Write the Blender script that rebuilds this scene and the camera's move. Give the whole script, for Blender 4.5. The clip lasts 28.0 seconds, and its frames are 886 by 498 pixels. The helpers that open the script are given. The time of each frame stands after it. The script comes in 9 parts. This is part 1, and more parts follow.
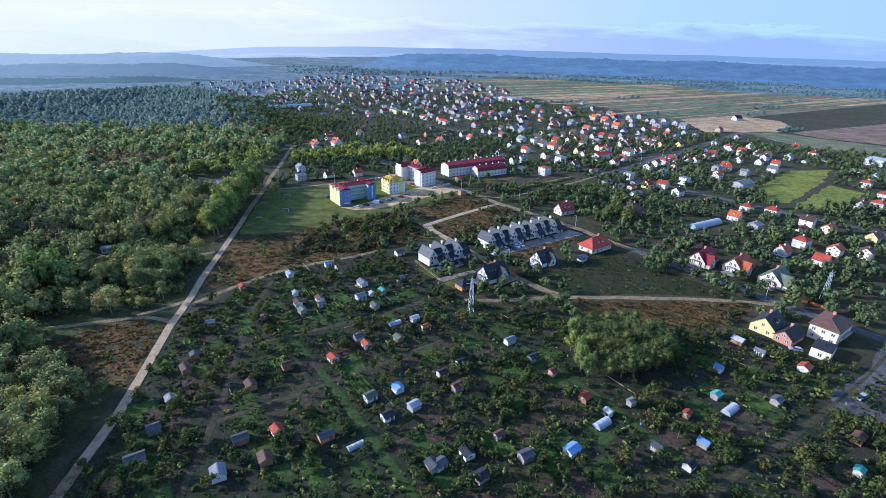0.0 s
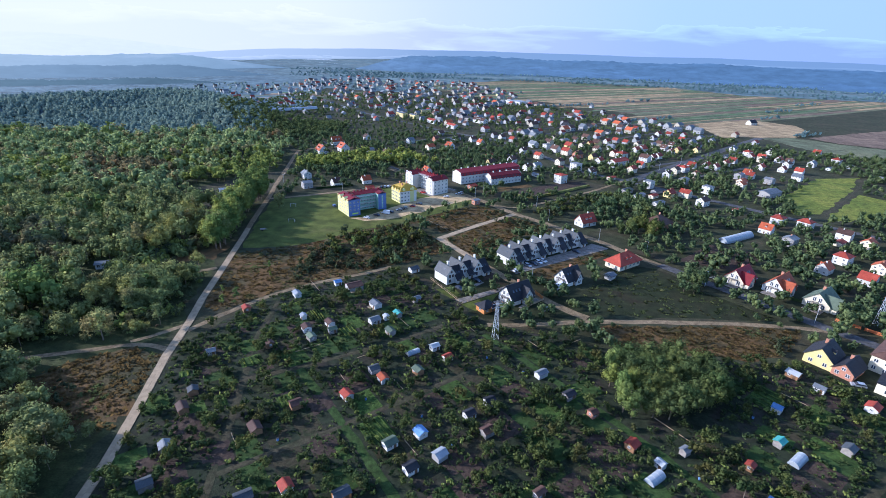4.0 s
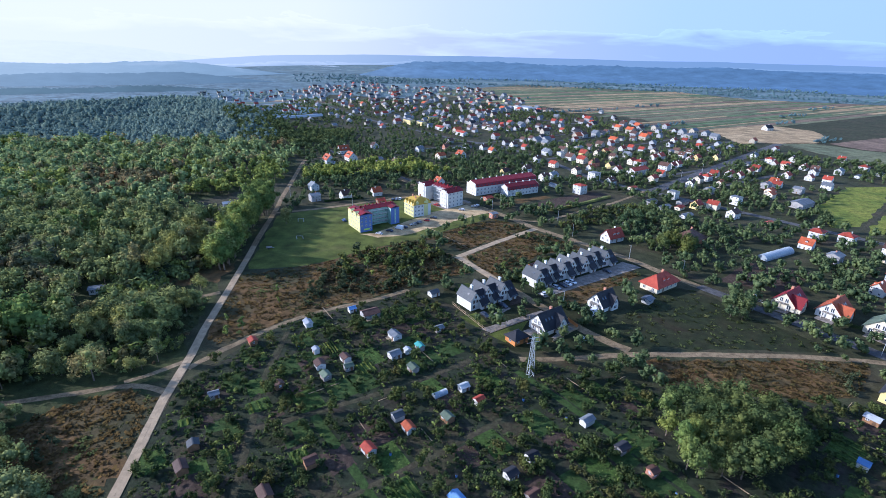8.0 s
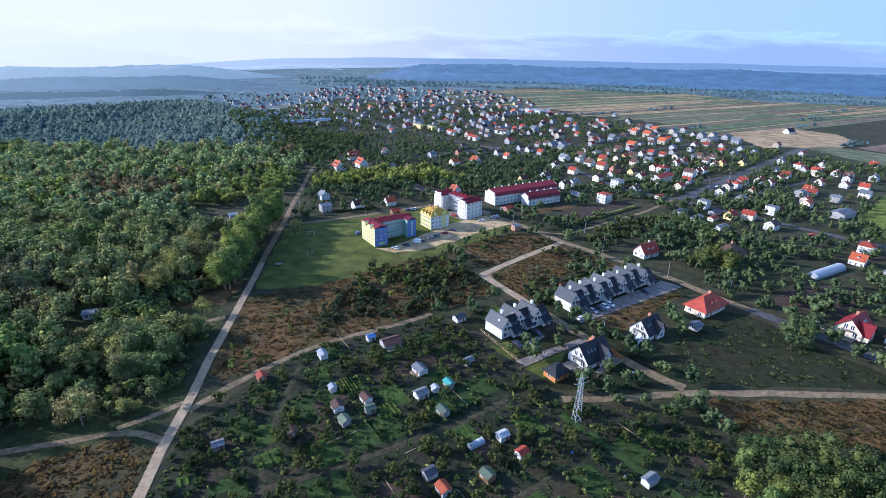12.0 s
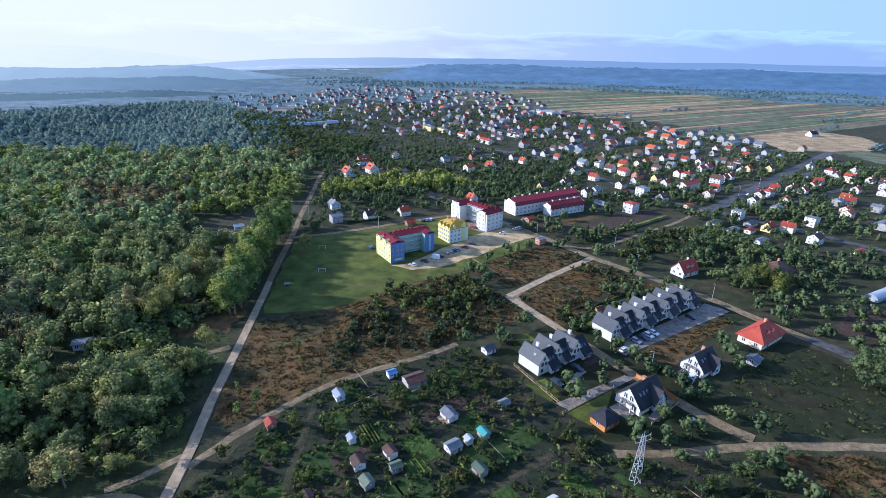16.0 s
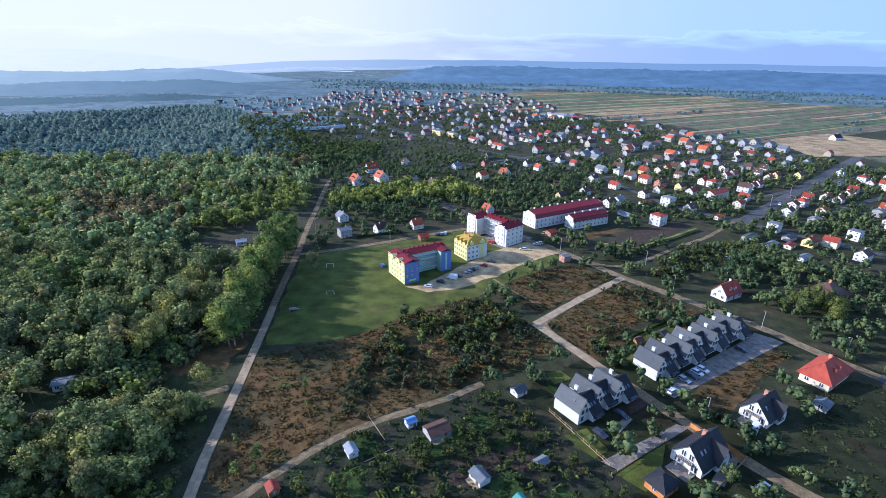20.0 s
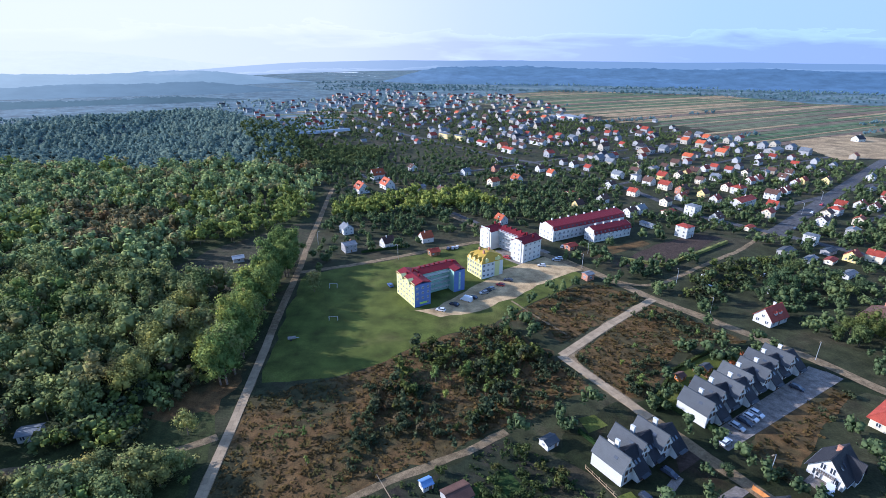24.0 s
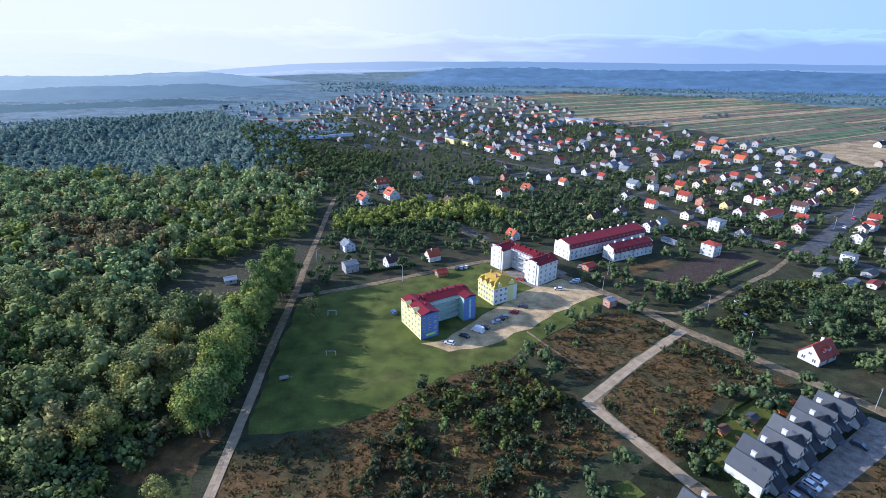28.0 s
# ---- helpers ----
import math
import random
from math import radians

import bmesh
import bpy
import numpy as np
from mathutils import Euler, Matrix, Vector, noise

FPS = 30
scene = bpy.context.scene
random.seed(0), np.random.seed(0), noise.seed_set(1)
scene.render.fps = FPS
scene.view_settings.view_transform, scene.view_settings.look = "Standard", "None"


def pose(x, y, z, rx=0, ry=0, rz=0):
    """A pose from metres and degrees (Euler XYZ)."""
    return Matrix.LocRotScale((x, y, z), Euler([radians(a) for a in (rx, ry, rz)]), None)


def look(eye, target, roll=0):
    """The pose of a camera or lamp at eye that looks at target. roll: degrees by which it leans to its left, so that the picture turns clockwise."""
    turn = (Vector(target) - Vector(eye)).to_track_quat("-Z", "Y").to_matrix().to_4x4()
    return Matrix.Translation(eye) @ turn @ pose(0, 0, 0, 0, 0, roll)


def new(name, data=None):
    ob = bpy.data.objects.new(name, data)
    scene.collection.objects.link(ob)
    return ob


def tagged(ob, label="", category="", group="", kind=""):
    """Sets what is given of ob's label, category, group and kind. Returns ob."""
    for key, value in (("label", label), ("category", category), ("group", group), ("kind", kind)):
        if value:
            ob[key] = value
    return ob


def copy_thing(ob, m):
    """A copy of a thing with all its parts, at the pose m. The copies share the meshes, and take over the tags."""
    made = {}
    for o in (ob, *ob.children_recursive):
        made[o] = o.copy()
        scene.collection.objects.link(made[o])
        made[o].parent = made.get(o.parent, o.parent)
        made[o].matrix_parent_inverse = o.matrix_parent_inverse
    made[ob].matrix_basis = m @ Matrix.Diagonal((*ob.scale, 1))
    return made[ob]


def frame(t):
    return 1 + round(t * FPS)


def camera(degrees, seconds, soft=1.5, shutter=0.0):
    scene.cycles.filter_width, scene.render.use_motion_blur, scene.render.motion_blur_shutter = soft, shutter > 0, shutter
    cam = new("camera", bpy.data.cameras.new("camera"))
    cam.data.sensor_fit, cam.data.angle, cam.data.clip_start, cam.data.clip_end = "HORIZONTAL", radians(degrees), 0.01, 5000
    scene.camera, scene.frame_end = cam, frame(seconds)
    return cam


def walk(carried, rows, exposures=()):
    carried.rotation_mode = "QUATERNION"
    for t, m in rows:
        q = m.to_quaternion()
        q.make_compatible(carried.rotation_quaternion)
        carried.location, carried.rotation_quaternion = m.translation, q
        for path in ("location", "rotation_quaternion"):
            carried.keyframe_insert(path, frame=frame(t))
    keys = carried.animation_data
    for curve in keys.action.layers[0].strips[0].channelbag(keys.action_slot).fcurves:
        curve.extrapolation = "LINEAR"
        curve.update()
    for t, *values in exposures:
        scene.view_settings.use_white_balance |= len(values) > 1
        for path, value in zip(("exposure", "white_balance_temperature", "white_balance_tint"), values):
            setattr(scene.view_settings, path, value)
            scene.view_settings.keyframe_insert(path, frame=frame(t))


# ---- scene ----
cam = camera(84.0, 28.0, soft=0.85)
PATH = [
    (0, pose(0.00, 0.00, 104.00, 67.355, -1.396, 0.000)),
    (3, pose(-5.67, 14.07, 103.77, 67.471, -1.570, 0.302)),
    (8, pose(-16.72, 39.57, 103.47, 68.114, -1.196, 0.529)),
    (11, pose(-23.49, 55.45, 102.80, 68.368, -1.017, 0.920)),
    (17, pose(-36.98, 88.29, 103.69, 68.336, -0.891, 1.738)),
    (20, pose(-41.95, 105.07, 104.04, 68.506, -0.700, 2.166)),
    (25, pose(-47.65, 132.93, 104.84, 68.548, -0.318, 2.730)),
    (28, pose(-49.73, 149.86, 106.67, 68.617, -0.347, 3.174)),
]
EXPO = 1.5
walk(cam, PATH, exposures=[(0.0, EXPO, 5300.0, 18.5), (28.0, EXPO, 5300.0, 18.5)])

# ---- world, sun ----
SUN_TO = Vector((-1.0, 0.12, 0.40)).normalized()
world = bpy.data.worlds.new("sky")
scene.world = world
world.use_nodes = True
wn = world.node_tree
sky = wn.nodes.new("ShaderNodeTexSky")
sky.sky_type = "NISHITA"
sky.sun_disc = False
sky.sun_elevation = math.asin(SUN_TO.z)
sky.sun_rotation = math.atan2(SUN_TO.x, SUN_TO.y)
sky.altitude = 100
sky.air_density = 1.0
sky.dust_density = 0.8
sky.ozone_density = 2.0
wn.links.new(sky.outputs["Color"], wn.nodes["Background"].inputs["Color"])
wn.nodes["Background"].inputs["Strength"].default_value = 0.125
lamp = bpy.data.lights.new("sun", "SUN")
lamp.energy = 2.9
lamp.angle = radians(0.6)
lamp.color = (1.0, 0.91, 0.78)
sun = new("sun", lamp)
sun.matrix_world = look(SUN_TO * 400, (0, 0, 0))

# ---- materials ----
def shade(name):
    m = bpy.data.materials.new(name)
    m.use_nodes = True
    nt = m.node_tree
    return m, nt, nt.nodes["Principled BSDF"]


def ramp(nt, source, stops):
    r = nt.nodes.new("ShaderNodeValToRGB")
    r.color_ramp.elements[0].position, r.color_ramp.elements[0].color = stops[0][0], (*stops[0][1], 1)
    r.color_ramp.elements[1].position, r.color_ramp.elements[1].color = stops[-1][0], (*stops[-1][1], 1)
    for p, c in stops[1:-1]:
        e = r.color_ramp.elements.new(p)
        e.color = (*c, 1)
    nt.links.new(source, r.inputs["Fac"])
    return r.outputs["Color"]


def place_of(nt):
    return nt.nodes.new("ShaderNodeNewGeometry").outputs["Position"]


def noise_of(nt, scale, detail=3.0, vector=None, rough=0.55, warp=0.0):
    n = nt.nodes.new("ShaderNodeTexNoise")
    n.inputs["Scale"].default_value = scale
    n.inputs["Detail"].default_value = detail
    n.inputs["Roughness"].default_value = rough
    n.inputs["Distortion"].default_value = warp
    nt.links.new(vector if vector is not None else place_of(nt), n.inputs["Vector"])
    return n.outputs["Fac"]


def blend(nt, fac, a, b, how="MIX"):
    m = nt.nodes.new("ShaderNodeMix")
    m.data_type, m.blend_type = "RGBA", how
    for i, v in ((0, fac), (6, a), (7, b)):
        if hasattr(v, "is_linked"):
            nt.links.new(v, m.inputs[i])
        elif i == 0:
            m.inputs[0].default_value = v
        else:
            m.inputs[i].default_value = (*v, 1)
    return m.outputs[2]


def bump(nt, bsdf, height, strength, distance):
    b = nt.nodes.new("ShaderNodeBump")
    b.inputs["Strength"].default_value = strength
    b.inputs["Distance"].default_value = distance
    nt.links.new(height, b.inputs["Height"])
    nt.links.new(b.outputs["Normal"], bsdf.inputs["Normal"])


def ground_mat(name, stops, big, small, grain, rough=0.95, bumps=0.25):
    """Soil or turf: a large drift of tones, a small mottling over it and a grain."""
    m, nt, p = shade(name)
    a = ramp(nt, noise_of(nt, big, 5, warp=0.6), stops)
    fine = noise_of(nt, small, 4)
    b = ramp(nt, fine, [(0.3, (0.45, 0.45, 0.45)), (0.7, (1.35, 1.35, 1.35))])
    c = blend(nt, 0.85, a, b, "MULTIPLY")
    g = noise_of(nt, grain, 3)
    d = ramp(nt, g, [(0.3, (0.6, 0.6, 0.6)), (0.72, (1.3, 1.3, 1.3))])
    nt.links.new(blend(nt, 0.8, c, d, "MULTIPLY"), p.inputs["Base Color"])
    p.inputs["Roughness"].default_value = rough
    p.inputs["Specular IOR Level"].default_value = 0.15
    bump(nt, p, g, bumps, 0.4)
    return m


def plain_mat(name, colour, rough=0.7, vary=0.15, scale=0.6, metal=0.0, spec=0.3, bump_by=0.0, per_object=0.0):
    """Paint, render, sheet or plastic with weathering at two scales."""
    m, nt, p = shade(name)
    n = noise_of(nt, scale, 4)
    lo, hi = 1 - vary, 1 + vary
    a = ramp(nt, n, [(0.3, tuple(c * lo for c in colour)), (0.7, tuple(min(c * hi, 0.9) for c in colour))])
    f = noise_of(nt, scale * 9, 3)
    b = blend(nt, 0.5, a, ramp(nt, f, [(0.3, (0.8, 0.8, 0.8)), (0.7, (1.1, 1.1, 1.1))]), "MULTIPLY")
    if per_object:
        info = nt.nodes.new("ShaderNodeObjectInfo")
        r = ramp(nt, info.outputs["Random"], [(0.0, (1 - per_object,) * 3), (1.0, (1 + per_object,) * 3)])
        b = blend(nt, 1.0, b, r, "MULTIPLY")
    nt.links.new(b, p.inputs["Base Color"])
    p.inputs["Roughness"].default_value = rough
    p.inputs["Metallic"].default_value = metal
    p.inputs["Specular IOR Level"].default_value = spec
    if bump_by:
        bump(nt, p, f, bump_by, 0.05)
    return m


def roof_mat(name, colour, vary=0.22, rough=0.6):
    """Tiled or sheeted roof: courses as relief, streaks and moss as tone."""
    m, nt, p = shade(name)
    co = nt.nodes.new("ShaderNodeTexCoord").outputs["Object"]
    w = nt.nodes.new("ShaderNodeTexWave")
    w.wave_type, w.bands_direction = "BANDS", "X"
    w.inputs["Scale"].default_value = 1.0
    w.inputs["Distortion"].default_value = 0.4
    nt.links.new(co, w.inputs["Vector"])
    n = noise_of(nt, 0.5, 4)
    a = ramp(nt, n, [(0.28, tuple(c * (1 - vary) for c in colour)), (0.72, tuple(c * (1 + vary) for c in colour))])
    f = noise_of(nt, 6, 3)
    b = blend(nt, 0.7, a, ramp(nt, f, [(0.3, (0.72, 0.72, 0.74)), (0.7, (1.15, 1.13, 1.1))]), "MULTIPLY")
    info = nt.nodes.new("ShaderNodeObjectInfo")
    r = ramp(nt, info.outputs["Random"], [(0.0, (0.72, 0.74, 0.78)), (1.0, (1.22, 1.2, 1.16))])
    nt.links.new(blend(nt, 1.0, b, r, "MULTIPLY"), p.inputs["Base Color"])
    p.inputs["Roughness"].default_value = rough
    p.inputs["Specular IOR Level"].default_value = 0.12
    bump(nt, p, w.outputs["Fac"], 0.35, 0.06)
    return m


def leaf_mat(name, dark, mid, light, autumn=None, spread=0.12, vary=1.0):
    """Foliage: tone by tree-sized drift, by leaf clump, and by plant; some light passes through."""
    m, nt, p = shade(name)
    geo = nt.nodes.new("ShaderNodeNewGeometry")
    a = ramp(nt, noise_of(nt, spread, 2, geo.outputs["Position"]), [(0.3, dark), (0.5, mid), (0.72, light)])
    if autumn:
        n2 = noise_of(nt, spread * 0.9, 1, geo.outputs["Position"])
        mask = ramp(nt, n2, [(0.56, (0, 0, 0)), (0.68, (0.9, 0.9, 0.9))])
        a = blend(nt, mask, a, autumn)
    r = ramp(nt, geo.outputs["Random Per Island"], [(0.0, (1 - 0.22 * vary, 1 - 0.19 * vary, 1 - 0.22 * vary)), (1.0, (1 + 0.25 * vary, 1 + 0.21 * vary, 1 + 0.15 * vary))])
    b = blend(nt, 1.0, a, r, "MULTIPLY")
    info = nt.nodes.new("ShaderNodeObjectInfo")
    q = ramp(nt, info.outputs["Random"], [(0.0, (0.75, 0.85, 0.8)), (0.5, (1.0, 1.0, 1.0)), (1.0, (1.4, 1.2, 0.9))])
    b = blend(nt, 1.0, b, q, "MULTIPLY")
    d = nt.nodes.new("ShaderNodeBsdfDiffuse")
    t = nt.nodes.new("ShaderNodeBsdfTranslucent")
    mix = nt.nodes.new("ShaderNodeMixShader")
    mix.inputs["Fac"].default_value = 0.28
    for s in (d, t):
        nt.links.new(b, s.inputs["Color"])
    nt.links.new(d.outputs["BSDF"], mix.inputs[1])
    nt.links.new(t.outputs["BSDF"], mix.inputs[2])
    nt.links.new(mix.outputs["Shader"], nt.nodes["Material Output"].inputs["Surface"])
    nt.nodes.remove(p)
    return m


M = {}
M["turf"] = ground_mat("turf_ground", [(0.3, (0.026, 0.030, 0.012)), (0.5, (0.039, 0.042, 0.019)), (0.7, (0.060, 0.048, 0.028))], 0.03, 0.2, 1.6)
M["lawn"] = ground_mat("mown_lawn", [(0.3, (0.061, 0.079, 0.014)), (0.55, (0.085, 0.099, 0.019)), (0.75, (0.115, 0.103, 0.033))], 0.03, 0.14, 2.2, bumps=0.1)
M["meadow"] = ground_mat("dry_meadow", [(0.28, (0.038, 0.039, 0.016)), (0.42, (0.060, 0.048, 0.020)), (0.53, (0.121, 0.069, 0.026)), (0.60, (0.083, 0.056, 0.023)), (0.78, (0.036, 0.037, 0.015))], 0.035, 0.3, 2.2, bumps=0.3)
M["rough"] = ground_mat("rough_grass", [(0.3, (0.013, 0.018, 0.006)), (0.45, (0.020, 0.026, 0.009)), (0.6, (0.024, 0.025, 0.010)), (0.75, (0.037, 0.022, 0.014))], 0.05, 0.3, 1.8, bumps=0.5)
M["garden"] = ground_mat("garden_ground", [(0.3, (0.018, 0.024, 0.012)), (0.5, (0.025, 0.032, 0.016)), (0.68, (0.037, 0.030, 0.023))], 0.12, 0.6, 3.0, bumps=0.4)
M["woodfloor"] = ground_mat("woodland_floor", [(0.3, (0.022, 0.034, 0.011)), (0.6, (0.045, 0.052, 0.016)), (0.8, (0.089, 0.062, 0.027))], 0.05, 0.3, 1.8, bumps=0.5)
M["soil"] = ground_mat("tilled_soil", [(0.3, (0.046, 0.031, 0.023)), (0.7, (0.068, 0.047, 0.035))], 0.2, 0.9, 4)
M["bedgreen"] = ground_mat("crop_bed", [(0.3, (0.031, 0.055, 0.012)), (0.7, (0.062, 0.105, 0.021))], 0.2, 0.9, 3)
M["dirt"] = ground_mat("dirt_track", [(0.3, (0.148, 0.109, 0.060)), (0.7, (0.244, 0.178, 0.103))], 0.08, 0.5, 3, bumps=0.2)
M["slab"] = plain_mat("concrete_slab", (0.296, 0.220, 0.133), 0.85, 0.2, 0.4, bump_by=0.3, per_object=0.12)
M["asphalt"] = ground_mat("asphalt", [(0.3, (0.065, 0.063, 0.063)), (0.7, (0.102, 0.099, 0.098))], 0.06, 0.4, 4, rough=0.8, bumps=0.1)
M["paving"] = ground_mat("pale_paving", [(0.3, (0.165, 0.143, 0.122)), (0.7, (0.232, 0.202, 0.171))], 0.1, 0.5, 3, rough=0.85, bumps=0.1)
M["vine"] = ground_mat("yellow_green_crop", [(0.3, (0.085, 0.115, 0.018)), (0.5, (0.14, 0.16, 0.024)), (0.7, (0.19, 0.19, 0.034))], 0.05, 0.25, 0.9, bumps=0.6)
M["field_a"] = ground_mat("straw_field", [(0.3, (0.27, 0.19, 0.10)), (0.7, (0.36, 0.265, 0.145))], 0.01, 0.06, 0.4)
M["field_b"] = ground_mat("green_field", [(0.3, (0.060, 0.115, 0.050)), (0.7, (0.10, 0.155, 0.062))], 0.01, 0.06, 0.4)
M["field_c"] = ground_mat("ploughed_field", [(0.3, (0.125, 0.088, 0.062)), (0.7, (0.185, 0.13, 0.09))], 0.01, 0.06, 0.4)
M["field_d"] = ground_mat("dull_grass_field", [(0.3, (0.097, 0.113, 0.065)), (0.7, (0.153, 0.153, 0.080))], 0.01, 0.06, 0.4)
M["leaf"] = leaf_mat("broad_leaf", (0.111, 0.139, 0.065), (0.205, 0.229, 0.094), (0.316, 0.331, 0.116), (0.235, 0.199, 0.092), spread=0.085)
M["leaf_town"] = leaf_mat("garden_tree_leaf", (0.055, 0.084, 0.046), (0.080, 0.116, 0.058), (0.118, 0.155, 0.068), spread=0.06)
M["leaf_fruit"] = leaf_mat("fruit_leaf", (0.035, 0.053, 0.025), (0.052, 0.076, 0.032), (0.085, 0.106, 0.038), (0.078, 0.081, 0.034))
M["leaf_light"] = leaf_mat("poplar_leaf", (0.106, 0.147, 0.053), (0.154, 0.204, 0.066), (0.224, 0.269, 0.081))
# lighter copy of the broad leaf, haze painted in for the farther woodland
M["leaf_hazed"] = leaf_mat("hazed_wood_leaf", (0.152, 0.196, 0.100), (0.245, 0.297, 0.129), (0.361, 0.404, 0.156), (0.323, 0.255, 0.124))
M["leaf_brown"] = leaf_mat("turning_leaf", (0.111, 0.118, 0.075), (0.156, 0.149, 0.088), (0.202, 0.167, 0.093), (0.209, 0.136, 0.075))
M["leaf_willow"] = leaf_mat("willow_leaf", (0.058, 0.081, 0.034), (0.083, 0.111, 0.043), (0.115, 0.144, 0.052))
# hill foliage with the blue of distance haze put into its colour
M["leaf_far"] = leaf_mat("haze_tinted_hill_leaf", (0.114, 0.173, 0.164), (0.147, 0.211, 0.183), (0.194, 0.252, 0.197), spread=0.02, vary=0.3)
# far plain: blue distance haze is mixed into these two base colours
M["floodplain"] = ground_mat("haze_tinted_floodplain", [(0.3, (0.077, 0.125, 0.144)), (0.5, (0.099, 0.150, 0.161)), (0.7, (0.144, 0.190, 0.184))], 0.006, 0.02, 0.06, bumps=0.0)
M["haze_tinted_wooded_plain"] = ground_mat("haze_tinted_wooded_plain", [(0.3, (0.082, 0.130, 0.152)), (0.7, (0.112, 0.168, 0.185))], 0.006, 0.03, 0.1, bumps=0.0)
M["path_grass"] = ground_mat("trodden_grass", [(0.3, (0.038, 0.041, 0.019)), (0.7, (0.063, 0.052, 0.031))], 0.12, 0.6, 2.5)
# foliage of the farthest woods, paler and bluer to carry painted haze
M["leaf_mist"] = leaf_mat("haze_tinted_plain_leaf", (0.126, 0.194, 0.232), (0.158, 0.232, 0.259), (0.200, 0.270, 0.281), spread=0.01, vary=0.4)
M["leaf_scrub"] = leaf_mat("scrub_leaf", (0.042, 0.054, 0.031), (0.065, 0.081, 0.044), (0.104, 0.112, 0.052), (0.113, 0.081, 0.048))
M["leaf_dry"] = leaf_mat("dry_stalks", (0.080, 0.059, 0.026), (0.131, 0.083, 0.035), (0.141, 0.090, 0.037), (0.069, 0.071, 0.029))
M["grass_blade"] = leaf_mat("rank_grass", (0.055, 0.072, 0.030), (0.078, 0.099, 0.038), (0.115, 0.119, 0.050))
M["conifer"] = leaf_mat("conifer_needle", (0.018, 0.036, 0.016), (0.028, 0.052, 0.02), (0.045, 0.07, 0.026))
M["plot_grass"] = ground_mat("garden_grass", [(0.3, (0.025, 0.050, 0.011)), (0.7, (0.042, 0.069, 0.018))], 0.15, 0.6, 3.0, bumps=0.3)
M["plot_weeds"] = ground_mat("weedy_plot", [(0.3, (0.034, 0.033, 0.018)), (0.5, (0.048, 0.040, 0.022)), (0.7, (0.027, 0.037, 0.014))], 0.3, 0.9, 3.0, bumps=0.4)
M["bark"] = plain_mat("bark", (0.13, 0.10, 0.075), 0.95, 0.35, 1.5, bump_by=0.6)
M["white"] = plain_mat("white_render", (0.479, 0.475, 0.447), 0.85, 0.06, 0.4, per_object=0.12)
M["gravel"] = ground_mat("pale_gravel", [(0.3, (0.364, 0.253, 0.129)), (0.55, (0.451, 0.325, 0.170)), (0.75, (0.524, 0.383, 0.205))], 0.05, 0.2, 2.5, bumps=0.1)
M["cream"] = plain_mat("cream_render", (0.56, 0.50, 0.37), 0.85, 0.08, 0.4, per_object=0.12)
M["yellow"] = plain_mat("yellow_render", (0.56, 0.45, 0.19), 0.85, 0.08, 0.4, per_object=0.12)
M["pale_yellow"] = plain_mat("pale_yellow_render", (0.500, 0.480, 0.215), 0.85, 0.05, 0.3)
M["mint"] = plain_mat("mint_render", (0.24, 0.38, 0.31), 0.85, 0.05, 0.3)
M["blue"] = plain_mat("cornflower_render", (0.105, 0.155, 0.33), 0.85, 0.05, 0.3)
M["greywall"] = plain_mat("grey_render", (0.270, 0.263, 0.257), 0.85, 0.1, 0.4, per_object=0.15)
# walls of the far houses: distance haze greys these two base colours
M["white_old"] = plain_mat("haze_dulled_pale_render", (0.289, 0.293, 0.297), 0.9, 0.12, 0.3, per_object=0.2)
M["cream_old"] = plain_mat("haze_dulled_cream_render", (0.299, 0.273, 0.220), 0.9, 0.12, 0.3, per_object=0.2)
M["lime"] = plain_mat("lime_panel", (0.42, 0.60, 0.10), 0.6, 0.05, 0.5)
M["brick"] = plain_mat("brick_wall", (0.36, 0.17, 0.11), 0.9, 0.15, 0.8, bump_by=0.3)
M["wood"] = plain_mat("brown_boards", (0.22, 0.12, 0.06), 0.8, 0.25, 1.0, bump_by=0.3)
M["wood_orange"] = plain_mat("orange_boards", (0.42, 0.17, 0.05), 0.7, 0.2, 1.0, bump_by=0.3)
M["wood_grey"] = plain_mat("grey_boards", (0.22, 0.20, 0.18), 0.9, 0.25, 1.0, bump_by=0.3)
M["r_red"] = roof_mat("red_tile_roof", (0.247, 0.048, 0.031))
M["r_crimson"] = roof_mat("crimson_sheet_roof", (0.146, 0.013, 0.018), 0.12, 0.5)
M["r_orange"] = roof_mat("orange_tile_roof", (0.315, 0.079, 0.035))
M["r_brown"] = roof_mat("brown_tile_roof", (0.082, 0.047, 0.037))
M["r_black"] = roof_mat("graphite_tile_roof", (0.025, 0.026, 0.031))
M["r_grey"] = roof_mat("grey_sheet_roof", (0.144, 0.158, 0.173))
M["r_slate"] = roof_mat("slate_grey_roof", (0.058, 0.066, 0.074), 0.12, 0.55)
M["r_white"] = roof_mat("pale_sheet_roof", (0.303, 0.323, 0.343), 0.1, 0.5)
M["r_blue"] = roof_mat("blue_sheet_roof", (0.115, 0.216, 0.403), 0.12, 0.5)
M["r_teal"] = roof_mat("teal_sheet_roof", (0.072, 0.288, 0.259), 0.12, 0.5)
M["r_green"] = roof_mat("moss_green_roof", (0.094, 0.122, 0.086))
M["r_yellow"] = roof_mat("yellow_sheet_roof", (0.446, 0.288, 0.043), 0.1, 0.5)
M["glass"] = plain_mat("window_glass", (0.035, 0.045, 0.06), 0.12, 0.2, 0.3, spec=0.6)
M["frame_w"] = plain_mat("white_frame", (0.506, 0.506, 0.506), 0.5, 0.05, 1.0)
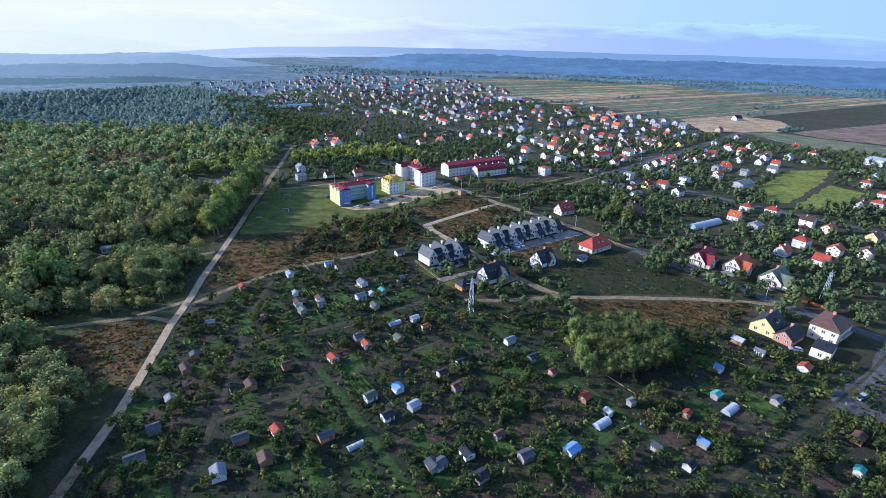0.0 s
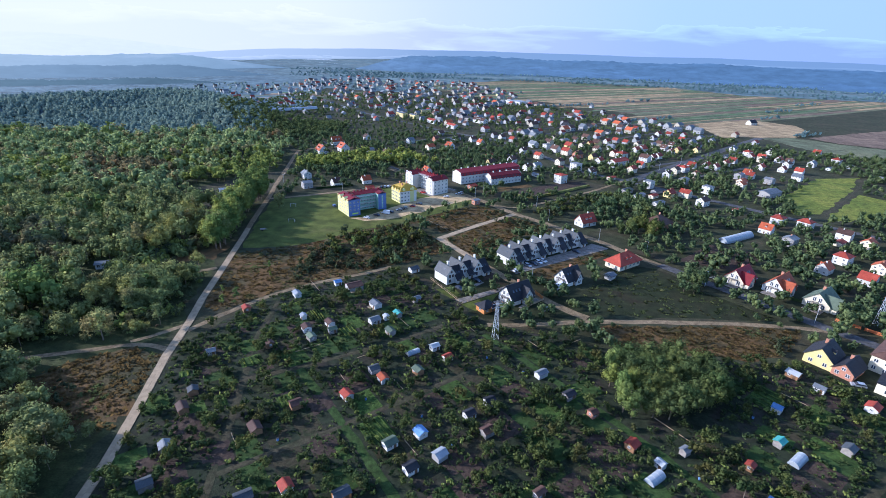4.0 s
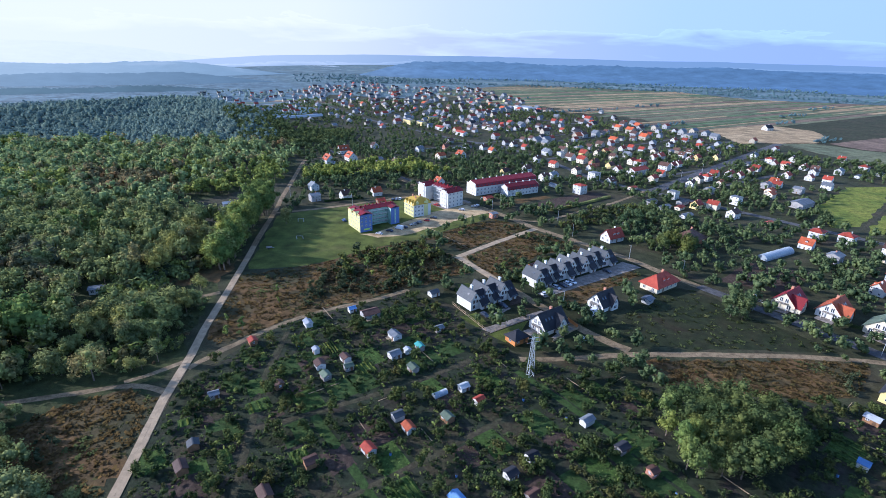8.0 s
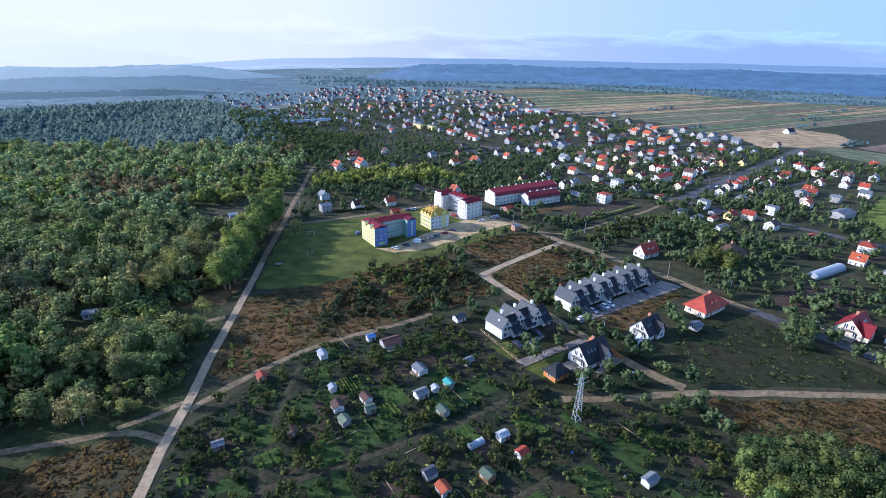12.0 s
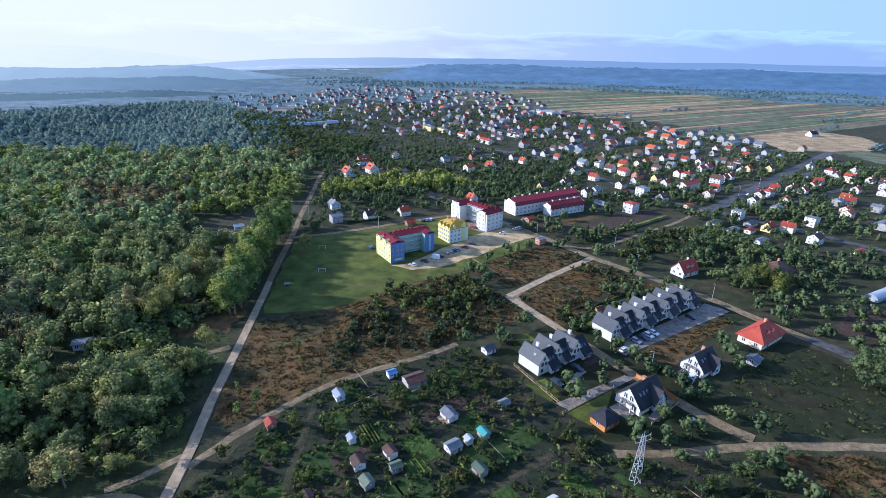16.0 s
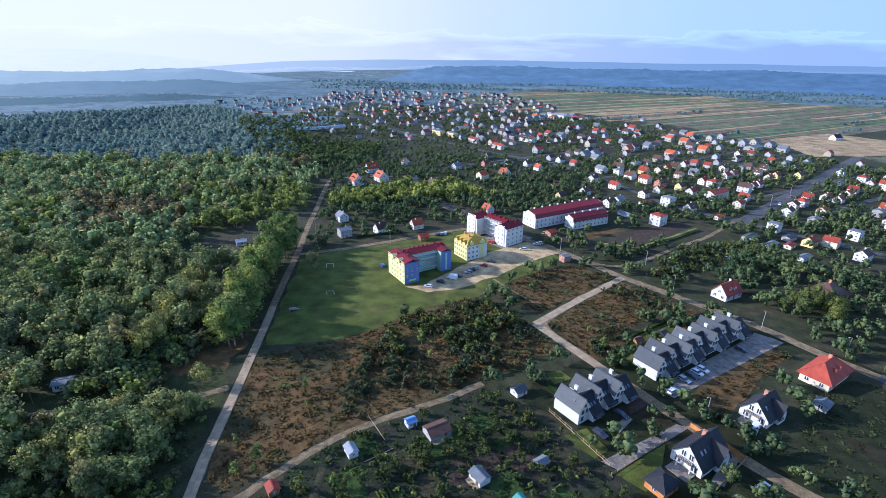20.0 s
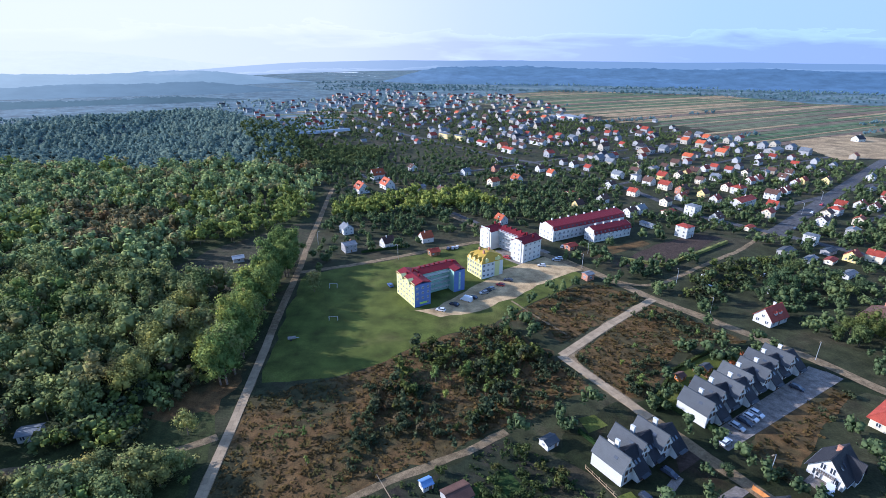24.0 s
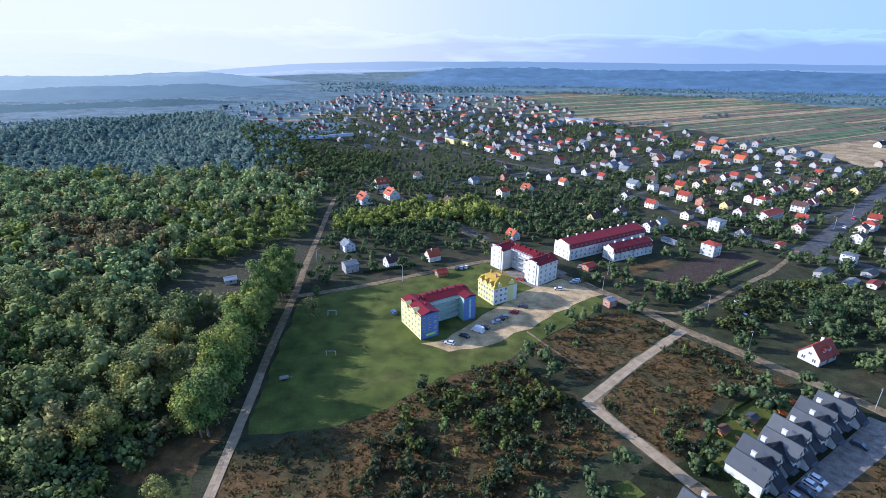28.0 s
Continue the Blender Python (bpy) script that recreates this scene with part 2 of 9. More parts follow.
M["frame_b"] = plain_mat("brown_frame", (0.12, 0.07, 0.04), 0.5, 0.1, 1.0)
M["steel"] = plain_mat("galvanised_steel", (0.50, 0.53, 0.56), 0.5, 0.1, 0.8, metal=0.6)
M["film"] = plain_mat("greenhouse_film", (0.27, 0.30, 0.33), 0.3, 0.1, 0.5)
M["rubber"] = plain_mat("tyre_rubber", (0.02, 0.02, 0.02), 0.8, 0.1, 3)
M["c_white"] = plain_mat("white_car_paint", (0.624, 0.632, 0.640), 0.25, 0.03, 1, spec=0.6)
M["c_silver"] = plain_mat("silver_car_paint", (0.42, 0.44, 0.46), 0.3, 0.03, 1, metal=0.5, spec=0.6)
M["c_dark"] = plain_mat("dark_car_paint", (0.03, 0.035, 0.05), 0.25, 0.05, 1, spec=0.6)
M["c_red"] = plain_mat("red_car_paint", (0.40, 0.03, 0.03), 0.3, 0.05, 1, spec=0.6)
M["c_blue"] = plain_mat("blue_car_paint", (0.05, 0.10, 0.26), 0.3, 0.05, 1, spec=0.6)
M["fence_o"] = plain_mat("orange_stained_fence", (0.46, 0.14, 0.05), 0.75, 0.15, 1.0)
M["trampoline"] = plain_mat("net_blue", (0.06, 0.10, 0.16), 0.7, 0.1, 1.0)

# ---- mesh helpers ----
class Shape:
    """Gathers faces of one mesh; each face keeps the number of its material."""

    def __init__(self):
        self.v, self.f, self.k = [], [], []

    def poly(self, pts, k=0):
        n = len(self.v)
        self.v += [tuple(p) for p in pts]
        self.f.append(tuple(range(n, n + len(pts))))
        self.k.append(k)
        return self

    def box(self, x, y, z, sx, sy, sz, k=0, turn=0.0):
        """A box with its base centre at x, y, z."""
        c, s = math.cos(turn), math.sin(turn)
        n = len(self.v)
        for a, b, h in ((-1, -1, 0), (1, -1, 0), (1, 1, 0), (-1, 1, 0), (-1, -1, 1), (1, -1, 1), (1, 1, 1), (-1, 1, 1)):
            px, py = a * sx / 2, b * sy / 2
            self.v.append((x + px * c - py * s, y + px * s + py * c, z + h * sz))
        for q in ((3, 2, 1, 0), (4, 5, 6, 7), (0, 1, 5, 4), (1, 2, 6, 5), (2, 3, 7, 6), (3, 0, 4, 7)):
            self.f.append(tuple(n + i for i in q))
            self.k.append(k)
        return self

    def bar(self, a, b, r, sides=4, r2=None, k=0):
        """A rod from a to b."""
        a, b = Vector(a), Vector(b)
        d = (b - a).normalized()
        u = d.orthogonal().normalized()
        w = d.cross(u)
        n = len(self.v)
        for p, rr in ((a, r), (b, r if r2 is None else r2)):
            for i in range(sides):
                t = 2 * math.pi * (i + 0.5) / sides
                self.v.append(tuple(p + (u * math.cos(t) + w * math.sin(t)) * rr))
        for i in range(sides):
            j = (i + 1) % sides
            self.f.append((n + i, n + j, n + sides + j, n + sides + i))
            self.k.append(k)
        self.f.append(tuple(n + sides + i for i in range(sides)))
        self.f.append(tuple(n + i for i in reversed(range(sides))))
        self.k += [k, k]
        return self

    def slab(self, a, b, c, d, t, k=0):
        """A sheet a, b, c, d of thickness t, measured upwards."""
        n = len(self.v)
        for p in (a, b, c, d):
            self.v.append(tuple(p))
        for p in (a, b, c, d):
            self.v.append((p[0], p[1], p[2] + t))
        for q in ((3, 2, 1, 0), (4, 5, 6, 7), (0, 1, 5, 4), (1, 2, 6, 5), (2, 3, 7, 6), (3, 0, 4, 7)):
            self.f.append(tuple(n + i for i in q))
            self.k.append(k)
        return self

    def weld(self):
        """Joins corners that lie in one place."""
        seen, at, keep = {}, [], []
        for v in self.v:
            key = tuple(round(c, 4) for c in v)
            if key not in seen:
                seen[key] = len(keep)
                keep.append(v)
            at.append(seen[key])
        self.v, self.f = keep, [tuple(at[i] for i in f) for f in self.f]
        return self

    def mesh(self, name, *mats):
        me = bpy.data.meshes.new(name)
        me.from_pydata(self.v, [], self.f)
        for m in mats:
            me.materials.append(m)
        if len(mats) > 1:
            me.polygons.foreach_set("material_index", self.k)
        me.update()
        return me


def part(name, shape, material, parent, label=""):
    """Links a shape, or a finished mesh, as one object under a thing or part."""
    me = shape if isinstance(shape, bpy.types.Mesh) else shape.mesh(name, *(material if isinstance(material, (list, tuple)) else (material,)))
    ob = new(name, me)
    ob.parent = parent
    if label:
        ob["label"] = label
    return ob


def thing(name, label, category, group="", kind=""):
    ob = new(name)
    return tagged(ob, label, category, group, kind)


def put(ob, x, y, z=0.0, turn=0.0):
    ob.matrix_basis = pose(x, y, z, 0, 0, turn)
    return ob


RIDGE = [(-700, 640), (-600, 710), (-550, 820), (-490, 890), (-400, 840), (-320, 745)]


def seg_distance(x, y, ax, ay, bx, by):
    dx, dy = bx - ax, by - ay
    f = max(0.0, min(1.0, ((x - ax) * dx + (y - ay) * dy) / (dx * dx + dy * dy)))
    return math.hypot(x - ax - f * dx, y - ay - f * dy)


def terrain(x, y):
    """Height of the land: level by the town, wooded hills on one side, low ridges far off."""
    h = 0.0
    if x < -180 and 480 < y < 1250:
        near = min(seg_distance(x, y, *a, *b) for a, b in zip(RIDGE, RIDGE[1:]))
        h += 17 * math.exp(-(near / 105) ** 2)
    return h


def ribbon(name, pts, width, material, z, label, category="road", wobble=0.12, kind="structure", step=4.0):
    """A road or path along a line of points, with uneven edges and a slight crown."""
    line = []
    for (ax, ay), (bx, by) in zip(pts, pts[1:]):
        n = max(1, int(math.hypot(bx - ax, by - ay) / step))
        line += [(ax + (bx - ax) * i / n, ay + (by - ay) * i / n) for i in range(n)]
    line.append(pts[-1])
    for _ in range(3):
        line = [line[0]] + [((a[0] + 2 * b[0] + c[0]) / 4, (a[1] + 2 * b[1] + c[1]) / 4) for a, b, c in zip(line, line[1:], line[2:])] + [line[-1]]
    s = Shape()
    for i, (x, y) in enumerate(line):
        a, b = line[max(0, i - 1)], line[min(len(line) - 1, i + 1)]
        d = math.hypot(b[0] - a[0], b[1] - a[1]) or 1
        nx, ny = -(b[1] - a[1]) / d, (b[0] - a[0]) / d
        w1 = width / 2 * (1 + wobble * (noise.noise((x * 0.15, y * 0.15, 3)) * 2))
        w2 = width / 2 * (1 + wobble * (noise.noise((x * 0.15, y * 0.15, 9)) * 2))
        h = terrain(x, y) + z
        s.v += [(x + nx * w1, y + ny * w1, h), (x, y, h + 0.05), (x - nx * w2, y - ny * w2, h)]
        if i:
            n = 3 * i
            s.f += [(n - 3, n, n + 1, n - 2), (n - 2, n + 1, n + 2, n - 1)]
            s.k += [0, 0]
    ob = new(name, s.mesh(name, material))
    return tagged(ob, label, category, "", kind)


def patch(name, pts, material, z, label, category="ground", ragged=1.5, kind="structure"):
    """A piece of ground with an outline that wanders a little."""
    line = []
    for (ax, ay), (bx, by) in zip(pts, pts[1:] + pts[:1]):
        n = max(1, int(math.hypot(bx - ax, by - ay) / 4))
        line += [(ax + (bx - ax) * i / n, ay + (by - ay) * i / n) for i in range(n)]
    if ragged:
        line = [(x + ragged * noise.noise((x * 0.12, y * 0.12, 1)) * 2, y + ragged * noise.noise((x * 0.12, y * 0.12, 7)) * 2) for x, y in line]
    bm = bmesh.new()
    vs = [bm.verts.new((x, y, z)) for x, y in line]
    es = [bm.edges.new((a, b)) for a, b in zip(vs, vs[1:] + vs[:1])]
    bmesh.ops.triangle_fill(bm, use_beauty=True, edges=es, normal=(0, 0, 1))
    me = bpy.data.meshes.new(name)
    bm.to_mesh(me)
    bm.free()
    me.materials.append(material)
    ob = new(name, me)
    return tagged(ob, label, category, "", kind)


def inside(x, y, pts):
    hit = False
    for (ax, ay), (bx, by) in zip(pts, pts[1:] + pts[:1]):
        if (ay > y) != (by > y) and x < (bx - ax) * (y - ay) / (by - ay) + ax:
            hit = not hit
    return hit


def near_line(x, y, pts, r):
    for (ax, ay), (bx, by) in zip(pts, pts[1:]):
        dx, dy = bx - ax, by - ay
        t = max(0, min(1, ((x - ax) * dx + (y - ay) * dy) / (dx * dx + dy * dy)))
        if (x - ax - t * dx) ** 2 + (y - ay - t * dy) ** 2 < r * r:
            return True
    return False


# ---- foliage ----
CUBE = np.array([(-1, -1, -1), (1, -1, -1), (1, 1, -1), (-1, 1, -1), (-1, -1, 1), (1, -1, 1), (1, 1, 1), (-1, 1, 1)], float)


def core_ball(rng, c, r, n=2):
    """A lumpy ball of quads."""
    vs, fs = [], []
    for axis in range(3):
        for sign in (-1, 1):
            base = len(vs)
            for i in range(n + 1):
                for j in range(n + 1):
                    p = np.zeros(3)
                    p[axis], p[(axis + 1) % 3], p[(axis + 2) % 3] = sign, (2 * i / n - 1), (2 * j / n - 1)
                    p /= np.linalg.norm(p)
                    k = 1 + 0.16 * noise.noise((c[0] * 3 + p[0] * 2, c[1] * 3 + p[1] * 2, c[2] * 3 + p[2] * 2))
                    vs.append(np.asarray(c) + p * np.asarray(r) * k)
            for i in range(n):
                for j in range(n):
                    a = base + i * (n + 1) + j
                    q = (a, a + n + 1, a + n + 2, a + 1)
                    fs.append(q if sign > 0 else q[::-1])
    return np.array(vs), np.array(fs)


def crown(seed, height, spread, low, leaves, leaf, lumps=7, top=0.75, n=2, core=0.62, flat=0.0):
    """A crown of leaf clumps over several lumps: vertices, quads and soft normals. low: height of its underside; flat: how far its shading follows the canopy."""
    rng = np.random.RandomState(seed)
    V, F, N, count = [], [], [], 0
    mid = (height + low) / 2
    centres = [(0, 0, mid)]
    for i in range(lumps):
        a, u = rng.uniform(0, 6.283), rng.uniform(-0.8, 1)
        rr = spread * 0.5 * math.sqrt(max(0.08, 1 - u * u * 0.8)) * rng.uniform(0.55, 1.0) * (1 - 0.35 * max(0, u) * top)
        centres.append((rr * math.cos(a), rr * math.sin(a), mid + u * (height - low) * 0.34))
    for i, c in enumerate(centres):
        r0 = spread * (0.36 if i == 0 else rng.uniform(0.2, 0.3))
        r = np.array((r0, r0, min(r0 * 1.1, (height - low) * 0.42) if i else (height - low) * 0.36))
        v, f = core_ball(rng, c, r * core, n)
        V.append(v)
        N.append((v - np.asarray(c)) / np.linalg.norm(v - np.asarray(c), axis=1)[:, None])
        F.append(f + count)
        count += len(v)
        m = max(6, int(leaves / (lumps + 1)))
        d = rng.normal(size=(m, 3))
        d[:, 2] += 0.35
        d /= np.linalg.norm(d, axis=1)[:, None]
        pos = np.asarray(c) + d * r * rng.uniform(0.6, 1.24, (m, 1))
        e = np.cross(d, rng.normal(size=(m, 3)))
        e /= np.linalg.norm(e, axis=1)[:, None]
        g = np.cross(d, e) + d * rng.uniform(-0.7, 0.7, (m, 1))
        s = leaf * rng.uniform(0.6, 1.3, (m, 1))
        q = np.stack([pos - e * s * 0.6, pos - g * s * 0.5, pos + e * s * 0.6, pos + g * s * 0.7], 1)
        back = (np.cross(q[:, 1] - q[:, 0], q[:, 2] - q[:, 0]) * d).sum(1) < 0
        q[back] = q[back][:, ::-1]
        V.append(q.reshape(-1, 3))
        soft = d + 0.5 * rng.normal(size=(m, 3))
        N.append(np.repeat(soft / np.linalg.norm(soft, axis=1)[:, None], 4, axis=0))
        F.append(np.arange(4 * m).reshape(-1, 4) + count)
        count += 4 * m
    N = np.concatenate(N) * (1 - flat) + np.array((0.0, 0.0, flat))
    return np.concatenate(V), np.concatenate(F), N / np.linalg.norm(N, axis=1)[:, None]


def spruce(seed, height, spread, leaves, leaf):
    rng = np.random.RandomState(seed)
    m = leaves
    z = height * (0.08 + 0.92 * rng.uniform(0, 1, m) ** 1.3)
    a = rng.uniform(0, 6.283, m)
    rad = spread / 2 * (1 - z / height) * rng.uniform(0.6, 1.05, m) + 0.1
    pos = np.stack([rad * np.cos(a), rad * np.sin(a), z], 1)
    e = np.stack([-np.sin(a), np.cos(a), 0 * a], 1)
    g = np.stack([np.cos(a), np.sin(a), -0.5 + 0 * a], 1)
    s = leaf * rng.uniform(0.7, 1.3, (m, 1))
    q = np.stack([pos - e * s * 0.6, pos - g * s * 0.5, pos + e * s * 0.6, pos + g * s], 1)
    soft = np.stack([np.cos(a), np.sin(a), 0.5 + 0 * a], 1) / 1.118
    back = (np.cross(q[:, 1] - q[:, 0], q[:, 2] - q[:, 0]) * soft).sum(1) < 0
    q[back] = q[back][:, ::-1]
    q = q.reshape(-1, 3)
    return q, np.arange(4 * m).reshape(-1, 4), np.repeat(soft, 4, axis=0)


def quad_mesh(name, v, f, *mats, normals=None):
    me = bpy.data.meshes.new(name)
    me.vertices.add(len(v))
    me.vertices.foreach_set("co", np.asarray(v, np.float32).ravel())
    me.loops.add(4 * len(f))
    me.loops.foreach_set("vertex_index", np.asarray(f, np.int32).ravel())
    me.polygons.add(len(f))
    me.polygons.foreach_set("loop_start", np.arange(0, 4 * len(f), 4, dtype=np.int32))
    for m in mats:
        me.materials.append(m)
    me.update(calc_edges=True)
    if normals is not None:
        me.polygons.foreach_set("use_smooth", np.ones(len(f), bool))
        me.attributes.new("custom_normal", "FLOAT_VECTOR", "POINT").data.foreach_set("vector", np.asarray(normals, np.float32).ravel())
    return me


def many(name, models, rows, material, parent=None):
    """One mesh of many plants. rows: model number, x, y, z, scale, turn."""
    V, F, N, count = [], [], [], 0
    for k, x, y, z, s, a in rows:
        v, f, soft = models[k]
        c, t = math.cos(a), math.sin(a)
        w = np.empty_like(soft)
        w[:, 0] = soft[:, 0] * c - soft[:, 1] * t
        w[:, 1] = soft[:, 0] * t + soft[:, 1] * c
        w[:, 2] = soft[:, 2]
        N.append(w)
        c, t = c * s, t * s
        w = np.empty_like(v)
        w[:, 0] = v[:, 0] * c - v[:, 1] * t + x
        w[:, 1] = v[:, 0] * t + v[:, 1] * c + y
        w[:, 2] = v[:, 2] * s + z
        V.append(w)
        F.append(f + count)
        count += len(v)
    if not V:
        return None
    ob = new(name, quad_mesh(name, np.concatenate(V), np.concatenate(F), material, normals=np.concatenate(N)))
    ob.parent = parent
    return ob


def trunk_shape(height, r, seed, limbs=5, reach=1.6):
    rng = random.Random(seed)
    s = Shape()
    s.bar((0, 0, -0.2), (rng.uniform(-0.2, 0.2), rng.uniform(-0.2, 0.2), height * 0.6), r, 6, r * 0.6)
    s.bar((0, 0, height * 0.58), (rng.uniform(-0.4, 0.4), rng.uniform(-0.4, 0.4), height), r * 0.6, 5, r * 0.2)
    for i in range(limbs):
        a, z = rng.uniform(0, 6.28), height * rng.uniform(0.4, 0.75)
        s.bar((0, 0, z), (math.cos(a) * reach, math.sin(a) * reach, z + reach * rng.uniform(0.5, 1.0)), r * 0.4, 4, r * 0.12)
    return s

# ---- land ----
def land():
    """One sheet of ground out to the horizon, finer close by."""
    near = [-5200, -4300, -3500, -2800, -2300, -1900, -1600] + list(range(-1400, 1401, 50)) + [1600, 1900, 2300, 2800, 3500, 4300, 5200]
    ys = [-1500, -700, -300] + list(range(-100, 1801, 50)) + [2000, 2300, 2600, 3000, 3400, 3800, 4200, 4600, 4950]
    s = Shape()
    for y in ys:
        for x in near:
            s.v.append((x, y, terrain(x, y)))
    w = len(near)
    for j in range(len(ys) - 1):
        for i in range(w - 1):
            a = j * w + i
            s.f.append((a, a + 1, a + w + 1, a + w))
            x, y = near[i], ys[j]
            # the far faces take the two ground colours tinted with haze
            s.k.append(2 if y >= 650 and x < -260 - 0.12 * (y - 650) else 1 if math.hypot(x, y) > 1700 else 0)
    me = s.mesh("ground", M["turf"], M["floodplain"], M["haze_tinted_wooded_plain"])
    me.polygons.foreach_set("use_smooth", [True] * len(me.polygons))
    return tagged(new("ground", me), "wide level land of grass and soil reaching the horizon", "ground", kind="structure")


land()

ROAD_W = [(-90, 70), (-92.5, 98), (-94, 115.6), (-97.5, 134.6), (-103.5, 164), (-106.5, 188), (-110, 206), (-115, 243), (-121, 284), (-125, 308), (-130, 345), (-132.5, 363.5), (-138, 394), (-145, 444), (-153.5, 500), (-156.5, 522)]
ROAD_W2 = [(-156.5, 522), (-152, 535), (-140, 542), (-104, 548)]
SIDE = [(-104.3, 168.5), (-118, 172.6), (-131, 167), (-146, 162.8), (-190, 150)]
SIDE_B = [(-107.5, 185), (-114, 176.5), (-121, 172.8)]
SIDE_C = [(-117.5, 238.5), (-121.5, 233.5), (-139.5, 228.2), (-150.7, 226.7), (-172, 221.5), (-196, 214)]
LANE = [(41, 334.5), (14.3, 309.5), (-4, 291), (-9, 286), (2, 269.5), (11, 255.5), (20.5, 241.5), (31, 226), (39, 214.5), (46, 205.5), (54.5, 198.5)]
ROAD_A = [(-110, 540), (-62, 468), (-20, 408), (0, 387), (20.5, 366), (42, 335.5), (57, 320), (70.5, 305), (86.6, 287), (98, 268), (106.5, 257.5), (113, 250)]
ROAD_M = [(108, 256), (121, 238.5), (132, 224), (141, 212), (148.5, 201), (157, 190), (166, 180), (176, 167.5), (230, 116)]
TRACK = [(12, 191), (33, 192.4), (52.7, 196), (82.4, 196.8), (115.4, 197.2), (141, 195.2), (152, 193)]
GPATH = [(-104, 181), (-97, 193), (-85, 208), (-73.4, 219.7), (-59.7, 227.9), (-44.6, 236), (-32.5, 245)]
CURVE = [(26, 358), (37.3, 348.8), (46, 350), (57, 356), (82.4, 377), (115.5, 402), (150, 437)]
CROSS = [(-131, 355), (-107, 365.5), (-86, 377.5), (-63.7, 391), (-40, 405), (-20, 410)]
STREET = [(150, 431), (188, 467.5), (284, 561.5), (380, 655), (440, 712)]
STREET_B = [(-420, 1330), (-313, 1155), (-207, 953), (-138, 841), (-72, 758), (-8, 677), (49, 628), (70, 593), (97, 532), (119, 467), (149, 437), (177, 406), (230, 345), (300, 270)]
GP1 = [(-60, 74), (-62, 88), (-63.5, 104), (-67, 128), (-72, 153.5), (-76.4, 174), (-77, 206)]
GP2 = [(-64, 113.5), (-53.6, 120.6), (-44.8, 126), (-34, 133), (-16, 146), (4, 160)]
GP3 = [(60, 82), (77.3, 95.7), (104, 111.4), (127, 126), (150, 141), (176, 160)]
GP4 = [(-55, 159), (-41, 141), (-30.5, 126.5), (-21.5, 114), (-15, 104), (0, 82)]
GP6 = [(-72, 152), (-55.3, 160), (-38.8, 168.8), (-22, 178), (-6, 190)]
GP5 = [(10, 184), (26, 164), (40, 146), (58, 120), (70, 98)]
SPUR = [(-3, 300), (-16, 318), (-24, 330)]
TOWN_LANES = [[(60, 535), (309, 729)], [(-73, 579), (80, 686), (271, 820)], [(-37, 441), (-110, 536), (-200, 650)], [(33, 611), (296, 796)], [(226, 460), (338, 530)], [(72, 781), (279, 910)], [(-30, 771), (218, 926)], [(-214, 706), (-2, 838)], [(191, 494), (385, 616)], [(220, 614), (370, 708)]]
LANES = TOWN_LANES + [ROAD_W, SIDE, LANE, ROAD_A, ROAD_M, TRACK, GPATH, CURVE, CROSS, STREET, STREET_B, GP1, GP2, GP3, GP4, GP5, GP6]

ribbon("road", ROAD_W, 3.3, M["dirt"], 0.06, "pale straight concrete-slab road beside the woodland edge")
ribbon("road", ROAD_W2, 3.5, M["dirt"], 0.07, "pale dirt road bending towards the twin houses")
ribbon("track", SIDE, 2.6, M["dirt"], 0.05, "sandy forest track with a grassy middle", "track", 0.3)
ribbon("track", SIDE_C, 2.6, M["dirt"], 0.045, "pale sandy track into the wood", "track", 0.4)
ribbon("track", SIDE_B, 2.2, M["dirt"], 0.045, "sandy short cut at the track junction", "track", 0.3)
ribbon("road", LANE, 4.4, M["dirt"], 0.06, "pale gravel lane between new terraced houses")
ribbon("road", ROAD_A, 5.0, M["dirt"], 0.08, "pale worn lane past the apartment blocks")
ribbon("road", ROAD_M, 6.2, M["asphalt"], 0.09, "grey asphalt village road", "road", 0.03)
ribbon("track", TRACK, 3.0, M["dirt"], 0.05, "narrow pale track across brown meadow", "track", 0.2)
ribbon("track", GPATH, 2.6, M["dirt"], 0.04, "grassy dirt path along the allotment edge", "track", 0.3)
ribbon("track", CURVE, 2.6, M["dirt"], 0.045, "curving dirt track beside vegetable plots", "track", 0.25)
ribbon("road", CROSS, 3.6, M["dirt"], 0.05, "pale gravel lane along the playing field")
for line in TOWN_LANES:
    ribbon("road", line, 4.6, M["asphalt"], 0.07, "narrow grey side street between houses", "road", 0.05)
ribbon("road", STREET, 10.0, M["asphalt"], 0.09, "wide straight asphalt town street", "road", 0.02)
ribbon("road", STREET_B, 6.5, M["asphalt"], 0.08, "long asphalt street through the village", "road", 0.03)
for line in (GP4, GP5):
    ribbon("path", line, 2.6, M["plot_grass"], 0.05, "green mown footpath between allotment plots", "path", 0.25)
for line in (GP1, GP2, GP3, GP6):
    ribbon("path", line, 2.1, M["path_grass"], 0.045, "grassy footpath between allotment plots", "path", 0.3)
ribbon("path", SPUR, 1.0, M["dirt"], 0.05, "trodden footpath through dry weeds", "path", 0.3)

LAWN = [(-127, 352), (-107, 364), (-86, 375), (-63, 389), (-40, 402), (-20, 404), (8, 372), (15, 360), (5, 346), (-18, 325), (-33, 309), (-50, 301), (-65, 289), (-78, 275), (-94, 268), (-115, 264), (-121, 300)]
DRY_A = [(-118, 256), (-112, 222), (-106, 200), (-98, 196), (-86, 210), (-74, 221), (-60, 229), (-45, 237), (-32, 247), (-10, 262), (-4, 268), (-12, 286), (-20, 296), (-33, 308), (-50, 300), (-65, 288), (-79, 274), (-96, 266)]
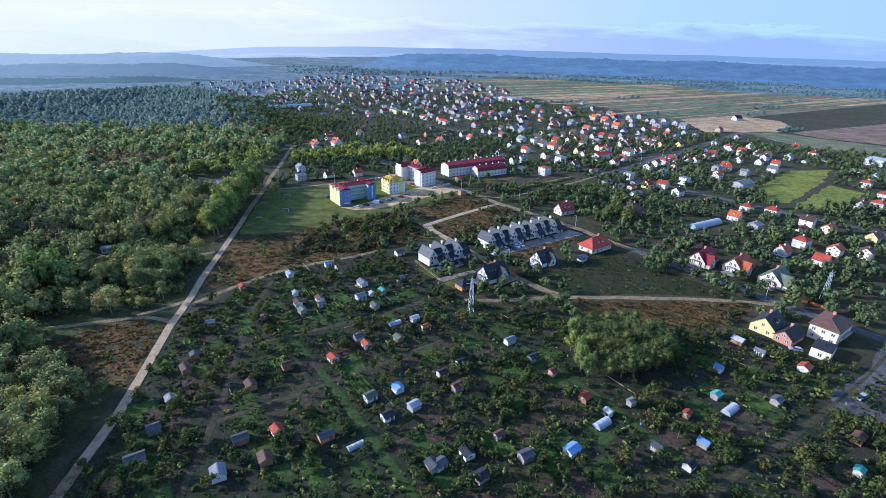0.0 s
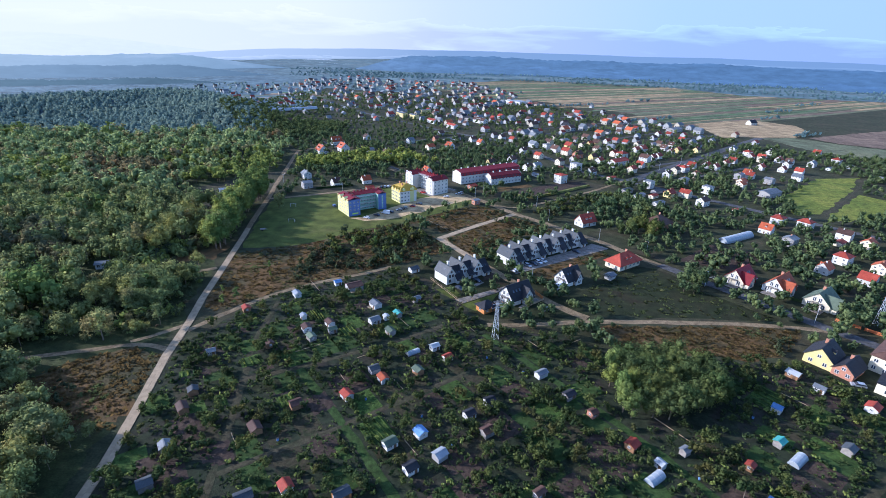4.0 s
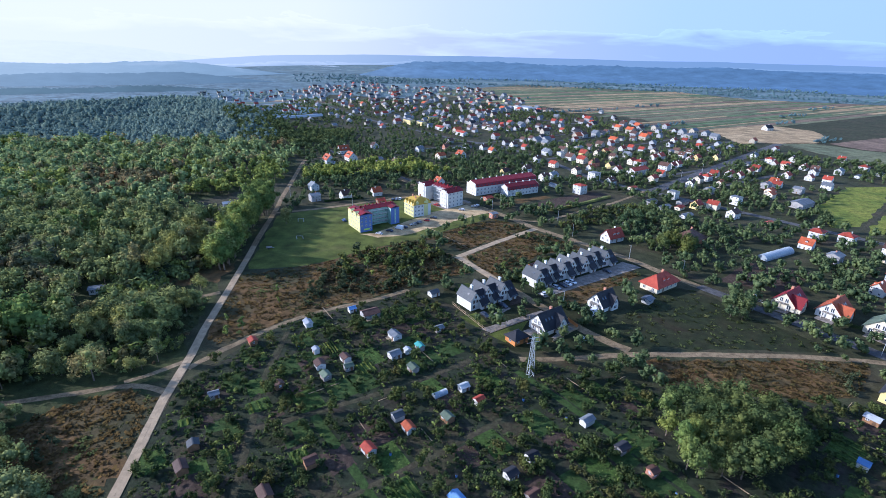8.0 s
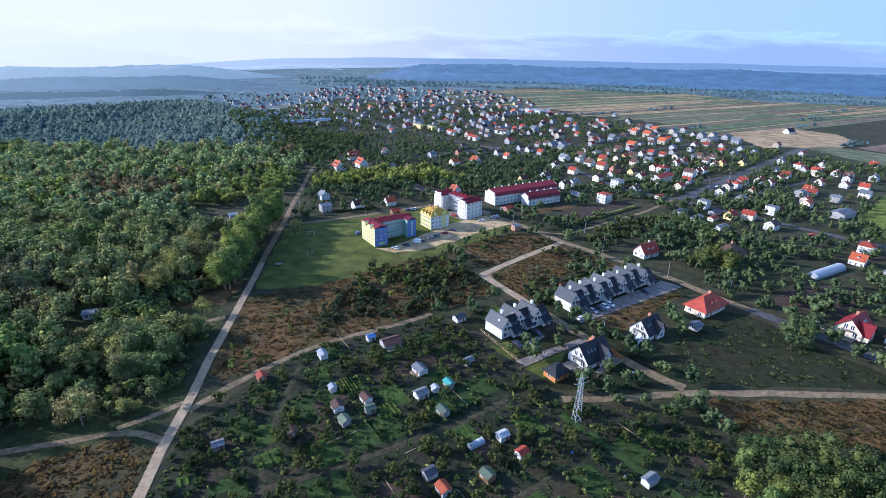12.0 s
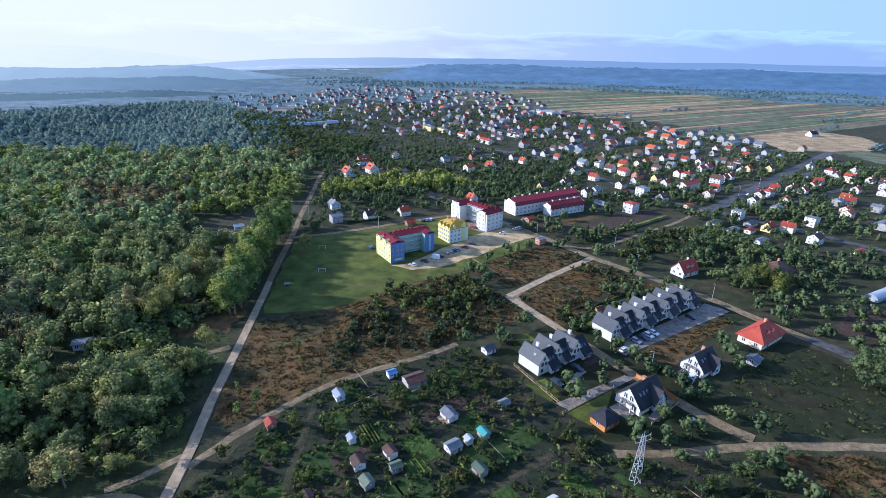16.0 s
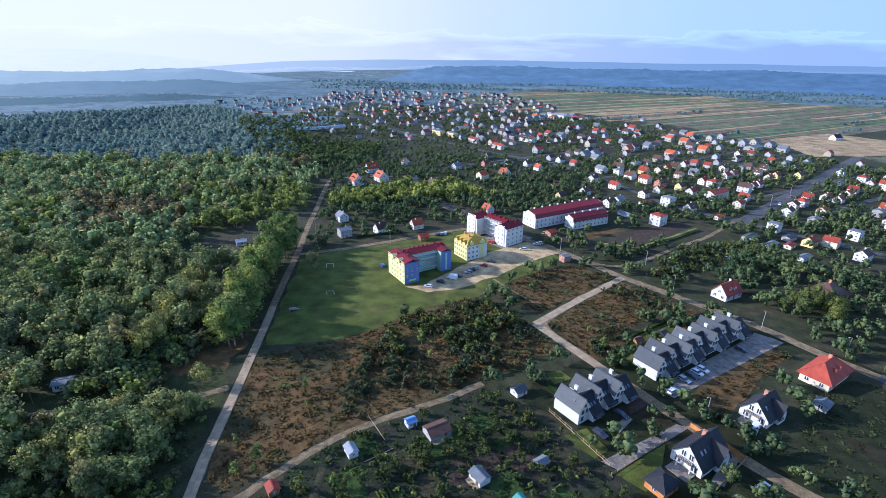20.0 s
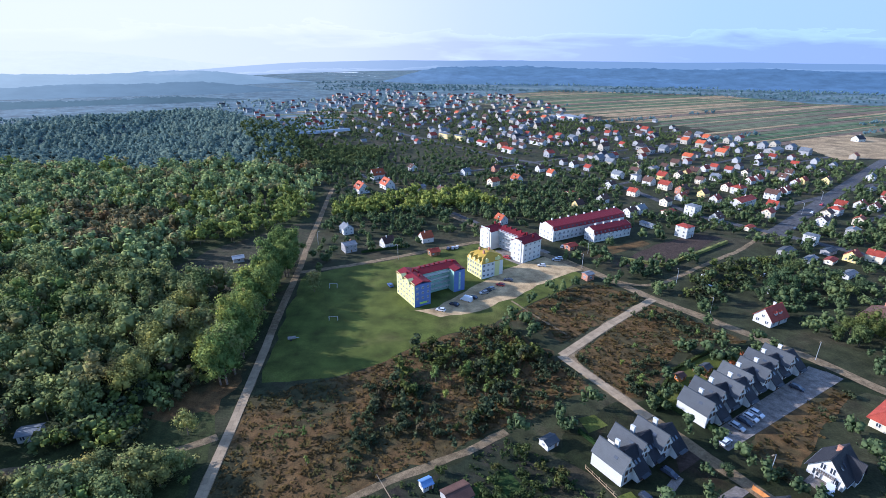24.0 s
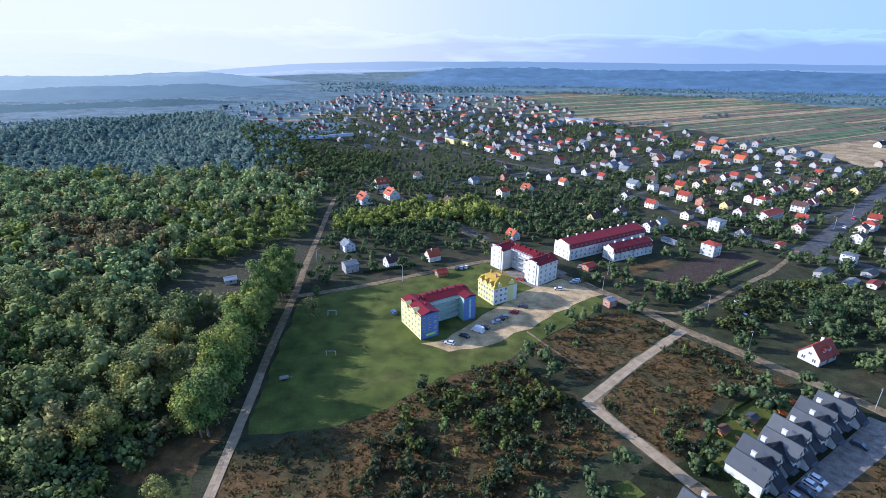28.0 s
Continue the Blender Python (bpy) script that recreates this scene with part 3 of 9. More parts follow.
DRY_B = [(-7, 294), (-20, 312), (-30, 310), (-14, 328), (6, 345), (18, 352), (38, 336), (14, 314)]
DRY_C = [(-4, 286), (16, 308), (40, 330), (50, 318), (66, 300), (40, 296), (22, 276), (14, 262), (6, 266)]
DRY_D = [(54, 192), (82, 193), (115, 195), (140, 192), (124, 176), (108, 170), (84, 174), (60, 178)]
DRY_E = [(-105, 165), (-118, 169), (-134, 160), (-144, 148), (-124, 130), (-100, 128)]
DRY_F = [(40, 228), (52, 240), (72, 258), (84, 268), (78, 274), (60, 262), (36, 244)]
FIELD_G = [(55, 203), (52, 214), (66, 232), (80, 246), (100, 254), (110, 242), (116, 226), (128, 212), (138, 200), (115, 201), (82, 200)]
GARDEN = [(-92, 78), (-96, 120), (-101, 150), (-100, 178), (-86, 204), (-74, 217), (-45, 233), (-32, 243), (-14, 226), (4, 206), (12, 190), (40, 186), (52, 176), (84, 172), (110, 168), (128, 172), (150, 150), (190, 150), (150, 105), (100, 62), (0, 50)]
patch("grassland", [(-20, 236), (-4, 226), (0, 208), (10, 196), (40, 196), (60, 204), (56, 216), (40, 232), (66, 258), (90, 272), (100, 262), (108, 250), (112, 258), (74, 302), (48, 296), (14, 262), (0, 258), (-12, 250)], M["rough"], 0.012, "rough grass between the new houses", "field", 1.5)
patch("lawn", LAWN, M["lawn"], 0.03, "mown green playing field beside apartments", "lawn", 1.2)
patch("meadow", DRY_A, M["meadow"], 0.025, "dry brown overgrown meadow", "meadow", 2.5)
patch("meadow", DRY_B, M["meadow"], 0.024, "reddish-brown weedy meadow by the lane fork", "meadow", 2)
patch("meadow", DRY_C, M["meadow"], 0.026, "reddish-brown fallow plot with bushes", "meadow", 2)
patch("meadow", DRY_D, M["meadow"], 0.023, "brown fallow strip beside the track", "meadow", 2)
patch("meadow", DRY_E, M["meadow"], 0.022, "brown clearing beside the forest track", "meadow", 3)
patch("meadow", DRY_F, M["meadow"], 0.021, "brown weedy strip beside the terrace car park", "meadow", 1)
patch("meadow", [(-138, 246), (-121, 254), (-123, 272), (-140, 266)], M["meadow"], 0.02, "brown glade in the wood", "meadow", 3)
patch("meadow", [(-150, 244), (-120, 248), (-122, 262), (-140, 262)], M["meadow"], 0.03, "brown glade by the road", "meadow", 3)
patch("meadow", [(-158, 325), (-143, 331), (-140, 320), (-156, 314)], M["dirt"], 0.03, "bare sandy clearing in the wood", "clearing", 3)
patch("grassland", FIELD_G, M["rough"], 0.02, "rough green field among houses", "field", 1.5)
patch("grassland", [(-206, 340), (-148, 332), (-134, 352), (-137, 400), (-146, 438), (-162, 430), (-190, 384)], M["path_grass"], 0.02, "rough open grass behind the tree line", "field", 3)
patch("garden_ground", GARDEN, M["garden"], 0.015, "allotment garden ground of grass and soil", "garden", 2)
patch("woodland_floor", [(-96, 60), (-100, 126), (-108, 160), (-113, 190), (-118, 230), (-126, 290), (-134, 340), (-142, 390), (-150, 440), (-162, 520), (-190, 600), (-320, 760), (-560, 720), (-420, 420), (-300, 240), (-200, 60)], M["woodfloor"], 0.008, "shaded woodland floor with leaf litter", "ground", 4)
patch("car_park", [(-68, 319), (-55, 312.5), (-39, 319), (-22, 333.5), (-1, 355), (19, 368), (12, 381), (1.6, 386), (-21, 369), (-33, 353), (-43, 342), (-57, 322)], M["gravel"], 0.05, "pale gravel car park before the apartments", "car park", 0.8)
patch("yard", [(-16, 372), (-5, 383), (4, 392), (-12, 404), (-30, 390), (-24, 380)], M["paving"], 0.045, "worn paved yard beside the white block", "yard", 0.8)
patch("car_park", [(30.2, 248.8), (34, 246.6), (86, 279.4), (80, 284.5), (74.5, 279.5)], M["paving"], 0.056, "grey paved forecourt strip of the terrace", "car park", 0)
patch("car_park", [(27.5, 244.4), (30.2, 240.4), (87.5, 277.2), (84.2, 281.5)], M["paving"], 0.06, "grey paved car park before the terrace", "car park", 0)
patch("car_park", [(126, 122), (131, 133), (153, 144), (170, 160), (186, 150), (150, 118)], M["asphalt"], 0.07, "grey asphalt yard beside the road", "car park", 0.5)
patch("crop_field", [(240, 350), (266, 400), (336, 463), (382, 472), (332, 417), (262, 354)], M["vine"], 0.03, "yellow-green weedy crop field behind houses", "field", 1.5)
patch("crop_field", [(252, 335), (268, 352), (334, 410), (347, 388), (300, 346)], M["vine"], 0.034, "yellow-green crop field beside a pale wall", "field", 1.5)
ribbon("track", [(256, 345), (296, 380), (330, 412), (384, 466)], 2.2, M["path_grass"], 0.05, "narrow field track between two crops", "track", 0.2)
patch("vegetable_plot", [(36, 376), (52, 371), (92, 402), (114, 424), (100, 428), (66, 406)], M["soil"], 0.03, "brown tilled vegetable plots", "plot", 0.8)
patch("vegetable_plot", [(30, 384), (40, 392), (66, 409), (62, 414), (30, 398)], M["meadow"], 0.032, "weedy brown plot by the long block", "plot", 1)
patch("vegetable_plot", [(120, 262), (150, 288), (176, 276), (150, 250)], M["soil"], 0.03, "brown ploughed plot behind the red houses", "plot", 1)

# far fields in long strips
def strip_field(x, y, length, width, turn, mat, label):
    c, s = math.cos(radians(turn)), math.sin(radians(turn))
    pts = [(x + a * c - b * s, y + a * s + b * c) for a, b in ((-length / 2, -width / 2), (length / 2, -width / 2), (length / 2, width / 2), (-length / 2, width / 2))]
    sh = Shape()
    n = max(1, int(length / 60))
    for i in range(n):
        u, w = i / n, (i + 1) / n
        q = []
        for f, e in ((u, 0), (w, 0), (w, 1), (u, 1)):
            p0, p1 = (pts[0], pts[1]) if e == 0 else (pts[3], pts[2])
            px, py = p0[0] + (p1[0] - p0[0]) * f, p0[1] + (p1[1] - p0[1]) * f
            q.append((px, py, terrain(px, py) + 0.12 + 0.02 * (len(label) % 3)))
        sh.poly(q)
    tagged(new("field", sh.mesh("field", M[mat])), label, "field", "strip fields on the plain", "structure")


FIELD_KINDS = [("field_a", "pale straw stubble field strip"), ("field_b", "green crop field strip"), ("field_c", "brown ploughed field strip"), ("field_d", "dull green meadow strip"), ("field_d", "faded grass strip"), ("field_b", "dark green root-crop strip")]
rf = random.Random(11)
off, last = 30.0, 0
while off < 1120:
    wd = rf.choice((7, 9, 11, 14, 18, 24))
    along = 40 + rf.uniform(-20, 40) + (70 if 150 < off < 420 else 0)
    while along < 1250:
        ln = rf.uniform(260, 900)
        pick = rf.choice([i for i in (0, 0, 1, 2, 3, 4, 5) if i != last])
        last = pick
        mid = along + ln / 2
        cx, cy = 300 - 0.53 * (off + wd / 2) + 0.848 * mid, 690 + 0.848 * (off + wd / 2) + 0.53 * mid
        strip_field(cx, cy, ln - 1.5, wd - 1.0, 32 + rf.uniform(-0.7, 0.7), *FIELD_KINDS[pick])
        along += ln
    off += wd
patch("field", [(388, 818), (515, 885), (556, 826), (533, 763), (478, 704), (365, 688), (372, 740)], M["field_a"], 0.32, "wide pale stubble field with a lone white house", "field", 2)
patch("field", [(490, 702), (730, 824), (900, 800), (760, 640), (567, 610), (505, 660)], M["field_c"], 0.33, "wide brown ploughed field", "field", 2)
patch("field", [(420, 690), (470, 700), (500, 655), (560, 605), (640, 560), (520, 520), (430, 600)], M["field_d"], 0.30, "dull meadow behind the last houses", "field", 3)

patch("floodplain", [(-900, 2400), (-420, 1500), (-330, 1290), (-60, 1210), (-40, 1500), (250, 1850), (700, 1680), (800, 1420), (1250, 1280), (2300, 1500), (3300, 3300), (0, 3500)], M["floodplain"], 0.5, "haze-tinted river meadows on the far plain", "ground", 5)

for k in range(7):
    strip_field(-350 + 22 * k, 1010 + 30 * k, 210 + 25 * (k % 3), 13 + 4 * (k % 2), 8, *FIELD_KINDS[(0, 1, 4, 2, 0, 5, 3)[k]])

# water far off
patch("floodplain", [(-1500, 2330), (-150, 2330), (-300, 4300), (-1900, 4300)], M["floodplain"], 1.0, "haze-tinted meadows beside the river bend", "ground", 0)
# the water's glint is a pale, rough base colour, not a reflection
patch("river", [(-930, 3290), (-760, 3420), (-690, 3300), (-600, 2980), (-486, 2720), (-520, 2700), (-640, 2880), (-700, 2890), (-800, 3080), (-860, 3150)], plain_mat("glint_coloured_water", (0.66, 0.71, 0.76), 0.55, 0.05, 0.01, spec=0.3), 2.0, "distant river bend, its glint put in a pale colour", "water", 10)

# ---- distance: sky, haze and hills on the horizon ----
GLOW = 2.0 ** -EXPO


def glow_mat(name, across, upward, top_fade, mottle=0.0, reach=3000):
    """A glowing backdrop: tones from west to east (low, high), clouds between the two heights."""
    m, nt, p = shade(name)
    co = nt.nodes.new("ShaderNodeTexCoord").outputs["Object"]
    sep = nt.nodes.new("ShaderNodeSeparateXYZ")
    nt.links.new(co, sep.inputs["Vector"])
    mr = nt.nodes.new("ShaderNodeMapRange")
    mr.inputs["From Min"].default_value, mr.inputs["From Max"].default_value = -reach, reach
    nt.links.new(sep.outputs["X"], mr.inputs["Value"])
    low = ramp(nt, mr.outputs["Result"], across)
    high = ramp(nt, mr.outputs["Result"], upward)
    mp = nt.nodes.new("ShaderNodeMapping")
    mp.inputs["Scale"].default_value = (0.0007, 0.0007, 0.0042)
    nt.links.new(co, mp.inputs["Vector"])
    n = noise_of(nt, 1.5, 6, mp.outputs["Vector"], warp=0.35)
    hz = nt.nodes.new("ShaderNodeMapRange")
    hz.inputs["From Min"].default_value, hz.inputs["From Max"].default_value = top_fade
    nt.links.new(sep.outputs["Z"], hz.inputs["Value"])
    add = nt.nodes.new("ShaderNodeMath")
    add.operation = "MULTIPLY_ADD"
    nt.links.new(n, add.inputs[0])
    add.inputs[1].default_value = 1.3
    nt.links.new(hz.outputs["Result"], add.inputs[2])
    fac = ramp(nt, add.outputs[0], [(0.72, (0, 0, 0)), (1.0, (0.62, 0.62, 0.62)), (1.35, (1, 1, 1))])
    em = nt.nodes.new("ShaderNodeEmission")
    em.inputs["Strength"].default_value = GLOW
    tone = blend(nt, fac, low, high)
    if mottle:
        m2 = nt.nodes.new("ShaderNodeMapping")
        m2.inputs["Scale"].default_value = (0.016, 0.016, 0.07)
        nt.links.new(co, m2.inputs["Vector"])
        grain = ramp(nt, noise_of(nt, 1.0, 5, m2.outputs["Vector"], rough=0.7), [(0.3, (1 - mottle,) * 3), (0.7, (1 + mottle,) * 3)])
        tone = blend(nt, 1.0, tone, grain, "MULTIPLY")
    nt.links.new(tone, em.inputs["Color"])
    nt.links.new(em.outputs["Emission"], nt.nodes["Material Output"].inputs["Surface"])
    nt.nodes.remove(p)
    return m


def bank(name, near, far, top, rough, mat, label, a0=-64, a1=64, taper=0.0, trees=0.0):
    """A far backdrop on an arc, sloping down to the plain before it; its distance grows from the western to the eastern end."""
    s, k = Shape(), 480 if trees else 160
    for i in range(k + 1):
        deg = a0 + (a1 - a0) * i / k
        f = max(0.0, min(1.0, (deg + 36) / 34))
        f = f * f * (3 - 2 * f)
        r = near + (far - near) * f
        a = radians(deg)
        x, y = r * math.sin(a), r * math.cos(a)
        t = top + rough * (noise.noise((deg * 0.13, 2, near * 0.01)) + 0.4 * noise.noise((deg * 0.9, 5, 1))) + trees * (noise.noise((deg * 2.4, 9, near)) + 0.8 * noise.noise((deg * 7.0, 7, near)))
        if taper:
            e = max(0.0, min(1.0, (deg - a0) / taper if taper > 0 else (deg - a1) / taper))
            t = -8 + (t + 8) * e * e * (3 - 2 * e)
        # foot reaches out so the bank's shadow lands on its own glowing face
        foot = r - (3.4 * max(t, 0.0) if top < 300 else 0.0)
        s.v += [(foot * math.sin(a), foot * math.cos(a), -1.0 if top < 300 else -80), (x, y, max(-70, t)), (x, y, -80)]
        if i:
            n0 = 3 * i
            s.f += [(n0 - 3, n0, n0 + 1, n0 - 2), (n0 - 2, n0 + 1, n0 + 2, n0 - 1)]
            s.k += [0, 0]
    return tagged(new(name, s.mesh(name, mat)), label, "sky" if top > 300 else "hills", kind="structure")


SKY_LOW = [(0.017, (1.0, 1.0, 1.0)), (0.2, (0.92, 0.94, 0.98)), (0.378, (0.82, 0.86, 0.97)), (0.5, (0.62, 0.69, 0.94)), (0.69, (0.42, 0.56, 0.86)), (0.816, (0.38, 0.52, 0.83))]
SKY_HIGH = [(0.017, (1.0, 1.0, 1.0)), (0.378, (0.98, 0.99, 1.0)), (0.5, (0.78, 0.88, 1.0)), (0.69, (0.60, 0.82, 1.0)), (0.816, (0.55, 0.78, 1.0))]
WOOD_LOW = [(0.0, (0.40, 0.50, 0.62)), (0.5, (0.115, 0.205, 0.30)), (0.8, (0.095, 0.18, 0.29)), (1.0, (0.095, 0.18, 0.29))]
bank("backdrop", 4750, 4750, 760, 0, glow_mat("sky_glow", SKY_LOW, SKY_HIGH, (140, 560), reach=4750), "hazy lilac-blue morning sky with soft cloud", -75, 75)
# hills, woods, ridges and fog glow, with haze put into their emitted tones
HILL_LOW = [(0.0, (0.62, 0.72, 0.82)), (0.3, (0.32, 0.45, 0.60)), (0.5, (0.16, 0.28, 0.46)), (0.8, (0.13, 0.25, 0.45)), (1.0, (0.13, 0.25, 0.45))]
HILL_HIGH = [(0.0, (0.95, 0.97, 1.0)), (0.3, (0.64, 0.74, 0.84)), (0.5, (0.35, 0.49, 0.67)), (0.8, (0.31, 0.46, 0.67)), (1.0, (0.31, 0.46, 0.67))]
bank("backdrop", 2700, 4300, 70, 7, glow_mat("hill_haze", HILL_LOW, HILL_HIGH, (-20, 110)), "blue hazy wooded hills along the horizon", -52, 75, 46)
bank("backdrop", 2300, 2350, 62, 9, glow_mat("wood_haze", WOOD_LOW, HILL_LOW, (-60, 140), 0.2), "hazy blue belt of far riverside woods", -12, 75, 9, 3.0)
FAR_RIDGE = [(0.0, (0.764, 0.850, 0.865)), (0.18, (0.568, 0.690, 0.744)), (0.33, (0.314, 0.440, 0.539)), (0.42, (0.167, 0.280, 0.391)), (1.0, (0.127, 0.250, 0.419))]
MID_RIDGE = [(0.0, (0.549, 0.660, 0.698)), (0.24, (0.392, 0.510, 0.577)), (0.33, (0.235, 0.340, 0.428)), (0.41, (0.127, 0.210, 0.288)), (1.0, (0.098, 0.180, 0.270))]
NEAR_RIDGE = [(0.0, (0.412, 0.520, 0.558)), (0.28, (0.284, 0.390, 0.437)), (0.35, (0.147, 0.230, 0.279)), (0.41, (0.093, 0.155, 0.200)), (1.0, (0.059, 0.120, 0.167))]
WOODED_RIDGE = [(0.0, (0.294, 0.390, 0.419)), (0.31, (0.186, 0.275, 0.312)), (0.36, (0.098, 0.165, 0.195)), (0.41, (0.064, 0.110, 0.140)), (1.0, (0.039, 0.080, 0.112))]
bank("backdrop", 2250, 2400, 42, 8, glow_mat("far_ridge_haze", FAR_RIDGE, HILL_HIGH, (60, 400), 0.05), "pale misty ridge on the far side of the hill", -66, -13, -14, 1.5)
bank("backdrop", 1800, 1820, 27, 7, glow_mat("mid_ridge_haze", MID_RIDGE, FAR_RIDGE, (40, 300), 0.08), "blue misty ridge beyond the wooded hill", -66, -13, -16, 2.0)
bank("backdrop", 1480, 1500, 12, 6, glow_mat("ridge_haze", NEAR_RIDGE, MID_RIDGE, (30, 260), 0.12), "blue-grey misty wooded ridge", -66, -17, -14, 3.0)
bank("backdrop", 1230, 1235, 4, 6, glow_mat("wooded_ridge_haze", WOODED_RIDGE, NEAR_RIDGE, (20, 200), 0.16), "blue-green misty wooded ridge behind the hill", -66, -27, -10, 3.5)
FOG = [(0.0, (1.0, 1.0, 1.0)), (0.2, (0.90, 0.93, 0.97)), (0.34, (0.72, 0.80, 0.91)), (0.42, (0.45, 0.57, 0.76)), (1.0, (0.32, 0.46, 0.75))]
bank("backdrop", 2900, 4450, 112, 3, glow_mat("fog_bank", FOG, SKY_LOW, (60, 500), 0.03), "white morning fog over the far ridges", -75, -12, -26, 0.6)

# ---- building kit ----
WIN = {}


def window_mesh(w, h, frame="frame_w", bars=1):
    key = (w, h, frame, bars)
    if key not in WIN:
        # one closed piece: a frame with its panes set back in it
        s = Shape()
        t, dz = 0.09, 0.05
        cols = [-w / 2] + [-w / 2 + w * i / (bars + 1) for i in range(1, bars + 1)] + [w / 2]
        a, b = w / 2, -0.09
        s.v = [(-a, 0.04, 0), (a, 0.04, 0), (a, 0.04, h), (-a, 0.04, h), (-a, b, 0), (a, b, 0), (a, b, h), (-a, b, h)]
        s.f = [(0, 1, 2, 3), (0, 4, 5, 1), (1, 5, 6, 2), (2, 6, 7, 3), (3, 7, 4, 0)]
        s.k = [1] * 5
        for l, r in zip(cols, cols[1:]):
            n = len(s.v)
            lo, ro = (l if l == -a else l - 0.0), r
            s.v += [(lo, b, 0), (ro, b, 0), (ro, b, h), (lo, b, h)]
            s.v += [(l + t, b, t), (r - t, b, t), (r - t, b, h - t), (l + t, b, h - t)]
            s.v += [(l + t, b + dz, t), (r - t, b + dz, t), (r - t, b + dz, h - t), (l + t, b + dz, h - t)]
            for i in range(4):
                j = (i + 1) % 4
                s.f += [(n + i, n + j, n + 4 + j, n + 4 + i), (n + 4 + i, n + 4 + j, n + 8 + j, n + 8 + i)]
                s.k += [1, 1]
            s.f.append((n + 8, n + 9, n + 10, n + 11))
            s.k.append(0)
        s.weld()
        WIN[key] = s.mesh("window", M["glass"], M[frame])
    return WIN[key]


def add_window(parent, x, y, z, facing, w=1.3, h=1.4, frame="frame_w", bars=1, name="window"):
    """facing: degrees, 0 looks to -y."""
    ob = part(name, window_mesh(w, h, frame, bars), None, parent)
    ob.matrix_basis = pose(x, y, z, 0, 0, facing)
    return ob


def gable_body(w, d, h, rise, inset=0.0):
    """Walls of a house with a ridge along x, and its two gables."""
    s = Shape()
    a, b = w / 2, d / 2
    s.poly([(-a, -b, -0.3), (a, -b, -0.3), (a, -b, h), (-a, -b, h)])
    s.poly([(a, b, -0.3), (-a, b, -0.3), (-a, b, h), (a, b, h)])
    s.poly([(a, -b, -0.3), (a, b, -0.3), (a, b, h), (a, 0, h + rise), (a, -b, h)])
    s.poly([(-a, b, -0.3), (-a, -b, -0.3), (-a, -b, h), (-a, 0, h + rise), (-a, b, h)])
    s.poly([(-a, -b, h), (a, -b, h), (a, 0, h + rise), (-a, 0, h + rise)])
    s.poly([(-a, 0, h + rise), (a, 0, h + rise), (a, b, h), (-a, b, h)])
    return s


def gable_roof(w, d, h, rise, over=0.5, t=0.2):
    s = Shape()
    a, b = w / 2 + over * 0.7, d / 2 + over
    drop = rise * over / (d / 2)
    s.slab((-a, -b, h - drop + 0.02), (a, -b, h - drop + 0.02), (a, 0, h + rise + 0.02), (-a, 0, h + rise + 0.02), t)
    s.slab((-a, 0, h + rise + 0.02), (a, 0, h + rise + 0.02), (a, b, h - drop + 0.02), (-a, b, h - drop + 0.02), t)
    s.box(0, 0, h + rise + t - 0.03, 2 * a, 0.35, 0.1)
    return s


def hip_roof(w, d, h, rise, over=0.6, ridge=None, t=0.18):
    s = Shape()
    a, b = w / 2 + over, d / 2 + over
    r = max(0.2, (w - d) / 2 if ridge is None else ridge)
    z0, z1 = h - 0.05, h + rise
    A, B, C, D = (-a, -b, z0), (a, -b, z0), (a, b, z0), (-a, b, z0)
    E, F = (-r, 0, z1), (r, 0, z1)
    up = lambda p: (p[0], p[1], p[2] + t)
    s.poly([up(A), up(B), up(F), up(E)]).poly([up(B), up(C), up(F)]).poly([up(C), up(D), up(E), up(F)]).poly([up(D), up(A), up(E)])
    for p, q in ((A, B), (B, C), (C, D), (D, A)):
        s.poly([p, q, up(q), up(p)])
    s.poly([D, C, B, A])
    for p, q in ((E, F), (A, E), (D, E), (B, F), (C, F)):
        s.bar(up(p), up(q), 0.12, 4)
    return s


def chimney_shape(x, y, z0, z1, sx=0.6, sy=0.9):
    s = Shape()
    s.box(x, y, z0, sx, sy, z1 - z0)
    s.box(x, y, z1 - 0.02, sx + 0.16, sy + 0.16, 0.12)
    return s


def dormer(parent, x, side, d, h, rise, wall, roof, w=1.8):
    """A small gabled dormer on the roof slope of the given side."""
    y0 = side * d / 2 * 0.72
    z0 = h + rise * 0.28 - 0.2
    top = 1.35
    ridge_y = side * (d / 2 * (1 - (z0 + top + 0.6 - h) / rise))
    s = Shape()
    s.box(x, (y0 + ridge_y) / 2, z0, w, abs(y0 - ridge_y), top)
    ob = part("dormer", s, M[wall], parent)
    r = Shape()
    y1 = y0 + side * 0.25
    a = w / 2 + 0.2
    r.slab((x - a, y1, z0 + top - 0.1), (x, y1, z0 + top + 0.6), (x, ridge_y, z0 + top + 0.6), (x - a, ridge_y, z0 + top - 0.1), 0.12)
    r.slab((x, y1, z0 + top + 0.6), (x + a, y1, z0 + top - 0.1), (x + a, ridge_y, z0 + top - 0.1), (x, ridge_y, z0 + top + 0.6), 0.12)
    part("dormer_roof", r, M[roof], ob)
    wdw = part("dormer_window", window_mesh(1.0, 1.0), None, ob)
    wdw.matrix_basis = pose(x, y0 + side * 0.02, z0 + 0.2, 0, 0, 0 if side < 0 else 180)


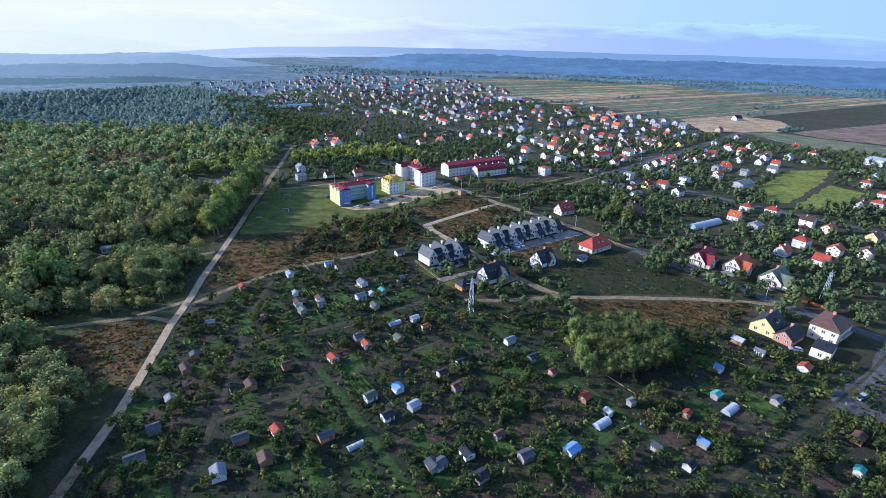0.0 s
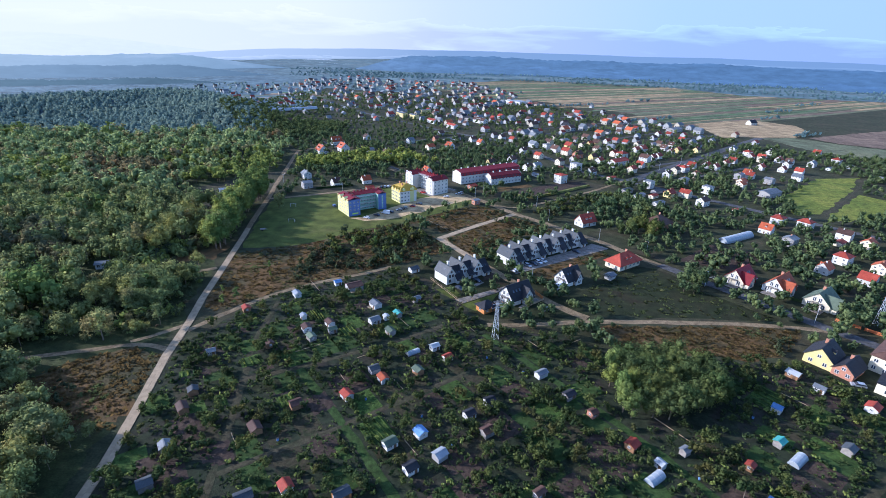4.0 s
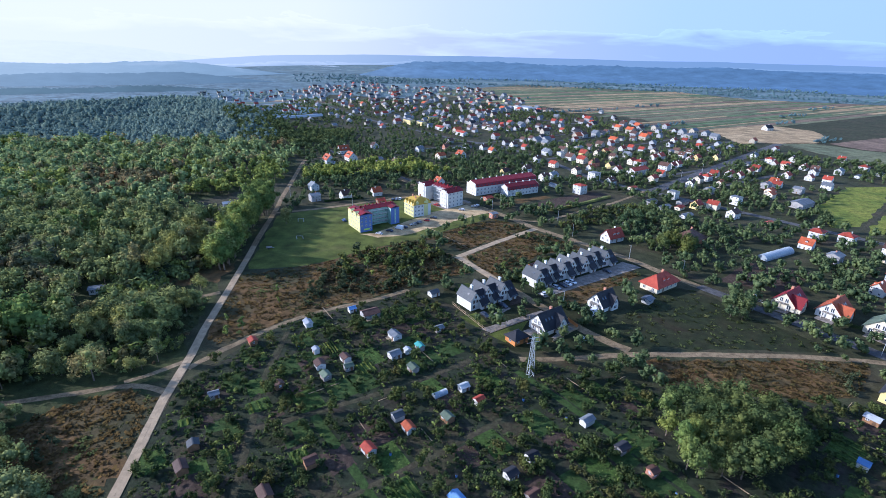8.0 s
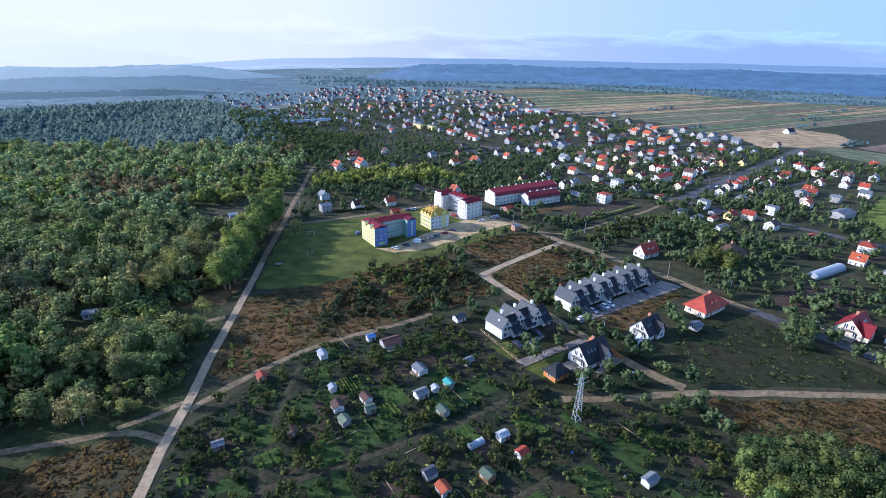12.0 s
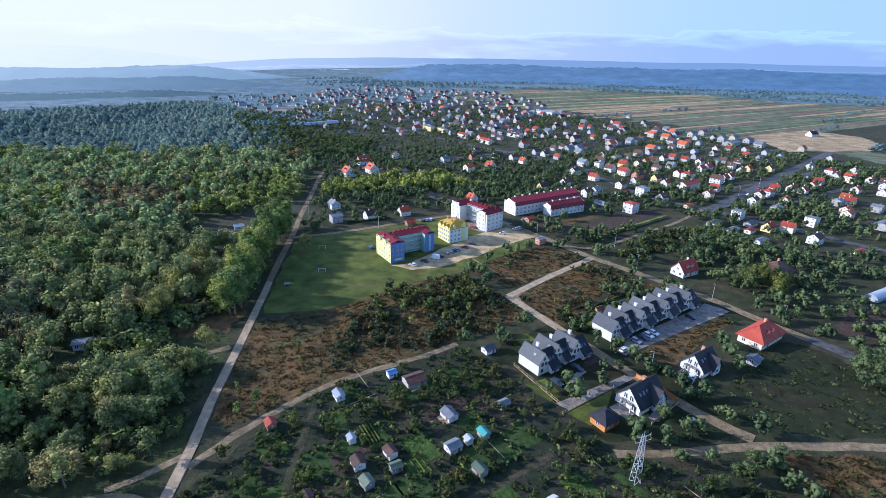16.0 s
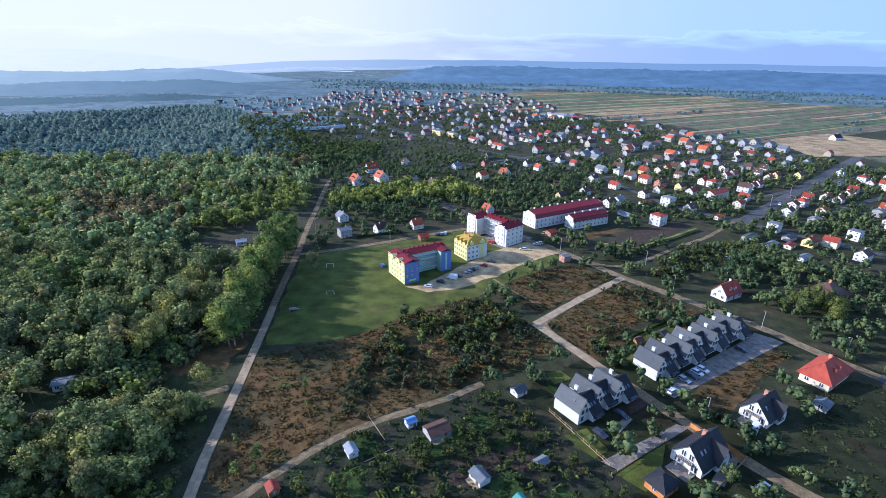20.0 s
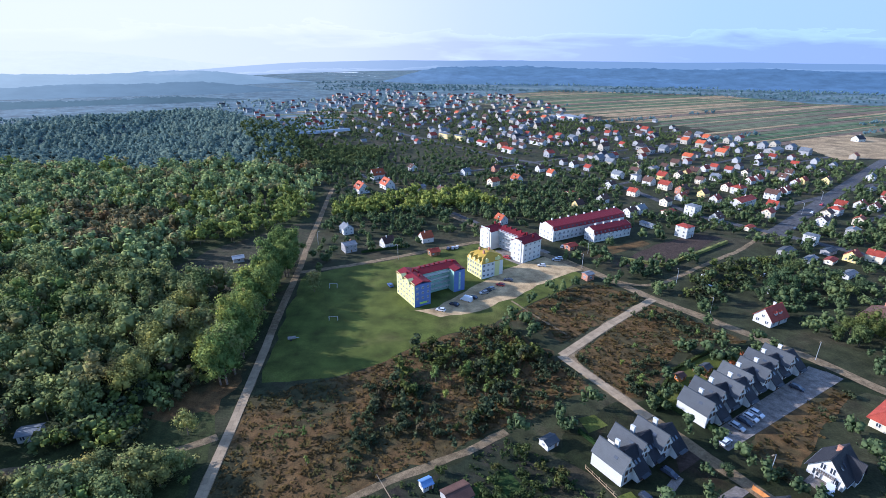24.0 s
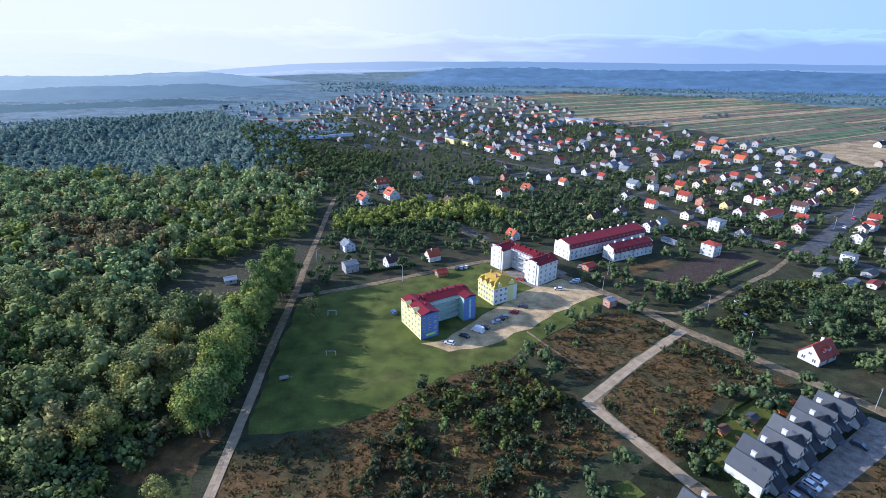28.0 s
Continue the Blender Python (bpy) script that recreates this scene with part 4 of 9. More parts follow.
def make_house(label, w, d, h, rise, wall, roof, hip=False, storeys=1, chimney=True, dormers=0, windows=(3, 2), balcony=False, over=0.55, group="", garage=False, name="house", plain=False):
    """A detached house: walls, roof, chimney, windows and door, ridge along x."""
    e = thing(name, label, "house", group)
    if hip:
        s = Shape()
        s.box(0, 0, -0.3, w, d, h + 0.3)
        part("wall", s, M[wall], e)
        part("roof", hip_roof(w, d, h, rise, over), M[roof], e)
    else:
        part("wall", gable_body(w, d, h, rise), M[wall], e)
        part("roof", gable_roof(w, d, h, rise, over), M[roof], e)
    if chimney:
        part("chimney", chimney_shape(w * 0.15, d * 0.08, h + rise * 0.6, h + rise + 0.9), M["brick"] if wall != "white" else M["white"], e)
    nx, ny = windows
    for k in range(storeys):
        z = 0.95 + 2.8 * k
        for i in range(nx):
            x = -w / 2 + w * (i + 0.5) / nx
            if k == 0 and i == 1 and nx > 1:
                door = Shape().box(0, 0, 0, 1.0, 0.08, 2.05)
                part("door", door, M["frame_b"], e).matrix_basis = pose(x, -d / 2 - 0.03, 0.1)
            else:
                add_window(e, x, -d / 2 - 0.01, z, 0)
        for i in range(0 if plain else max(1, nx - 2)):
            add_window(e, -w / 2 + w * (i + 0.5) / max(1, nx - 2), d / 2 + 0.01, z, 180)
        for i in range(ny):
            y = -d / 2 + d * (i + 0.5) / ny
            add_window(e, -w / 2 - 0.01, y, z, -90)
            add_window(e, w / 2 + 0.01, y, z, 90)
    if not hip and rise > 2.4 and not plain:
        add_window(e, -w / 2 - 0.01, 0, h + 0.2, -90, 1.2, 1.2)
        add_window(e, w / 2 + 0.01, 0, h + 0.2, 90, 1.2, 1.2)
    for i in range(dormers):
        x = (i - (dormers - 1) / 2) * 3.2
        dormer(e, x, -1, d, h, rise, wall, roof)
    if balcony:
        b = part("balcony", Shape().box(0, -d / 2 - 0.7, 2.75, w * 0.5, 1.4, 0.18), M["greywall"], e)
        r = Shape()
        for i in range(9):
            r.box(-w / 4 + w * 0.5 * i / 8, -d / 2 - 1.36, 2.93, 0.05, 0.05, 0.9)
        r.box(0, -d / 2 - 1.36, 3.83, w * 0.5, 0.06, 0.06)
        part("railing", r, M["steel"], b)
    if garage:
        g = part("garage", Shape().box(w / 2 + 1.8, 0.4, -0.2, 3.6, d * 0.7, 2.9), M[wall], e)
        part("garage_door", Shape().box(w / 2 + 1.8, 0.4 - d * 0.35 - 0.03, 0, 2.5, 0.06, 2.1), M["frame_b"], g)
    return e


PROTO = {}
HOMES = []


def model(key, *args, **kw):
    ob = make_house(*args, **kw)
    PROTO[key] = [ob, False]


def settle(key, x, y, turn):
    """Places the next house of a kind; the first one is the model itself."""
    ob, used = PROTO[key]
    m = pose(x, y, terrain(x, y), 0, 0, turn) @ Matrix.Diagonal((0.84, 0.84, 0.86, 1))
    HOMES.append((x, y))
    if used:
        return copy_thing(ob, m)
    PROTO[key][1] = True
    ob.matrix_basis = m
    return ob


G = "houses of the town"
model("rw", "white rendered house with red tiled gable roof", 10, 9, 4.4, 3.8, "white", "r_red", storeys=1, windows=(3, 2), group=G)
model("rw2", "two-storey white house with red hipped roof", 11, 10, 6.2, 2.6, "white", "r_red", hip=True, storeys=2, windows=(3, 2), balcony=True, group=G)
model("ry", "yellow house with red tiled gable roof", 10, 9, 4.6, 3.8, "yellow", "r_red", storeys=1, windows=(3, 2), group=G)
model("rp", "cream house with red tiled roof", 11, 9, 5.6, 3.0, "cream", "r_red", storeys=2, windows=(3, 2), group=G)
model("bw", "white house with dark brown gable roof", 10, 9.5, 4.6, 4.0, "white", "r_brown", storeys=1, windows=(3, 2), dormers=1, group=G)
model("bw2", "two-storey white house with dark brown roof", 11, 9, 5.8, 3.0, "white", "r_brown", storeys=2, windows=(3, 2), group=G)
model("by", "yellow house with brown gable roof", 10, 9, 4.8, 3.8, "yellow", "r_brown", storeys=1, windows=(3, 2), group=G)
model("bp", "cream two-storey house with brown roof", 10, 9, 5.6, 2.8, "cream", "r_brown", storeys=2, windows=(3, 2), group=G)
model("bb", "brick house with dark brown roof", 10, 9, 5.0, 3.4, "brick", "r_brown", storeys=1, windows=(3, 2), group=G)
model("gw", "white house with grey sheet gable roof", 11, 9, 5.4, 3.0, "white", "r_grey", storeys=2, windows=(3, 2), group=G)
model("gy", "pale yellow house with grey roof", 11, 9, 4.8, 3.0, "pale_yellow", "r_grey", storeys=1, windows=(3, 2), group=G)
model("gg", "grey two-storey house with low grey roof", 10, 9, 6.0, 1.6, "greywall", "r_grey", storeys=2, windows=(3, 2), group=G)
model("ow", "white house with orange tiled gable roof", 10, 9, 4.4, 4.0, "white", "r_orange", storeys=1, windows=(3, 2), dormers=1, group=G)
model("op", "cream house with orange tiled roof", 10, 9, 5.4, 2.8, "cream", "r_orange", storeys=2, windows=(3, 2), group=G)
model("oo", "orange house with orange hipped roof", 10, 9, 5.6, 2.2, "wood_orange", "r_orange", hip=True, storeys=2, group=G)
model("fw", "white cube-like house with flat parapet roof", 9, 9.5, 8.2, 0.5, "white", "r_grey", hip=True, storeys=3, windows=(2, 2), over=0.15, chimney=False, group=G)
model("fr", "white three-storey house with flat red roof", 9, 9.5, 8.0, 0.8, "white", "r_red", hip=True, storeys=3, windows=(2, 2), over=0.2, balcony=True, chimney=False, group=G)
model("lw", "long low white outbuilding with grey roof", 14, 6, 2.8, 1.0, "white", "r_grey", windows=(3, 1), chimney=False, group=G, name="outbuilding")
model("lr", "low garage building with red sheet roof", 11, 6, 2.8, 1.0, "cream", "r_red", windows=(3, 1), chimney=False, group=G, name="outbuilding")
model("lg", "low grey shed building", 12, 7, 3.0, 1.2, "greywall", "r_slate", windows=(3, 1), chimney=False, group=G, name="outbuilding")
model("xw", "long white two-storey town building", 26, 10, 6.4, 2.4, "white", "r_red", storeys=2, windows=(8, 2), group=G, name="town_building")
model("xy", "long yellow two-storey town building", 26, 10, 7.4, 1.0, "yellow", "r_grey", storeys=2, windows=(8, 2), group=G, name="town_building")
model("xb", "long dark-roofed terrace of town houses", 30, 10, 5.6, 3.6, "white", "r_brown", storeys=2, windows=(9, 2), dormers=4, group=G, name="town_building")
model("hall", "large white flat-roofed hall", 34, 22, 8.0, 0.8, "white", "r_white", hip=True, storeys=1, windows=(6, 3), over=0.1, chimney=False, group=G, name="hall")
model("hallg", "large grey-roofed workshop hall with roof lights", 26, 15, 4.6, 2.4, "greywall", "r_grey", storeys=1, windows=(6, 3), chimney=False, group=G, name="hall")
GF = "houses at the far end of the town"
for key, lab, wall, roof in (("f1", "distant white house with red roof", "white_old", "r_red"), ("f2", "distant white house with brown roof", "white_old", "r_brown"), ("f3", "distant cream house with grey roof", "cream_old", "r_grey"), ("f4", "distant cream house with brown roof", "cream_old", "r_brown"), ("f5", "distant white house with grey roof", "white_old", "r_grey"), ("f6", "distant grey house with dark roof", "greywall", "r_black"), ("f7", "distant cream house with orange roof", "cream_old", "r_orange")):
    model(key, lab, 10, 8.6, 4.8, 3.4, wall, roof, windows=(2, 0), chimney=False, group=GF, plain=True)

# ---- town houses ----
settle("f5", 141.3, 890.8, 33)
settle("f1", 156.7, 851.2, 130)
settle("f1", 170.6, 859.1, 124)
settle("f1", 225.7, 929.2, 35)
settle("f1", 200.8, 880.0, 36)
settle("f1", 217.4, 852.7, 128)
settle("f1", 201.9, 810.7, 32)
settle("f5", 158.6, 806.7, 212)
settle("f2", 122.6, 794.1, 125)
settle("f1", 133.3, 782.3, 32)
settle("f1", 149.5, 756.4, -54)
settle("f2", 276.5, 929.0, 37)
settle("f2", 267.4, 891.1, 212)
settle("f2", 242.9, 814.5, 125)
settle("f1", 273.4, 862.3, 213)
settle("f1", 275.9, 827.3, 215)
settle("f2", 210.4, 750.6, -55)
settle("f1", 148.3, 677.3, 36)
settle("f2", 92.8, 676.4, 123)
settle("f6", 107.0, 684.0, 220)
settle("f3", 104.0, 641.6, -51)
settle("f1", 74.9, 612.8, -54)
settle("gw", 94.4, 581.5, 126)
settle("bp", 115.2, 596.7, -53)
settle("bw", 115.0, 558.2, 128)
settle("f2", 152.9, 624.2, -56)
settle("ry", 134.9, 580.4, 126)
settle("bp", 151.8, 586.1, 38)
settle("f4", 170.2, 641.6, 130)
settle("gg", 135.5, 607.8, 214)
settle("f1", 187.4, 654.2, 212)
settle("f6", 213.1, 693.1, 129)
settle("f2", 229.1, 694.5, -54)
settle("by", 172.3, 601.3, 127)
settle("f1", 202.6, 626.2, -52)
settle("bp", 162.5, 565.9, -50)
settle("gw", 182.3, 579.8, -52)
settle("rp", 123.6, 543.7, -53)
settle("bb", 132.3, 530.2, 216)
settle("f1", 211.0, 613.9, 125)
settle("f5", 243.0, 664.6, 219)
settle("f2", 229.7, 632.6, 216)
settle("bp", 220.2, 600.5, 215)
settle("f2", 260.3, 654.6, 33)
settle("rw", 216.0, 574.2, 217)
settle("gg", 238.1, 602.0, 219)
settle("f4", 250.7, 612.3, -50)
settle("rw", 207.4, 569.4, 33)
settle("f2", 318.8, 776.6, 35)
settle("f5", 291.7, 769.1, 214)
settle("f1", 264.7, 732.4, 128)
settle("f5", 276.3, 726.1, 219)
settle("hallg", 318.7, 729.8, 37)
settle("f1", 293.6, 687.1, 127)
settle("f1", 312.2, 684.9, 219)
settle("f1", 292.7, 646.2, -53)
settle("bw", 261.7, 603.8, -53)
settle("bw", 244.7, 584.8, -54)
settle("rw", 243.9, 564.4, 219)
settle("ry", 255.6, 573.2, 215)
settle("f5", 325.3, 665.7, 37)
settle("f5", 298.8, 631.0, 34)
settle("f2", 296.5, 611.3, 213)
settle("f5", 329.1, 643.9, 219)
settle("by", 277.7, 574.9, 215)
settle("rw2", 179.4, 533.8, 215)
settle("rw", 148.0, 505.6, 219)
settle("by", 145.7, 521.1, 33)
settle("xw", 163.0, 495.0, 36)
settle("bw2", 198.0, 518.7, -51)
settle("rw", 183.1, 490.9, -51)
settle("rw", 219.0, 536.8, 217)
settle("bp", 105.7, 493.6, 39)
settle("rp", 89.8, 520.2, -52)
settle("bw", 60.2, 499.0, 216)
settle("gw", 79.7, 472.6, 35)
settle("lr", 99.4, 471.5, 32)
settle("fw", 115.5, 470.1, 33)
settle("bw", 126.1, 456.4, 35)
settle("fr", 91.5, 424.4, 35)
settle("lr", 139.4, 439.8, 37)
settle("fw", 162.2, 414.7, 37)
settle("rw2", 219.5, 477.8, 34)
settle("bw2", 193.7, 452.3, 220)
settle("rw", 235.0, 494.8, -52)
settle("rp", 167.5, 469.0, 220)
settle("f2", -211.0, 685.6, 215)
settle("bw", -97.4, 600.7, -56)
settle("gg", -82.6, 522.6, 218)
settle("gw", -45.4, 585.8, 39)
settle("op", -21.6, 545.6, 217)
settle("ow", -0.5, 559.1, -51)
settle("bb", -16.1, 602.4, 215)
settle("lw", -2.6, 603.5, 34)
settle("f2", 8.7, 614.5, 217)
settle("bw", 26.8, 605.9, 214)
settle("ow", 34.9, 587.7, 125)
settle("f2", 55.6, 639.7, 217)
settle("f2", 80.4, 665.0, -53)
settle("lr", 39.3, 521.6, 218)
settle("by", 37.7, 482.0, 33)
settle("ow", -21.5, 443.0, -54)
settle("f1", -107.4, 757.1, -55)
settle("xy", -73.5, 806.5, -55)
settle("xy", -54.2, 792.8, -55)
settle("xw", -24.5, 747.8, -55)
settle("f5", -40.3, 772.0, 38)
settle("xw", 3.7, 704.4, -55)
settle("f2", 17.3, 759.9, 130)
settle("f2", 23.4, 736.0, 130)
settle("xb", 45.5, 762.4, -55)
settle("f2", 73.8, 756.6, -52)
settle("f5", 93.7, 775.4, 213)
settle("f1", 61.4, 839.7, 36)
settle("f1", 41.4, 837.8, 124)
settle("f1", 68.0, 800.3, -54)
settle("f2", 48.9, 701.3, 219)
settle("f1", 50.5, 977.4, 37)
settle("f1", 62.3, 993.9, 39)
settle("f5", 101.2, 1065.1, 38)
settle("hall", 138.7, 1027.6, -56)
settle("f5", 8.1, 879.5, 218)
settle("gw", -120.1, 416.9, -55)
settle("gg", -111.7, 387.1, 35)
settle("bw", -90.8, 395.2, 218)
settle("ow", -69.1, 405.4, 212)
settle("f3", -175.4, 751.0, 219)
settle("f1", -135.7, 902.7, 34)
settle("f5", -84.7, 907.8, 39)
settle("f2", -79.0, 949.5, 38)
settle("f1", -173.7, 934.1, 35)
settle("f2", -179.3, 838.5, 129)
settle("f5", -191.5, 848.5, -54)
settle("f3", -206.5, 870.6, 33)
settle("lg", 138.0, 397.6, 39)
settle("lw", 144.4, 386.5, 217)
settle("lg", 163.1, 399.5, 213)
settle("rp", 181.1, 389.2, 130)
settle("fw", 204.8, 402.6, 32)
settle("bw2", 184.3, 368.0, 33)
settle("lr", 154.9, 385.5, 39)
settle("op", 219.8, 455.1, 40)
settle("gg", 198.6, 431.3, 40)
settle("bp", 208.4, 470.1, 38)
settle("op", 248.7, 431.9, 214)
settle("hallg", 253.0, 400.3, 32)
settle("lr", 199.8, 352.3, 214)
settle("rw2", 216.0, 329.8, 38)
settle("rw2", 229.7, 322.9, -57)
settle("ow", 197.4, 311.7, -51)
settle("f7", 386.8, 695.6, 36)
settle("gw", 327.1, 590.2, 40)
settle("lw", 299.0, 551.1, 37)
settle("rw2", 329.9, 565.8, 34)
settle("rp", 332.4, 543.4, 129)
settle("bw", 360.7, 575.0, 36)
settle("f1", 380.6, 637.8, 33)
settle("ow", 344.8, 533.9, 214)
settle("bw", 349.5, 524.1, -55)
settle("rw", 319.7, 488.5, 218)
settle("rw", 331.1, 480.9, 129)
settle("rw", 303.3, 495.9, 214)
settle("ow", 274.4, 467.7, -58)
settle("gg", 259.1, 454.6, 214)
settle("rw", 418.0, 580.9, 126)
settle("gw", 367.2, 515.9, 34)
settle("gw", 312.0, 455.2, -53)
settle("rw2", 405.9, 534.6, -57)
settle("gg", 198.9, 291.1, 34)
settle("rw2", 210.9, 265.2, 32)
settle("ow", 191.6, 252.3, 213)
settle("lr", 230.5, 293.2, 216)
settle("bw2", 240.5, 303.2, 126)
settle("op", 243.7, 288.7, 32)
settle("op", 222.4, 254.1, 215)
settle("bp", 237.1, 250.7, 219)
settle("by", 261.8, 276.2, 212)
settle("rw", 204.2, 239.5, -56)
settle("rw2", 361.6, 406.4, -52)
settle("gw", 389.5, 432.3, 219)
settle("lw", 399.4, 463.2, -52)
settle("hall", 448.7, 502.5, 40)
settle("rw2", 346.7, 370.2, -56)
settle("rw", 308.4, 344.5, 217)
settle("rw2", 321.7, 345.5, -55)
settle("op", 242.6, 421.9, 215)
settle("rw", 270.7, 458.1, 130)
settle("gg", 277.1, 439.6, -56)
settle("bw2", 337.4, 509.0, 214)
settle("bp", 325.7, 532.6, 34)
settle("rw", 323.5, 548.3, 39)
settle("rw", 290.7, 523.3, -56)
settle("rw", 256.0, 490.6, 38)
settle("rp", 274.0, 506.6, 217)
settle("f1", -382.6, 951.3, 215)
settle("f5", -118.3, 935.2, 123)
settle("f2", -234.4, 1305.5, 214)
settle("f2", -442.3, 1086.7, -57)
settle("f2", -128.3, 1004.6, 34)
settle("f2", -115.2, 961.1, 35)
settle("f4", -288.4, 925.5, 34)
settle("f5", -252.1, 1119.0, 217)
settle("f3", -177.6, 960.9, 216)
settle("f4", -23.8, 837.5, -57)
settle("f4", -294.2, 1178.7, 214)
settle("f2", -397.2, 1173.8, 40)
settle("f4", -480.8, 1111.1, 39)
settle("f3", -302.3, 815.1, 39)
settle("f3", -212.6, 767.0, -54)
settle("f1", -350.5, 858.9, 34)
settle("f2", -328.0, 1059.4, 217)
settle("f1", -263.7, 875.5, 40)
settle("f3", -434.1, 1170.7, 34)
settle("f5", -22.9, 910.7, 122)
settle("f2", -386.6, 1082.7, 127)
settle("f4", -179.0, 1113.3, -57)
settle("f5", 9.0, 835.7, 124)
settle("f3", -264.0, 1019.2, 212)
settle("f5", -252.7, 1163.7, -58)
settle("f3", -223.6, 835.5, 40)
settle("f3", -51.2, 835.9, 40)
settle("f3", -134.7, 804.5, 215)
settle("f3", -260.5, 823.7, 122)
settle("f1", -154.1, 1042.9, 215)
settle("f2", -0.0, 818.0, -57)
settle("f2", -310.7, 1320.5, 220)
settle("f1", -426.9, 1034.0, 215)
settle("f5", -13.8, 764.3, -54)
settle("f3", -98.5, 872.9, 36)
settle("f5", -380.5, 1011.6, 40)
settle("f1", -221.4, 1046.3, 219)
settle("f5", -164.0, 805.7, -57)
settle("f4", -272.3, 1049.3, 125)
settle("f5", -76.3, 1011.4, 219)
settle("f5", -96.5, 1055.6, -52)
settle("f2", -343.4, 1317.8, 215)
settle("f5", -297.9, 1221.8, 128)
settle("f1", -452.2, 1309.6, 36)
settle("f4", 117.7, 760.3, 34)
settle("f4", -260.5, 1354.5, 38)
settle("f5", -207.9, 930.4, 214)
settle("f1", -399.8, 1152.0, 217)
settle("f4", -312.7, 776.2, -51)
settle("f1", -455.9, 1255.4, 218)
settle("f4", -241.8, 922.6, -57)
settle("f3", -173.7, 867.6, -52)
settle("f3", -306.7, 1266.6, 130)
settle("f2", -160.6, 911.5, 215)
settle("f1", 64.1, 777.7, 33)
settle("f5", -74.9, 826.1, 124)
settle("f2", -345.6, 1245.2, 214)
settle("f4", -547.4, 1231.9, 36)
settle("f3", -353.5, 1097.8, 219)
settle("f3", -211.4, 1022.1, 219)
settle("f2", -342.1, 1368.7, -51)
settle("f3", -511.4, 1156.3, 34)
settle("f5", -333.5, 1280.2, 219)
settle("f3", -211.7, 1168.3, -54)
settle("f1", -302.9, 967.0, 220)
settle("f1", -74.5, 985.8, -50)
settle("f5", -391.8, 1105.0, 36)
settle("f3", -296.5, 994.5, 219)
settle("f2", -73.8, 869.9, -56)
settle("f4", -96.5, 1020.1, 217)
settle("f5", -340.5, 1129.0, 37)
settle("f1", 43.1, 802.9, 37)
settle("f4", -232.8, 965.5, -52)
settle("f3", -10.4, 888.7, 129)
settle("f5", -246.8, 1207.5, -55)
settle("f1", -422.2, 1105.8, 125)
settle("f1", -262.5, 1220.3, 130)
settle("f5", -114.5, 786.6, -51)
settle("f1", -21.4, 862.9, 39)
settle("f2", -289.8, 795.6, 128)
settle("f1", -34.5, 880.9, -50)
settle("f1", -277.9, 899.9, 35)
settle("f1", -275.8, 851.9, 219)
settle("f2", -316.1, 1198.3, -54)
settle("f5", -506.8, 1261.7, 36)
settle("f2", -303.8, 1394.5, 33)
settle("f1", -241.2, 1099.3, 218)
settle("f1", -367.2, 976.0, 213)
settle("f2", -303.3, 1082.0, 38)
settle("f3", -397.1, 1321.4, 33)
settle("f4", -323.1, 944.5, 128)
settle("f5", -456.5, 1282.8, 40)
settle("f4", -132.7, 777.3, 218)
settle("f1", -173.5, 1155.0, -52)
settle("f1", -470.4, 1233.2, 219)
settle("ry", 162.8, 595.6, 36)
settle("rp", 174.5, 542.6, 34)
settle("bw", 259.7, 746.7, 217)
settle("rw", 279.7, 688.1, 36)
settle("rw", 210.1, 528.6, 38)
settle("rw", 250.7, 497.1, 214)
settle("lw", 151.4, 366.9, 33)
settle("ry", 168.9, 389.5, 216)
settle("lw", 376.5, 503.0, 215)
settle("lw", 405.1, 514.1, 33)
settle("f2", -11.3, 644.0, 38)
settle("bw", 63.9, 629.2, 217)
settle("f2", 84.7, 763.2, 37)
settle("f1", 100.0, 748.2, 33)
settle("rw", 119.0, 682.6, 34)
settle("bp", 128.5, 630.2, 38)
settle("fw", 107.5, 570.3, 125)
settle("bw2", 77.9, 543.2, 217)
settle("rw", 123.6, 509.9, 215)
settle("bw2", 70.5, 465.0, 213)
settle("lw", 75.3, 442.5, 122)
settle("rw", 189.8, 618.5, 33)
settle("f1", 90.7, 922.8, 213)
settle("f5", 277.9, 1009.5, 127)
settle("f1", -98.7, 973.1, 218)
settle("f3", -166.5, 1065.5, 125)
settle("xy", -39.4, 855.2, 216)
settle("bw", -65.0, 516.2, 126)

# the rest of the town, far off: joined, by wall and roof
FAR_KINDS = {"f1": ("white_old", "r_red"), "f2": ("white_old", "r_brown"), "f3": ("cream_old", "r_grey"), "f4": ("cream_old", "r_brown"), "f5": ("white_old", "r_grey"), "f6": ("greywall", "r_black"), "f7": ("cream_old", "r_orange")}
FAR_WALL, FAR_ROOF, FAR_GLASS = {}, {}, Shape()


def grow(shape, piece, m):
    base = len(shape.v)
    shape.v += [tuple(m @ Vector(v)) for v in piece.v]
    shape.f += [tuple(base + i for i in f) for f in piece.f]
    shape.k += piece.k


